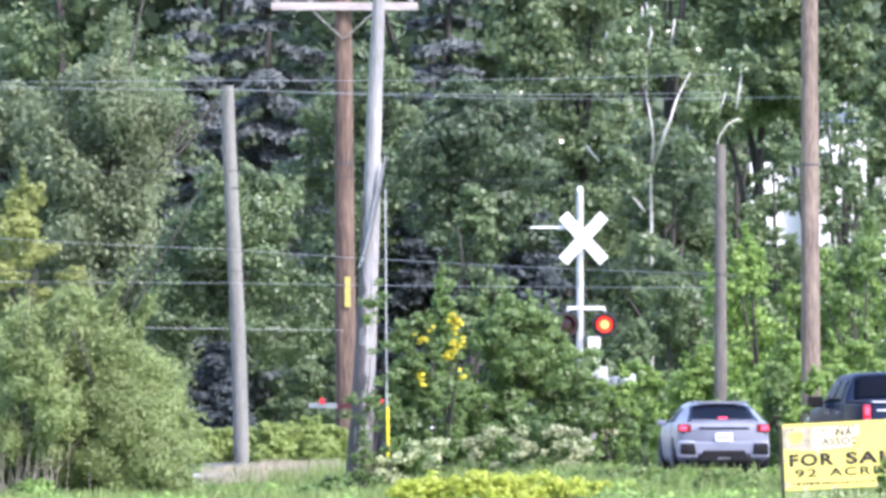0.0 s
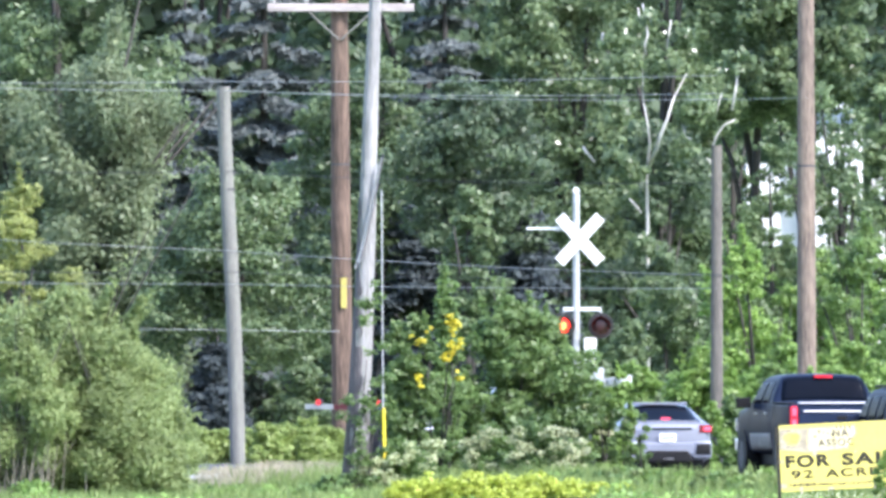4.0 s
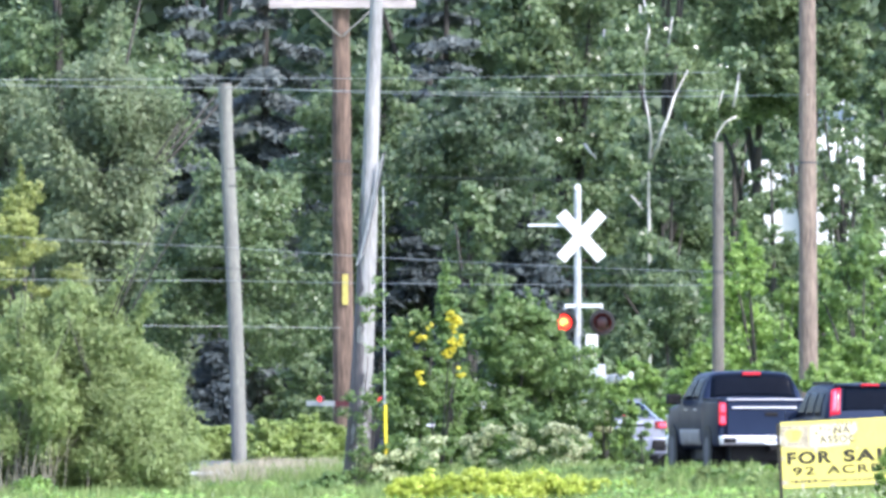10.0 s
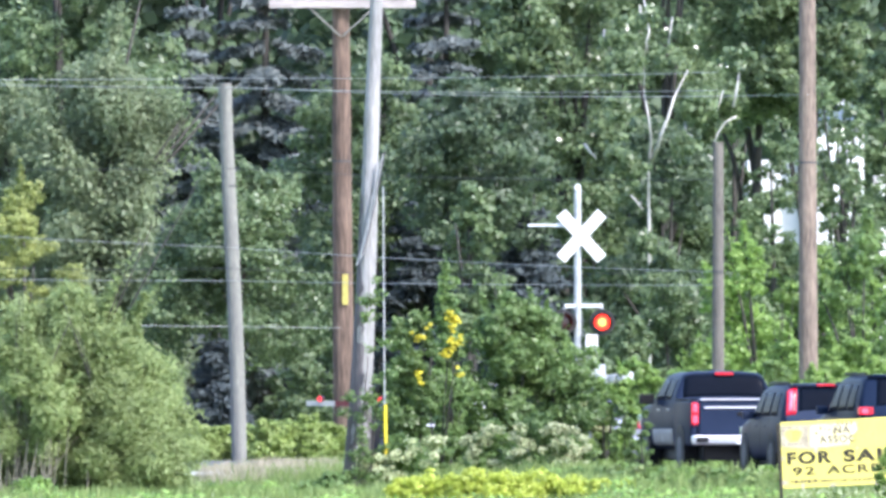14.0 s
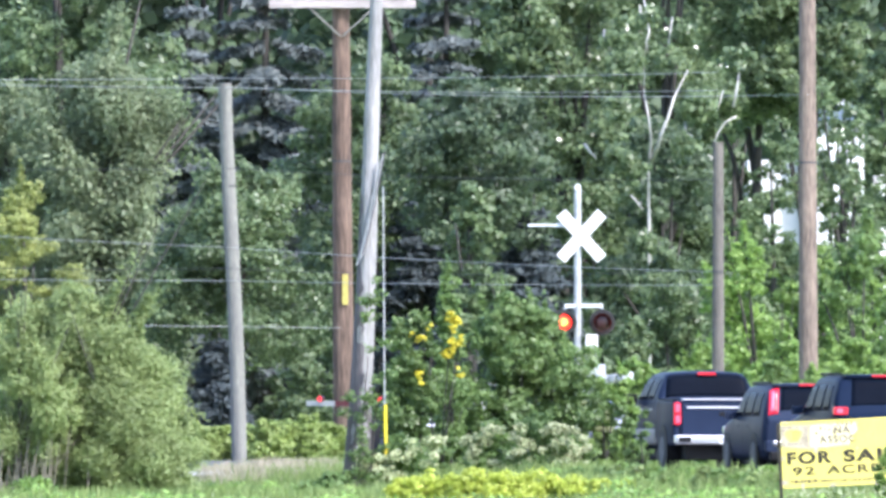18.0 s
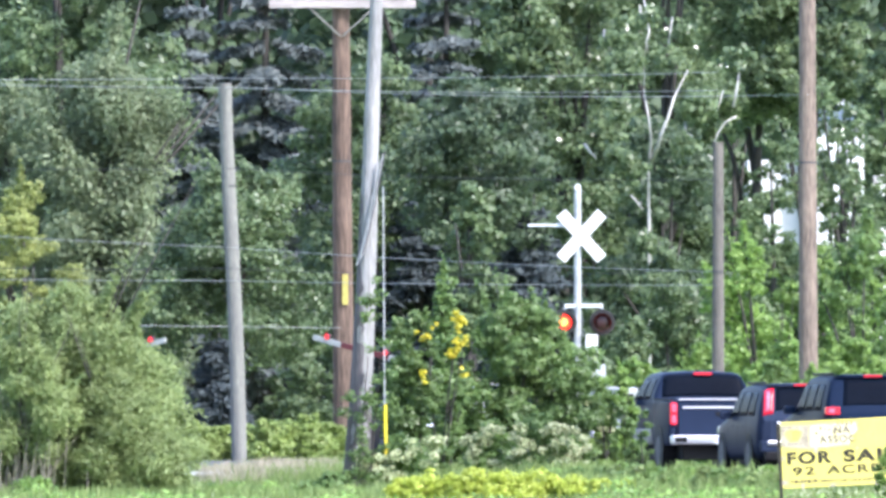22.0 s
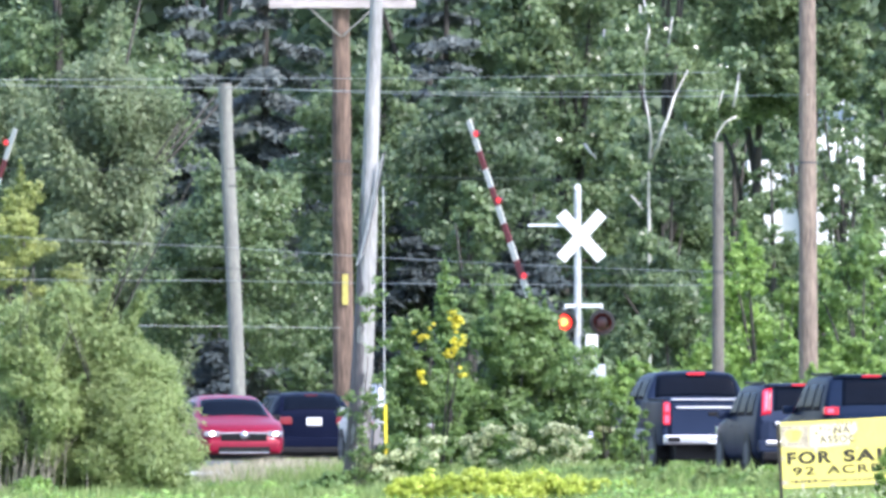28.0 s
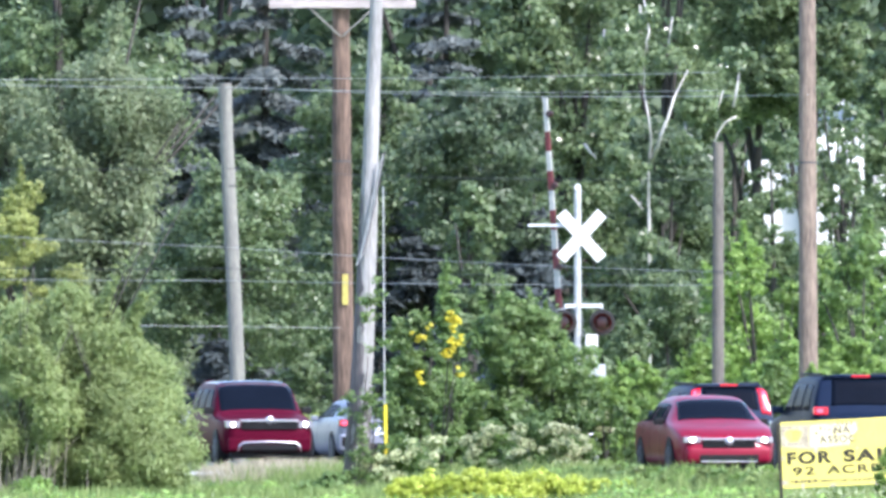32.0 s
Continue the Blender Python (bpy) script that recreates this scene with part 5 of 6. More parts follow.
class Shell:
    """A car's skin: for each y a half section from the sill over the shoulder and the roof's edge to the middle of the roof.
    v runs 0 (sill), 0.4 (shoulder), 0.7 (roof edge), 1 (middle of the roof)."""

    def __init__(self, bottom, shoulder, top, half, roof, sweep=0.03):
        self.bottom, self.shoulder, self.top, self.half, self.roof, self.sweep = bottom, shoulder, top, half, roof, sweep
        self.length = top[-1][0]

    def at(self, y, v):
        zb, zs, zt, ws, wr = (glide_value(c, y) for c in (self.bottom, self.shoulder, self.top, self.half, self.roof))
        zs = min(zs, zt - 0.012)
        wr = min(wr, ws * 0.97)
        if v < 0.4:
            q = v / 0.4
            low = [(0.0, 0.86), (0.08, 0.95), (0.3, 0.992), (0.55, 1.0), (0.8, 0.99), (1.0, 0.965)]
            return Vector((ws * glide_value(low, q), y, zb + (zs - zb) * q))
        a, b, c = (ws * 0.965, zs), (wr, zt - min(self.sweep * 1.6, (zt - zs) * 0.35)), (0.0, zt)
        p0 = (a[0] + (b[0] - a[0]) * 0.86, a[1] + (b[1] - a[1]) * 0.86)
        p2 = (b[0] * 0.84, b[1] + (c[1] - b[1]) * 0.45)
        if v < 0.66:
            q = (v - 0.4) / 0.26
            bow = 0.02 * math.sin(q * math.pi) * min(1, (zt - zs) * 2)
            return Vector((a[0] + (p0[0] - a[0]) * q + bow, y, a[1] + (p0[1] - a[1]) * q))
        if v < 0.76:
            q = (v - 0.66) / 0.10
            return Vector(((1 - q) ** 2 * p0[0] + 2 * q * (1 - q) * b[0] + q * q * p2[0], y, (1 - q) ** 2 * p0[1] + 2 * q * (1 - q) * b[1] + q * q * p2[1]))
        q = (v - 0.76) / 0.24
        return Vector((p2[0] * (1 - q), y, p2[1] + (c[1] - p2[1]) * (1 - (1 - q) ** 2)))

    def stations(self, y0, y1):
        L = self.length
        ys = {y0, y1}
        ys |= {L * k / 46 for k in range(47)} | {0.02, 0.05, 0.09, 0.14, 0.2, 0.27, 0.36, L - 0.02, L - 0.05, L - 0.1, L - 0.16, L - 0.24}
        return sorted(y for y in ys if y0 <= y <= y1)

    def skin(self, y0=None, y1=None):
        bm = bmesh.new()
        vs = [k / 10 * 0.4 for k in range(10)] + [0.4, 0.45, 0.5, 0.55, 0.6, 0.66, 0.685, 0.71, 0.735, 0.76, 0.82, 0.88, 0.94, 1.0]
        rings = []
        for y in self.stations(0.0 if y0 is None else y0, self.length if y1 is None else y1):
            h = [self.at(y, v) for v in vs]
            rings.append([bm.verts.new(p) for p in h] + [bm.verts.new((-p.x, p.y, p.z)) for p in reversed(h[:-1])])
        n = len(rings[0])
        for a, b in zip(rings, rings[1:]):
            for k in range(n):
                bm.faces.new((a[k], a[(k + 1) % n], b[(k + 1) % n], b[k]))
        bm.faces.new(rings[0][::-1])
        bm.faces.new(rings[-1])
        bmesh.ops.recalc_face_normals(bm, faces=bm.faces)
        return bm

    def normal(self, y, v):
        e = 0.01
        du = self.at(min(y + e, self.length), v) - self.at(max(y - e, 0), v)
        dv = self.at(y, min(v + e, 1)) - self.at(y, max(v - e, 0))
        n = du.cross(dv)
        if n.length < 1e-9:
            return Vector((0, 0, 1))
        n.normalize()
        return n if n.x * 1.0 + n.z * 0.6 >= -0.2 else -n

    def patch(self, edge, off, side=1, nu=10, nv=6, thick=0.012):
        """A plate that lies on the skin. edge(s, r) gives (y, v) for s, r in 0..1. side 0: the roof's middle strip, both halves."""
        bm = bmesh.new()
        cols = []
        for i in range(nu + 1):
            s = i / nu
            line = []
            if side == 0:
                for r in [k / nv for k in range(nv + 1)] + [2 - k / nv for k in range(nv + 1, 2 * nv + 1)]:
                    line.append((edge(s, r), 1))
                half = [edge(s, k / nv) for k in range(nv + 1)]
                line = [(p, 1) for p in half] + [(p, -1) for p in reversed(half[:-1])]
            else:
                line = [(edge(s, k / nv), side) for k in range(nv + 1)]
            row = []
            for (y, v), sg in line:
                n = self.normal(y, v)
                p = self.at(y, v) + n * off
                q = self.at(y, v) - n * thick
                row.append((bm.verts.new((p.x * sg, p.y, p.z)), bm.verts.new((q.x * sg, q.y, q.z))))
            cols.append(row)
        m = len(cols[0])
        for a, b in zip(cols, cols[1:]):
            for k in range(m - 1):
                bm.faces.new((a[k][0], a[k + 1][0], b[k + 1][0], b[k][0]))
            bm.faces.new((a[0][0], b[0][0], b[0][1], a[0][1]))
            bm.faces.new((a[-1][0], a[-1][1], b[-1][1], b[-1][0]))
        for row in (cols[0], cols[-1]):
            for k in range(m - 1):
                bm.faces.new((row[k][0], row[k][1], row[k + 1][1], row[k + 1][0]))
        bmesh.ops.recalc_face_normals(bm, faces=bm.faces)
        return bm


def rect(y0, y1, v0, v1, slant0=0.0, slant1=0.0):
    """A patch between two stations and two heights; the slants lean its ends."""
    return lambda s, r: ((y0 + slant0 * r) + ((y1 + slant1 * r) - (y0 + slant0 * r)) * s, v0 + (v1 - v0) * r)


def glaze(c, sh, rear, front, sides, v_rear=0.74, v_front=0.70):
    """Rear window and windscreen (each between two stations) and the side windows (y0, y1, slant0, slant1)."""
    part("rear_window", sh.patch(lambda s, r: (rear[0] + (rear[1] - rear[0]) * s, v_rear + (1 - v_rear) * r), 0.006, 0, 12, 6), GLASS_DARK, c, "dark tinted rear window", smooth=True)
    part("windscreen", sh.patch(lambda s, r: (front[0] + (front[1] - front[0]) * s, v_front + (1 - v_front) * r), 0.006, 0, 12, 6), GLASS_DARK, c, "dark windscreen", smooth=True)
    for y0, y1, a, b in sides:
        for sg in (1, -1):
            part("side_window", sh.patch(rect(y0, y1, 0.425, 0.64, a, b), 0.005, sg, 8, 5), GLASS_SIDE, c, "dark side window", smooth=True)


def seams(c, sh, ys, v0=0.06, v1=0.40):
    for y in ys:
        for sg in (1, -1):
            part("door_seam", sh.patch(rect(y - 0.007, y + 0.007, v0, v1), 0.002, sg, 1, 8, 0.004), TRIM, c, "dark door gap")


def wheel(parent, x, y, r, wide=0.23):
    hub = new("wheel")
    hub.parent = parent
    hub.matrix_basis = pose(x, y, r)
    s = 1 if x > 0 else -1
    bm = bmesh.new()
    tube(bm, [(-wide / 2, 0, 0), (-wide / 2 + 0.03, 0, 0), (wide / 2 - 0.03, 0, 0), (wide / 2, 0, 0)], [r - 0.03, r, r, r - 0.03], 22)
    part("tyre", bm, TYRE, hub, smooth=False)
    bm = bmesh.new()
    tube(bm, [(s * (wide / 2 - 0.02), 0, 0), (s * (wide / 2 + 0.006), 0, 0)], [r * 0.68, r * 0.64], 20)
    for k in range(5):
        a = 2 * math.pi * k / 5
        box(bm, s * (wide / 2 + 0.007) - 0.004, s * (wide / 2 + 0.007) + 0.012, -0.03, 0.03, 0.04, r * 0.62, pose(0, 0, 0, math.degrees(a)))
    part("rim", bm, RIM, hub, "alloy rim")
    return hub


def plate(parent, y, z, s):
    p = part("number_plate", soft_box(-0.16, 0.16, min(y, y + s * 0.012), max(y, y + s * 0.012), z - 0.08, z + 0.08, 0.003, 1), PLATE, parent, "white number plate")
    bm = bmesh.new()
    for i in range(6):
        x = -0.125 + i * 0.043
        box(bm, x, x + 0.028, min(y + s * 0.0125, y + s * 0.015), max(y + s * 0.0125, y + s * 0.015), z - 0.035, z + 0.04)
    part("plate_bars", bm, PLATE_INK, p)


def mirrors(parent, w, y, z, col, big=1.0):
    for s in (-1, 1):
        part("mirror", soft_box(min(s * (w / 2 - 0.02), s * (w / 2 + 0.20 * big)), max(s * (w / 2 - 0.02), s * (w / 2 + 0.20 * big)), y - 0.06, y + 0.06, z - 0.06 * big, z + 0.09 * big, 0.025), col, parent, "door mirror")


def handles(parent, w, ys, z, col):
    for s in (-1, 1):
        for y in ys:
            part("door_handle", soft_box(s * w / 2 * 0.985 - 0.02, s * w / 2 * 0.985 + 0.02, y - 0.09, y + 0.09, z - 0.015, z + 0.015, 0.006, 1), col, parent)


def arches(parent, w, ys, r):
    for s in (-1, 1):
        for y in ys:
            bm = bmesh.new()
            tube(bm, [(s * (w / 2 - 0.22), y, r), (s * (w / 2 + 0.004), y, r)], r + 0.055, 22)
            part("wheel_arch", bm, TRIM, parent, "dark wheel arch")


def wheels(parent, w, ys, r):
    return [wheel(parent, s * (w / 2 - 0.105), y, r) for s in (-1, 1) for y in ys]


def tail_pair(parent, x0, x1, y0, y1, z0, z1, mat=TAIL, lab="red tail lamp"):
    for s in (-1, 1):
        part("tail_lamp", soft_box(min(s * x0, s * x1), max(s * x0, s * x1), y0, y1, z0, z1, 0.015), mat, parent, lab)


def dome(x, y, z, r):
    """A shallow round boss that swells forwards."""
    return tube(bmesh.new(), [(x, y - 0.01, z), (x, y + 0.012, z), (x, y + 0.03, z), (x, y + 0.045, z), (x, y + 0.05, z)], [r, r * 0.97, r * 0.8, r * 0.45, r * 0.1], 16)


def head_pair(parent, x0, x1, y0, y1, z0, z1, lit=True):
    for s in (-1, 1):
        h = part("headlamp", soft_box(min(s * x0, s * x1), max(s * x0, s * x1), y0, y1, z0, z1, 0.02), HEAD_LENS, parent, "clear headlamp")
        if lit:
            xc = s * (x0 + x1) / 2
            part("lamp_bowl", disc(xc, y1 - 0.02, y1 + 0.008, (z0 + z1) / 2, 0.045, 14), HEAD_LIT, h, "lit lamp bowl")


def grille(parent, w, y, z0, z1, bars=5, mat=TRIM):
    g = part("grille", soft_box(-w / 2, w / 2, y - 0.05, y, z0, z1, 0.02), TRIM, parent, "black grille")
    for i in range(bars):
        z = z0 + (z1 - z0) * (i + 0.5) / bars
        part("grille_bar", soft_box(-w / 2 * 0.95, w / 2 * 0.95, y, y + 0.012, z - 0.01, z + 0.01, 0.003, 1), mat, g)


def sedan(label, col, length=4.85, width=1.84, high=1.46, lit=True, name="sedan", suv=False):
    """Low saloon; local y runs forwards from the rear bumper."""
    c = thing(name, Matrix.Identity(4), label, "car", "cars at the crossing")
    L, W, H = length, width, high
    belt = 0.93 if not suv else 1.05
    hood = 0.86 if not suv else 1.02
    w = W / 2
    bottom = [(0, 0.36), (0.15, 0.26), (0.6, 0.20), (L - 0.6, 0.20), (L - 0.1, 0.24), (L, 0.32)]
    half = [(0, w * 0.80), (0.05, w * 0.88), (0.3, w * 0.97), (1.2, w), (L * 0.78, w * 0.995), (L - 0.4, w * 0.95), (L - 0.12, w * 0.86), (L, w * 0.72)]
    if suv:
        top = [(0, belt + 0.02), (0.06, belt + 0.12), (0.30, H - 0.14), (0.55, H - 0.03), (1.3, H), (2.3, H - 0.01), (2.7, H - 0.09), (3.45, belt + 0.07), (3.7, hood + 0.02), (4.3, hood - 0.08), (L - 0.1, hood - 0.2), (L, hood - 0.32)]
        shoulder = [(0, belt - 0.12), (0.1, belt - 0.02), (0.5, belt), (3.3, belt - 0.02), (3.8, hood - 0.06), (L - 0.2, hood - 0.22), (L, hood - 0.40)]
        roof = [(0, w * 0.80), (0.4, w * 0.70), (1.0, w * 0.70), (2.4, w * 0.69), (3.4, w * 0.76), (4.2, w * 0.80), (L, w * 0.5)]
        sh = Shell(bottom, shoulder, top, half, roof)
        glaze(c, sh, (0.05, 0.42), (2.75, 3.42), ((0.75, 1.25, 0.15, 0.0), (1.32, 2.1, 0, 0), (2.17, 3.05, 0, -0.45)))
    else:
        top = [(0, 0.82), (0.04, 0.97), (0.25, 1.02), (0.62, 1.04), (1.15, 1.30), (1.5, H - 0.03), (2.0, H), (2.6, H - 0.015), (2.95, H - 0.08), (3.72, 1.02), (3.95, 0.96), (4.45, 0.87), (L - 0.1, 0.74), (L, 0.60)]
        shoulder = [(0, 0.76), (0.1, 0.92), (0.6, 0.97), (2.0, 0.95), (3.6, 0.93), (4.0, 0.89), (L - 0.2, 0.70), (L, 0.50)]
        roof = [(0, w * 0.72), (0.5, w * 0.74), (1.2, w * 0.68), (1.7, w * 0.66), (2.6, w * 0.66), (3.0, w * 0.68), (3.7, w * 0.78), (4.3, w * 0.80), (L, w * 0.5)]
        sh = Shell(bottom, shoulder, top, half, roof)
        glaze(c, sh, (0.66, 1.38), (2.92, 3.68), ((1.05, 1.85, 0.30, 0), (1.92, 2.75, 0, -0.02), (2.80, 3.25, 0, -0.38)))
    part("body", sh.skin(), col, c, smooth=True)
    seams(c, sh, (1.15, 1.90, 2.95))
    part("rear_bumper", soft_box(-W * 0.45, W * 0.45, -0.04, 0.12, 0.34, 0.56, 0.04), col, c)
    part("rear_valance", soft_box(-W * 0.40, W * 0.40, -0.045, 0.10, 0.22, 0.35, 0.03), TRIM, c, "black lower bumper")
    part("front_bumper", soft_box(-W * 0.42, W * 0.42, L - 0.22, L + 0.035, 0.24, 0.54, 0.11, 4), col, c, smooth=True)
    part("air_intake", soft_box(-W * 0.30, W * 0.30, L - 0.05, L + 0.04, 0.26, 0.41, 0.04, 3), TRIM, c, "black lower intake")
    part("intake_strip", soft_box(-W * 0.28, W * 0.28, L + 0.0, L + 0.05, 0.255, 0.28, 0.008, 1), CHROME, c, "thin bright strip under the intake")
    grille(c, W * 0.52, L + 0.015, 0.50, 0.66 if not suv else 0.80, 4)
    part("grille_strip", soft_box(-W * 0.27, W * 0.27, L + 0.0, L + 0.03, 0.655 if not suv else 0.81, 0.685 if not suv else 0.845, 0.008, 1), CHROME, c, "chrome strip over the grille")
    part("emblem", dome(0, L + 0.015, 0.63 if not suv else 0.74, 0.085), CHROME, c, "round chrome emblem", smooth=True)
    head_pair(c, W * 0.27, W * 0.44, L - 0.20, L - 0.015, 0.60 if not suv else 0.74, 0.71 if not suv else 0.87, lit)
    tail_pair(c, W * 0.26, W * 0.46, -0.02, 0.16, belt - 0.22, belt - 0.06)
    part("brake_lamp", soft_box(-0.14, 0.14, 0.62 if not suv else 0.40, 0.66 if not suv else 0.46, belt + 0.02 if not suv else H - 0.10, belt + 0.05 if not suv else H - 0.06, 0.006, 1), TAIL, c, "high red brake lamp")
    plate(c, -0.015 if not suv else 0.0, belt - 0.16, -1)
    mirrors(c, W * 0.95, L * 0.62, belt + 0.04, TRIM, 0.8)
    handles(c, W, (L * 0.33, L * 0.52), belt - 0.14, col)
    if suv:
        for s in (-1, 1):
            part("roof_rail", soft_box(s * W * 0.33 - 0.02, s * W * 0.33 + 0.02, 0.8, L * 0.52, H - 0.03, H + 0.02, 0.012), TRIM, c, "dark roof rail")
    part("underbody", soft_box(-W * 0.40, W * 0.40, 0.12, L - 0.15, 0.12, 0.36, 0.03), TRIM, c, "black underbody")
    ys = (L * 0.20, L * 0.80)
    arches(c, W, ys, 0.33)
    return c, wheels(c, W, ys, 0.33 if not suv else 0.35)


def boxy_suv(label, col, length=4.55, width=1.82, high=1.70, lamps="pillar", name="sport_utility_car", bumper=None, lit=False, chrome=False, roof_mat=None, rail=True, bumper_top=0.62, sill=0.075):
    """Upright five-door car with a steep tailgate."""
    c = thing(name, Matrix.Identity(4), label, "car", "cars at the crossing")
    L, W, H = length, width, high
    belt = H * 0.61
    w = W / 2
    bottom = [(0, 0.42), (0.15, 0.32), (0.6, 0.25), (L - 0.6, 0.25), (L - 0.1, 0.30), (L, 0.38)]
    half = [(0, w * 0.86), (0.05, w * 0.92), (0.25, w * 0.975), (1.0, w), (L * 0.78, w * 0.995), (L - 0.35, w * 0.955), (L - 0.1, w * 0.88), (L, w * 0.76)]
    top = [(0, belt), (0.03, belt + 0.06), (0.10, belt + 0.22), (0.24, H - 0.14), (0.38, H - 0.045), (0.7, H - 0.01), (1.5, H), (2.4, H - 0.015), (2.72, H - 0.09), (3.42, belt + 0.08), (3.6, belt + 0.02), (4.1, belt - 0.05), (L - 0.12, belt - 0.15), (L, belt - 0.30)]
    shoulder = [(0, belt - 0.10), (0.08, belt - 0.02), (0.4, belt), (3.2, belt - 0.02), (3.7, belt - 0.07), (L - 0.25, belt - 0.17), (L, belt - 0.38)]
    roof = [(0, w * 0.90), (0.1, w * 0.85), (0.35, w * 0.78), (1.0, w * 0.78), (2.4, w * 0.77), (3.4, w * 0.83), (4.1, w * 0.84), (L, w * 0.55)]
    sh = Shell(bottom, shoulder, top, half, roof)
    part("body", sh.skin(), col, c, smooth=True)
    glaze(c, sh, (sill, 0.30), (2.72, 3.40), ((0.50, 1.15, 0.12, 0.0), (1.25, 2.05, 0, 0), (2.13, 3.05, 0, -0.42)), v_rear=0.80)
    seams(c, sh, (1.2, 2.09, 3.1))
    part("tailgate", soft_box(-W * 0.37, W * 0.37, -0.012, 0.10, 0.62, belt - 0.03, 0.02), col, c, "painted tailgate")
    part("rear_bumper", soft_box(-W * 0.465, W * 0.465, -0.07, 0.14, 0.40, bumper_top, 0.045), bumper or col, c)
    part("rear_valance", soft_box(-W * 0.42, W * 0.42, -0.06, 0.12, 0.25, 0.41, 0.03), TRIM, c, "black lower bumper")
    # bright chrome here imitates the sun's glare on the curved tailgate and bumper
    part("tailgate_strip", soft_box(-W * 0.30, W * 0.30, -0.05, 0.03, belt - 0.14, belt - 0.06, 0.036, 4), CHROME if chrome else col, c, "bright strip across the tailgate")
    if chrome:
        part("bumper_glare", soft_box(-W * 0.40, W * 0.40, -0.10, 0.0, bumper_top - 0.11, bumper_top, 0.045, 4), CHROME, c, "bright strip imitating sun glare along the bumper")
    part("rear_spoiler", soft_box(-W * 0.34, W * 0.34, 0.26, 0.62, sh.at(0.40, 1).z - 0.02, sh.at(0.40, 1).z + 0.03, 0.012), col, c)
    part("wiper", soft_box(-0.05, 0.35, 0.075, 0.09, belt + 0.06, belt + 0.08, 0.004, 1), TRIM, c)
    if roof_mat:
        part("roof_panel", sh.patch(lambda s, r: (0.55 + 2.12 * s, 0.715 + 0.285 * r), 0.005, 0, 10, 6), roof_mat, c, "glossy dark roof panel", smooth=True)
    if lamps == "slim":
        for s in (-1, 1):
            lamp = part("tail_lamp", sh.patch(rect(0.015, 0.16, 0.30, 0.44), 0.014, s, 6, 5, 0.03), CLEAR_LAMP, c, "clear tail lamp", smooth=True)
            part("red_lens", sh.patch(rect(0.03, 0.15, 0.30, 0.335), 0.02, s, 5, 3, 0.02), TAIL, lamp, "dark red lower lens", smooth=True)
        part("tailgate_handle", soft_box(-0.30, 0.30, -0.035, 0.0, belt - 0.17, belt - 0.12, 0.01), TRIM, c, "dark handle recess")
    elif lamps == "pillar":
        for s in (-1, 1):
            part("tail_lamp", sh.patch(rect(0.05, 0.31, 0.69, 0.785), 0.016, s, 8, 5, 0.03), BRAKE, c, "tall red tail lamp on the pillar", smooth=True)
            part("lit_lobe", sh.patch(rect(0.08, 0.26, 0.72, 0.755), 0.022, s, 6, 3, 0.02), LOBE, c, "glowing red core of the tail lamp", smooth=True)
    else:
        up = 0.16 if lamps == "brake" else 0.0
        tail_pair(c, W * (0.34 if up else 0.29), W * 0.475, -0.03, 0.16, belt - 0.18 + up, belt - 0.04 + up, BRAKE if lamps == "brake" else TAIL)
        for s in (-1, 1) if lamps == "brake" else ():
            part("lit_lobe", soft_box(s * W * 0.42 - 0.07, s * W * 0.42 + 0.07, -0.04, 0.02, belt - 0.01, belt + 0.10, 0.04, 3), LOBE, c, "glowing red lobe of the tail lamp")
    part("brake_lamp", soft_box(-0.17, 0.17, 0.235, 0.30, H - 0.055, H - 0.015, 0.006, 1), BRAKE if lamps in ("pillar", "brake") else TAIL, c, "high red brake lamp")
    plate(c, -0.014, belt - 0.30, -1)
    part("front_bumper", soft_box(-W * 0.44, W * 0.44, L - 0.12, L + 0.035, 0.32, 0.58, 0.05), col, c)
    part("lower_guard", soft_box(-W * 0.31, W * 0.31, L - 0.02, L + 0.04, 0.30, 0.47, 0.05, 3), TRIM, c, "black lower intake")
    if chrome:
        bm = bmesh.new()
        tube(bm, [(-W * 0.335, L + 0.02, 0.31), (-W * 0.32, L + 0.035, 0.42), (-W * 0.27, L + 0.045, 0.485), (0, L + 0.05, 0.50), (W * 0.27, L + 0.045, 0.485), (W * 0.32, L + 0.035, 0.42), (W * 0.335, L + 0.02, 0.31)], 0.022, 8)
        part("guard_frame", bm, CHROME, c, "curved chrome frame of the lower intake", smooth=True)
    zg = belt - 0.32
    grille(c, W * 0.60, L + 0.02, zg, zg + 0.16, 7)
    part("grille_strip", soft_box(-W * 0.31, W * 0.31, L, L + 0.035, zg + 0.16, zg + 0.20, 0.008, 1), CHROME, c, "chrome strip over the grille")
    part("emblem", dome(0, L + 0.015, zg + 0.19, 0.085), CHROME, c, "small chrome emblem", smooth=True)
    head_pair(c, W * 0.31, W * 0.46, L - 0.20, L - 0.01, zg + 0.03, zg + 0.17, lit)
    mirrors(c, W * 0.96, L * 0.66, belt + 0.05, TRIM if roof_mat else col, 0.95)
    handles(c, W, (L * 0.36, L * 0.56), belt - 0.14, col)
    for s in (-1, 1) if rail else ():
        part("roof_rail", soft_box(s * W * 0.345 - 0.018, s * W * 0.345 + 0.018, 0.6, L * 0.55, H - 0.03, H + 0.025, 0.012), TRIM, c, "dark roof rail")
    part("underbody", soft_box(-W * 0.40, W * 0.40, 0.12, L - 0.15, 0.16, 0.40, 0.03), TRIM, c, "black underbody")
    ys = (L * 0.19, L * 0.80)
    arches(c, W, ys, 0.355)
    return c, wheels(c, W, ys, 0.355)


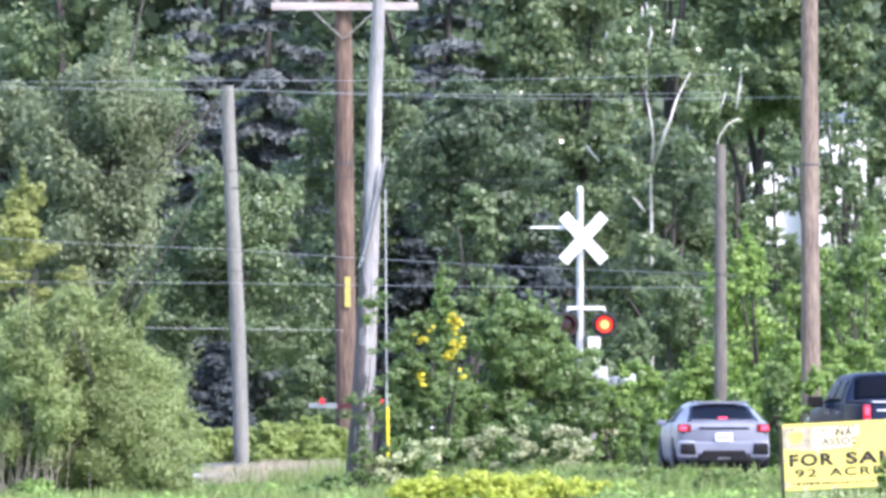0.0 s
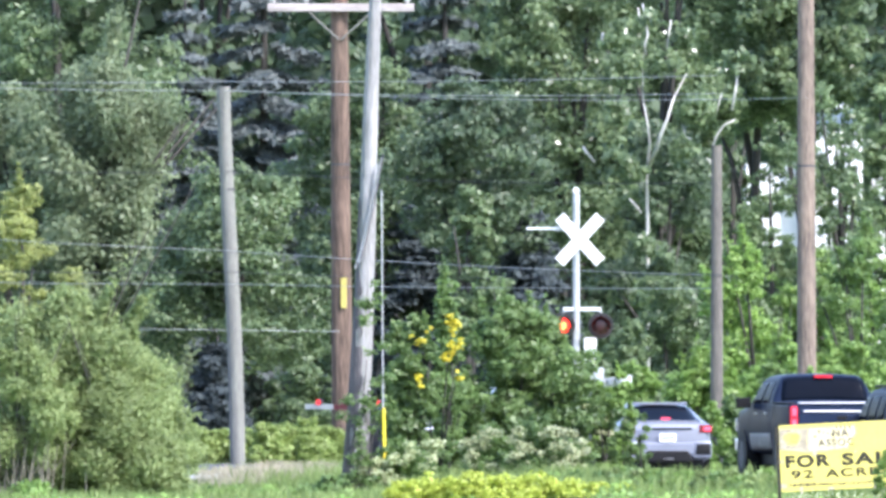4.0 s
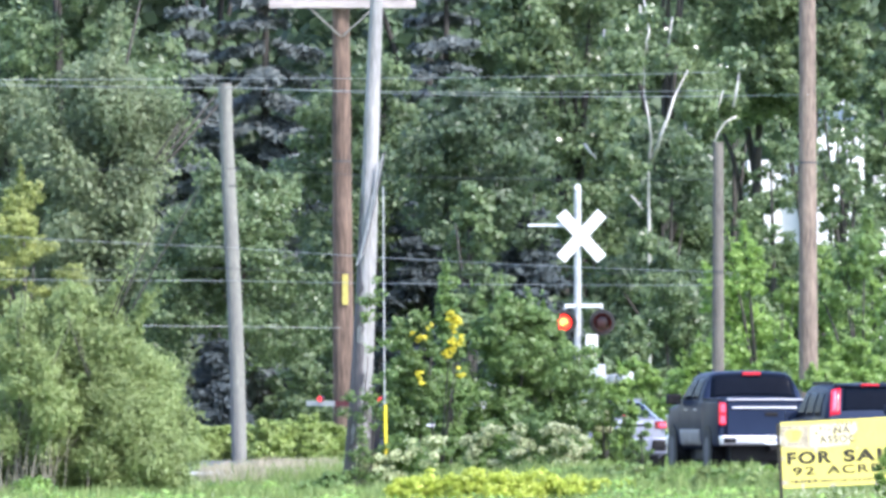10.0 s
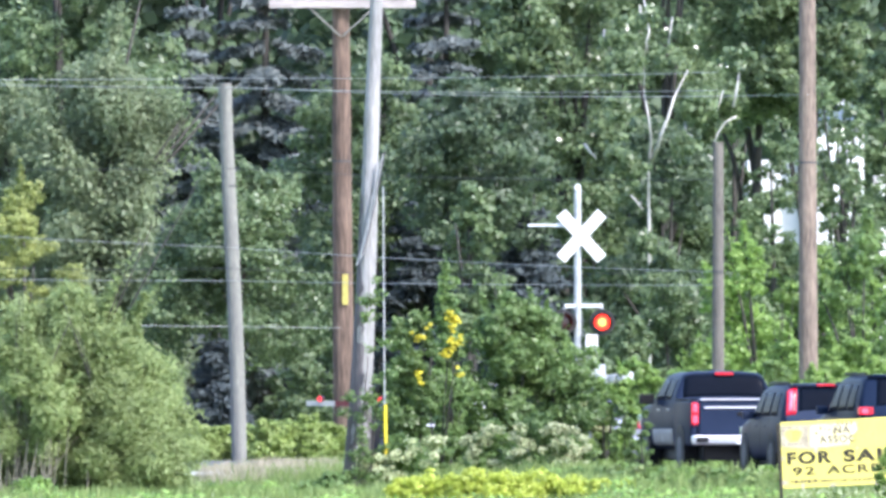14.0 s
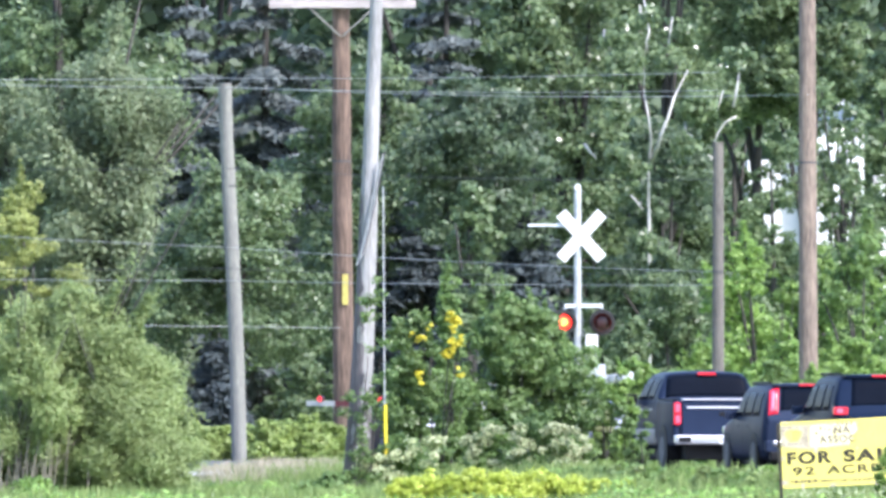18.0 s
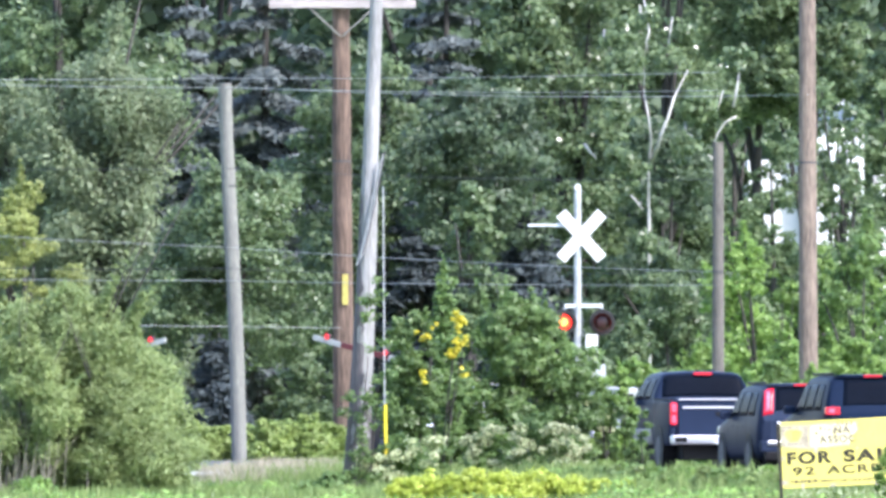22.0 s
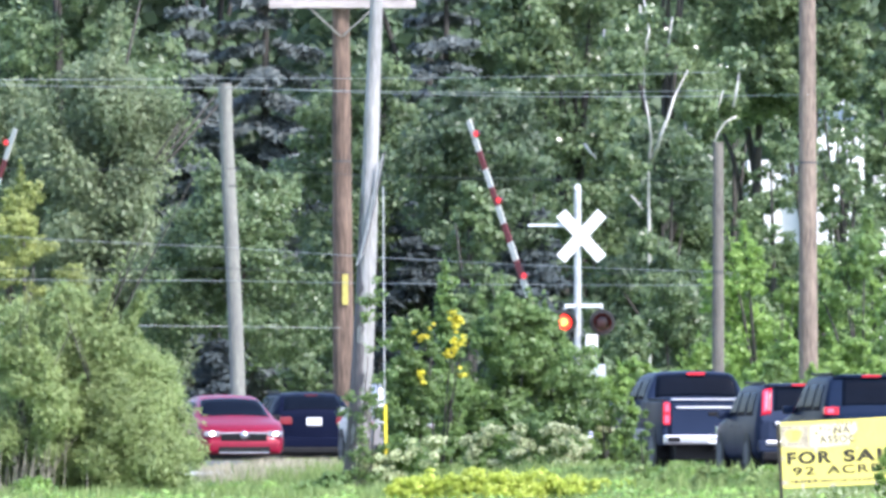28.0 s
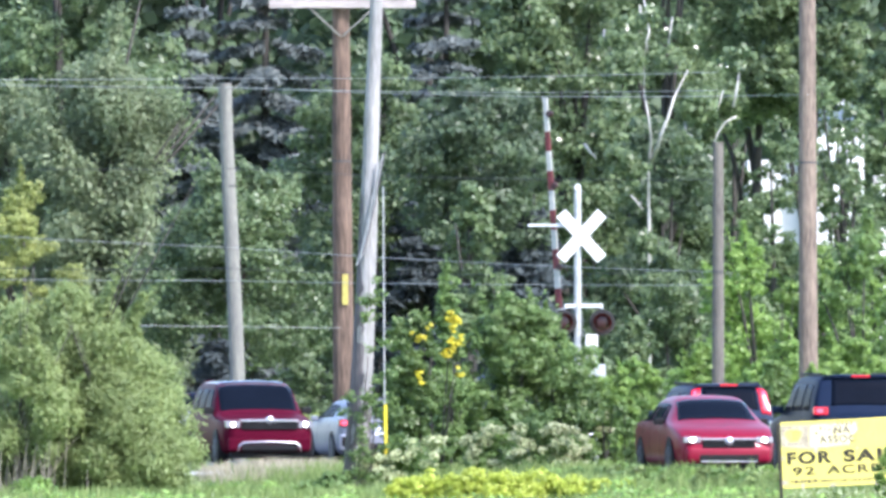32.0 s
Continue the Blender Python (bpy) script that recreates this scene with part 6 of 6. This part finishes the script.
def hatchback():
    """Sporty silver hatchback with a split tail."""
    col = paint("silver_blue_paint", (0.19, 0.205, 0.25), 0.5)
    c = thing("hatchback", Matrix.Identity(4), "silver-blue sporty hatchback with black bumper vents", "car", "cars at the crossing")
    L, W, H = 4.5, 1.80, 1.38
    w = W / 2
    sh = Shell([(0, 0.36), (0.15, 0.26), (0.6, 0.20), (3.9, 0.20), (4.4, 0.24), (4.5, 0.32)],
               [(0, 0.82), (0.1, 0.94), (0.5, 0.97), (2.0, 0.95), (3.3, 0.92), (3.7, 0.84), (4.3, 0.68), (4.5, 0.48)],
               [(0, 0.90), (0.05, 0.98), (0.20, 1.02), (0.60, 1.17), (1.05, H - 0.05), (1.5, H - 0.005), (2.1, H), (2.5, H - 0.05), (3.35, 1.00), (3.6, 0.93), (4.1, 0.83), (4.4, 0.70), (4.5, 0.56)],
               [(0, w * 0.82), (0.06, w * 0.90), (0.3, w * 0.98), (0.9, w), (3.5, w * 0.995), (4.1, w * 0.95), (4.38, w * 0.86), (4.5, w * 0.74)],
               [(0, w * 0.82), (0.3, w * 0.78), (0.9, w * 0.67), (1.5, w * 0.65), (2.4, w * 0.66), (3.3, w * 0.77), (4.0, w * 0.8), (4.5, w * 0.5)])
    part("body", sh.skin(), col, c, smooth=True)
    glaze(c, sh, (0.17, 1.05), (2.50, 3.28), ((0.95, 1.55, 0.25, 0), (1.62, 2.40, 0, -0.02), (2.45, 2.9, 0, -0.32)), v_rear=0.72)
    seams(c, sh, (1.2, 1.6, 2.75))
    part("tail_spoiler", soft_box(-0.60, 0.60, 0.08, 0.22, 0.99, 1.03, 0.012), col, c, "small tail spoiler")
    part("roof_spoiler", soft_box(-0.52, 0.52, 0.90, 1.10, H - 0.05, H + 0.0, 0.012), col, c)
    tail_pair(c, 0.62, 0.87, -0.02, 0.20, 0.80, 0.95, TAIL)
    for s in (-1, 1):
        part("brake_corner", soft_box(min(s * 0.70, s * 0.85), max(s * 0.70, s * 0.85), -0.03, 0.05, 0.82, 0.92, 0.03, 3), LOBE, c, "lit orange-red tail lamp")
    part("brake_lamp", soft_box(-0.09, 0.09, 0.17, 0.215, 1.05, 1.085, 0.012, 2), LOBE, c, "high red brake lamp")
    part("light_bar", soft_box(-0.48, 0.48, -0.015, 0.05, 0.85, 0.89, 0.008, 1), TRIM, c, "dark strip between the tail lamps")
    part("rear_bumper", soft_box(-0.82, 0.82, -0.06, 0.14, 0.36, 0.62, 0.05), col, c)
    part("rear_valance", hull8([(-0.52, -0.085, 0.22), (0.52, -0.085, 0.22), (0.52, 0.10, 0.22), (-0.52, 0.10, 0.22), (-0.40, -0.085, 0.46), (0.40, -0.085, 0.46), (0.40, 0.10, 0.46), (-0.40, 0.10, 0.46)], 0.04), TRIM, c, "black lower bumper")
    for s in (-1, 1):
        part("vent_surround", hull8([(s * 0.68 - 0.21, -0.08, 0.30), (s * 0.68 + 0.19, -0.06, 0.30), (s * 0.68 + 0.19, 0.05, 0.30), (s * 0.68 - 0.21, 0.05, 0.30),
                              (s * 0.70 - 0.18, -0.08, 0.64), (s * 0.70 + 0.16, -0.06, 0.64), (s * 0.70 + 0.16, 0.05, 0.64), (s * 0.70 - 0.18, 0.05, 0.64)], 0.05, 3), col, c, "silver surround of the vent", smooth=True)
        part("bumper_vent", hull8([(s * 0.68 - 0.17, -0.095, 0.36), (s * 0.68 + 0.17, -0.085, 0.36), (s * 0.68 + 0.17, 0.04, 0.36), (s * 0.68 - 0.17, 0.04, 0.36),
                              (s * 0.70 - 0.15, -0.095, 0.60), (s * 0.70 + 0.14, -0.085, 0.60), (s * 0.70 + 0.14, 0.04, 0.60), (s * 0.70 - 0.15, 0.04, 0.60)], 0.05, 3), TRIM, c, "large black bumper vent", smooth=True)
    part("centre_exhaust", soft_box(-0.13, 0.13, -0.085, 0.05, 0.27, 0.33, 0.015), CHROME, c, "centre exhaust tips")
    plate(c, -0.065, 0.70, -1)
    grille(c, 0.9, L + 0.02, 0.50, 0.62, 3)
    part("front_bumper", soft_box(-0.78, 0.78, L - 0.12, L + 0.035, 0.25, 0.50, 0.05), col, c)
    head_pair(c, 0.46, 0.80, L - 0.25, L - 0.02, 0.58, 0.68, False)
    mirrors(c, W * 0.95, 3.0, 0.96, col, 0.7)
    handles(c, W, (1.3, 2.4), 0.82, col)
    part("underbody", soft_box(-W * 0.40, W * 0.40, 0.12, L - 0.15, 0.12, 0.36, 0.03), TRIM, c, "black underbody")
    arches(c, W, (0.85, 3.55), 0.33)
    return c, wheels(c, W, (0.85, 3.55), 0.33)


def pickup():
    """Large four-door pickup with an open bed."""
    col = paint("dark_blue_grey_paint", (0.018, 0.026, 0.050), 0.3)
    c = thing("pickup_truck", Matrix.Identity(4), "large dark blue-grey four-door pickup truck with chrome bumper", "pickup truck", "cars at the crossing")
    L, W, H = 5.85, 2.02, 1.92
    rail = 1.36
    w = W / 2
    b0 = 1.9
    sh = Shell([(0, 0.46), (b0, 0.44), (5.4, 0.44), (5.75, 0.48), (L, 0.55)],
               [(0, rail - 0.04), (b0, rail - 0.03), (4.3, rail - 0.04), (4.7, rail - 0.09), (5.6, rail - 0.16), (L, rail - 0.32)],
               [(0, rail), (b0, H - 0.50), (b0 + 0.03, H - 0.42), (b0 + 0.20, H - 0.08), (b0 + 0.36, H - 0.01), (2.9, H), (3.7, H - 0.02), (3.95, H - 0.08), (4.55, rail + 0.06), (4.75, rail), (5.5, rail - 0.08), (5.75, rail - 0.16), (L, rail - 0.28)],
               [(0, w), (b0, w * 0.985), (2.3, w * 0.99), (5.0, w * 0.99), (5.6, w * 0.95), (L, w * 0.88)],
               [(0, w * 0.8), (b0, w * 0.84), (b0 + 0.3, w * 0.745), (3.7, w * 0.74), (4.5, w * 0.82), (5.3, w * 0.84), (L, w * 0.7)])
    part("cab", sh.skin(b0), col, c, "rounded four-door cab and bonnet", smooth=True)
    glaze(c, sh, (b0 + 0.012, b0 + 0.24), (3.92, 4.52), ((2.35, 3.05, 0.08, 0), (3.13, 4.15, 0, -0.36)), v_rear=0.715)
    seams(c, sh, (2.3, 3.1, 4.2))
    for s in (-1, 1):
        part("dusty_sill", sh.patch(rect(2.05, 4.15, 0.03, 0.17), 0.003, s, 10, 4, 0.004), DUST, c, "lower doors filmed with pale road dust", smooth=True)
    for s in (-1, 1):
        x0, x1 = sorted((s * (W / 2 - 0.13), s * (W / 2 - 0.008)))
        part("bed_side", soft_box(x0, x1, 0.05, 1.90, 0.50, rail, 0.055, 3), col, c, "bed side panel", smooth=True)
        part("bed_rail", soft_box(x0, x1, 0.06, 1.88, rail, rail + 0.03, 0.01), TRIM, c, "black bed rail cap")
        lo, hi = sorted((s * (W / 2 - 0.155), s * (W / 2 - 0.018)))
        lamp = part("tail_lamp", soft_box(lo, hi, -0.015, 0.14, 0.89, 1.32, 0.04, 3), BRAKE, c, "tall red tail lamp")
        for z in (0.915, 1.125):
            part("lit_lobe", soft_box(lo + 0.015, hi - 0.015, -0.024, 0.02, z, z + 0.17, 0.04, 3), LOBE, lamp, "glowing red lobe")
    part("bed_floor", soft_box(-W / 2 + 0.12, W / 2 - 0.12, 0.08, 1.9, 0.62, 0.72, 0.01), TRIM, c)
    part("tailgate", soft_box(-W / 2 + 0.175, W / 2 - 0.175, 0.0, 0.09, 0.70, rail, 0.02), col, c, "dark painted tailgate")
    part("tailgate_cap", soft_box(-W / 2 + 0.175, W / 2 - 0.175, -0.03, 0.10, rail, rail + 0.028, 0.012), CHROME, c, "bright strip along the tailgate's top")
    part("tailgate_ledge", soft_box(-W / 2 + 0.26, W / 2 - 0.52, -0.02, 0.03, rail - 0.16, rail - 0.12, 0.01), CHROME, c, "bright crease on the tailgate")
    part("tailgate_handle", soft_box(-0.12, 0.12, -0.012, 0.02, rail - 0.30, rail - 0.22, 0.01), TRIM, c, "black tailgate handle")
    part("rear_bumper", soft_box(-W / 2 + 0.02, W / 2 - 0.02, -0.20, 0.06, 0.52, 0.70, 0.04), CHROME, c, "chrome step bumper")
    for s in (-1, 1):
        part("bumper_step", soft_box(s * 0.82 - 0.12, s * 0.82 + 0.12, -0.207, 0.0, 0.56, 0.67, 0.015), TRIM, c, "black corner step")
    part("tow_hitch", soft_box(-0.06, 0.06, -0.22, 0.2, 0.42, 0.50, 0.01), TRIM, c)
    plate(c, -0.205, 0.62, -1)
    part("chassis", soft_box(-0.75, 0.75, 0.1, 5.6, 0.22, 0.62, 0.03), TRIM, c, "black underbody")
    part("brake_lamp", soft_box(-0.17, 0.17, 2.02, 2.16, H - 0.085, H - 0.03, 0.006, 1), BRAKE, c, "high red brake lamp")
    grille(c, 1.4, L + 0.02, 0.78, 1.12, 5, CHROME)
    part("front_bumper", soft_box(-0.95, 0.95, L - 0.15, L + 0.1, 0.48, 0.72, 0.05), CHROME, c, "chrome front bumper")
    head_pair(c, 0.72, 0.96, L - 0.2, L + 0.0, 0.85, 1.08, False)
    mirrors(c, W, 4.05, rail + 0.0, TRIM, 1.3)
    handles(c, W, (2.5, 3.5), rail - 0.18, CHROME)
    ys = (1.15, 4.85)
    for s in (-1, 1):
        for y in ys:
            bm = bmesh.new()
            tube(bm, [(s * (W / 2 - 0.25), y, 0.42), (s * (W / 2 + 0.004), y, 0.42)], 0.48, 24)
            part("wheel_arch", bm, TRIM, c, "dark wheel arch")
    return c, wheels(c, W, ys, 0.41)


PICKUP = pickup()
HATCH = hatchback()
GREY_SUV = boxy_suv("dark grey compact sport utility car with tall pillar lamps", paint("dark_grey_paint", (0.025, 0.034, 0.060), 0.3), 4.55, 1.82, 1.68, chrome=True)
BLACK_SUV = boxy_suv("black sport utility car waiting in the queue", paint("black_car_paint", (0.010, 0.017, 0.036), 0.3), 4.75, 1.92, 1.84, lamps="brake")
WHITE_SUV = boxy_suv("white boxy sport utility car driving away", paint("white_car_paint", (0.50, 0.50, 0.51), 0.0), 4.45, 1.82, 1.72, lamps="slim", chrome=False, bumper=material("silver_bumper_paint", (0.17, 0.16, 0.155), 0.5, vary=0.12, scale=4, coat=0.3), bumper_top=0.84)
DARK_CAR = sedan("black-blue crossover with a pale plate driving away", paint("midnight_paint", (0.006, 0.008, 0.020), 0.2), 4.7, 1.84, 1.52, lit=False, name="crossover", suv=True)
RED_SEDAN = sedan("bright red saloon with lit headlamps coming over the crossing", paint("bright_red_paint", (0.17, 0.004, 0.020), 0.25), 4.85, 1.85, 1.46)
MAROON_SUV = boxy_suv("dark red sport utility car with lit headlamps", paint("dark_red_paint", (0.060, 0.004, 0.014), 0.3), 4.8, 1.94, 1.76, lamps="plain", lit=True, chrome=True, roof_mat=material("glossy_dark_roof", (0.03, 0.025, 0.035), 0.15, vary=0.1, scale=3, coat=1.0), rail=False)
WHITE_CAR = boxy_suv("low white wagon passing quickly behind the low shrubs", paint("plain_white_paint", (0.78, 0.78, 0.78), 0.0), 4.6, 1.80, 1.42, lamps="plain", name="wagon")


# ---- what moves ----
def glide(rows, t):
    """A smooth value between rows of (t, value)."""
    if t <= rows[0][0]:
        return rows[0][1]
    if t >= rows[-1][0]:
        return rows[-1][1]
    def slope(i):
        if i in (0, len(rows) - 1):
            return 0.0 if abs(rows[i][1] - rows[i - 1 if i else 1][1]) < 0.05 else (rows[1][1] - rows[0][1]) / (rows[1][0] - rows[0][0]) if i == 0 else (rows[-1][1] - rows[-2][1]) / (rows[-1][0] - rows[-2][0])
        a = (rows[i][1] - rows[i - 1][1]) / (rows[i][0] - rows[i - 1][0])
        b = (rows[i + 1][1] - rows[i][1]) / (rows[i + 1][0] - rows[i][0])
        return 0.0 if a * b <= 0 else 2 * a * b / (a + b)
    i = max(k for k in range(len(rows)) if rows[k][0] <= t)
    i = min(i, len(rows) - 2)
    (t0, v0), (t1, v1) = rows[i], rows[i + 1]
    h = t1 - t0
    s = (t - t0) / h
    return (2 * s ** 3 - 3 * s ** 2 + 1) * v0 + (s ** 3 - 2 * s ** 2 + s) * h * slope(i) + (-2 * s ** 3 + 3 * s ** 2) * v1 + (s ** 3 - s ** 2) * h * slope(i + 1)


def drive(car, rows, place, radius=0.34):
    """rows: seconds and how far away along the lane; place gives the pose there. The wheels roll along."""
    body, rims = car
    times = sorted({round(i * 0.25, 3) for i in range(129)} | {r[0] for r in rows})
    path = [(t, place(glide(rows, t))) for t in times]
    keep = [p for i, p in enumerate(path) if i in (0, len(path) - 1) or (p[1].translation - path[i - 1][1].translation).length > 0.004 or (p[1].translation - path[i + 1][1].translation).length > 0.004]
    walk(body, keep)
    homes = [w.matrix_basis.copy() for w in rims]
    fwd = path[0][1].to_3x3() @ Vector((0, 1, 0))
    turn, last, spun = 0.0, path[0][1].translation.copy(), [(0.0, 0.0)]
    since = 0.0
    n = int(32 * FPS)
    for k in range(1, n + 1):
        t = k / FPS
        p = place(glide(rows, t)).translation
        d = (p - last).dot(fwd)
        last = p
        turn -= max(-80.0, min(80.0, math.degrees(d / radius)))
        since += abs(d)
        if since > 0.34 or k == n:
            spun.append((t, turn))
            since = 0.0
    for w, home in zip(rims, homes):
        walk(w, [(t, home @ pose(0, 0, 0, a)) for t, a in spun])


def outbound(y):
    return pose(OUT0 - LEAN * y, y, -0.055, 0, 0, HEAD)


def outbound_hatch(y):
    return pose(OUT0 - LEAN * y, y, -0.055, 0, 0, HEAD - 5.0 * min(1.0, max(0.0, (405 - y) / 6)))


def inbound(length):
    d = Vector((LEAN, -1, 0)).normalized() * length
    return lambda y: pose(IN0 - LEAN * y - d.x, y - d.y, -0.055, 0, 0, 180 + HEAD)


def flashes(lamp, first, last_t):
    """The drum turns its lit side to the road and away again."""
    home = lamp.matrix_basis.copy()
    beat, t0 = 0.5975, 0.5577 - 2 * 0.5975
    rows = []
    # the change from right to left falls on the clip's first instant
    a = 0.0 if first == "L" else 180.0
    rows += [(0.0, a - 180), (0.0334, a - 120), (0.0667, a - 60), (0.1, a)]
    k = 2
    while t0 + k * beat < last_t:
        t = t0 + k * beat
        for s, o in ((-0.0367, 0), (-0.0033, 60), (0.03, 120), (0.0633, 180)):
            rows.append((t + s, a + o))
        a += 180
        k += 1
    if a % 360 == 0:
        for s, o in ((0, 0), (0.0333, 60), (0.0667, 120), (0.1, 180)):
            rows.append((last_t + s, a + o))
        a += 180
    rows.append((32.0, a))
    walk(lamp, [(t, home @ pose(0, 0, 0, 0, 0, o)) for t, o in rows])


def sway(th, amount, seed, period=1.6):
    rng = np.random.default_rng(seed)
    home = th.matrix_basis.copy()
    rows = []
    t = 0.0
    while t < 32:
        rows.append((t, home @ pose(0, 0, 0, amount * 0.4 * rng.normal(), amount * rng.normal(), 0)))
        t += period * rng.uniform(0.6, 1.3)
    rows.append((32.0, home))
    walk(th, rows)


def motions():
    drive(PICKUP, [(0, 378.42), (0.7, 378.79), (1.4, 380.14), (2.1, 381.99), (2.8, 382.65), (3.5, 384.42), (5.5, 387.10), (6.2, 387.94), (6.9, 389.01), (7.6, 389.81), (8.3, 390.95), (9, 391.70), (10, 392.62), (11.5, 393.72), (13, 395.01), (14.5, 395.71), (16.5, 396.65), (19, 397.60), (23, 397.77), (27.2, 397.89), (27.8, 398.31), (28.4, 398.91), (28.7, 399.26), (29, 399.62), (29.3, 400.34), (29.6, 401.67), (29.9, 403.00), (30.2, 403.86), (30.5, 405.21), (30.8, 407.19), (31.1, 409.06), (31.5, 412.09), (32, 416.93)], outbound, 0.41)
    drive(HATCH, [(0, 397.77), (0.7, 398.67), (1.4, 399.50), (2.1, 400.40), (2.8, 401.31), (3.5, 402.82), (5.5, 404.72), (6.2, 405.33), (6.9, 406.07), (7.6, 406.75), (8.3, 407.31), (9, 407.75), (10, 408.37), (11, 408.87), (12, 409.37), (13, 410.13), (14.5, 410.76), (19, 410.95), (27.6, 410.95), (28.5, 413.63), (29.5, 420.81), (30.5, 428.93), (31.4, 435.23), (31.7, 436.22), (32, 437.08)], outbound_hatch, 0.33)
    drive(GREY_SUV, [(0, 367.47), (3.5, 375.67), (5.5, 377.80), (6.2, 378.61), (6.9, 379.31), (7.6, 380.07), (8.3, 381.16), (9, 381.76), (10, 382.53), (11.5, 384.07), (13, 385.85), (14.5, 387.26), (16.5, 388.27), (19, 388.84), (23, 389.24), (28.7, 389.41), (29.3, 389.98), (29.9, 390.44), (30.2, 390.95), (30.5, 391.36), (30.8, 392.45), (31.1, 393.32), (31.4, 394.20), (31.7, 395.37), (32, 396.78)], outbound, 0.355)
    drive(BLACK_SUV, [(0, 357.64), (5.5, 365.01), (9, 370.61), (11.5, 375.32), (13, 377.56), (14.5, 379.61), (16.5, 380.80), (19, 381.79), (23, 382.34), (30.8, 382.45), (32, 383.44)], outbound, 0.355)
    drive(WHITE_SUV, [(0, 414.08), (1.4, 415.43), (2.8, 416.73), (6, 419.15), (9, 421.01), (25.8, 421.01), (26.6, 423.48), (27.5, 428.93), (28.4, 435.80), (28.7, 436.65), (29, 437.73), (29.3, 439.96), (29.6, 441.86), (29.9, 443.03), (30.2, 444.51), (30.5, 446.52), (30.8, 447.57), (31.1, 448.40), (31.4, 450.29), (31.7, 452.04), (32, 453.35)], outbound, 0.355)
    drive(DARK_CAR, [(0, 430.45), (23, 430.45), (24.2, 434.38), (25, 436.51), (25.5, 438.45), (27.5, 444.14), (28.1, 446.07), (29.3, 451.13), (29.6, 452.20), (29.9, 454.20), (30.2, 455.91), (30.8, 458.57), (32, 463.19)], outbound, 0.35)
    drive(RED_SEDAN, [(0, 452.58), (25.9, 452.58), (26.8, 443.07), (27.5, 435.68), (28, 431.96), (28.4, 427.87), (28.7, 424.57), (29, 421.46), (29.3, 418.26), (29.6, 414.69), (30, 409.59), (30.7, 398.63), (31.4, 386.11), (31.7, 380.82), (32, 376.80)], inbound(4.85), 0.33)
    drive(MAROON_SUV, [(0, 462.50), (28, 462.50), (29, 453.39), (29.8, 446.12), (30.2, 442.92), (30.6, 439.84), (31, 436.81), (31.3, 434.33), (31.6, 431.96), (32, 428.67)], inbound(4.8), 0.355)
    drive(WHITE_CAR, [(0, -30.00), (9, -13.00), (10.2, -3.03), (10.4, -1.79), (10.6, -0.38), (10.8, 1.15), (11, 2.64), (11.4, 5.45), (14, 22.00), (32, 30.00)], lambda x: pose(x - 4.6, 476.0 + 0.0 * x, -0.50, 0, 0, -90), 0.33)
    lift = [(0.0, 0.6), (20.2, 0.6), (20.5, 2.0), (21.0, 4.6), (21.5, 8.8), (22.0, 13.0), (22.5, 17.8), (23.0, 21.9), (23.5, 26.5), (24.0, 30.0), (25.0, 37.5), (25.5, 43.7), (27.5, 63.4), (28.0, 68.0), (28.6, 73.0), (29.0, 76.5), (29.4, 81.0), (29.8, 85.9), (30.0, 87.2), (30.4, 85.6), (32.0, 85.4)]
    walk(ARM_NEAR, [(t, pose(0, -0.26, 1.16 + 0.35, 0, -a, 147)) for t, a in lift])
    walk(ARM_FAR, [(t, pose(0, -0.26, 1.12 + 0.35, 0, -a, -33)) for t, a in lift])
    # the lamps on the arms go dark when the flashing ends
    for lamp in TIPS_NEAR + TIPS_FAR:
        home = lamp.matrix_basis.copy()
        walk(lamp, [(t, home @ pose(0, 0, 0, 0, 0, a)) for t, a in ((0.0, 0), (29.1, 0), (29.14, 60), (29.18, 120), (29.22, 180), (32.0, 180))])
    flashes(LAMP_L, "L", 29.2)
    flashes(LAMP_R, "R", 29.2)
    sway(WILLOW, 0.9, 1)
    sway(WILLOW_SIDE, 1.0, 9, 1.3)
    sway(WILLOW_LOW, 1.4, 2, 1.1)
    sway(WILLOW_FOOT, 0.8, 7, 1.2)
    sway(BUSH, 0.35, 5, 1.3)
    sway(BUSH_BACK, 0.4, 8, 1.2)
    sway(EDGE_BUSH, 1.2, 6, 0.9)
    sway(BUSH_TALL, 0.7, 3)
    sway(SPRAY, 0.9, 4, 0.9)


motions()
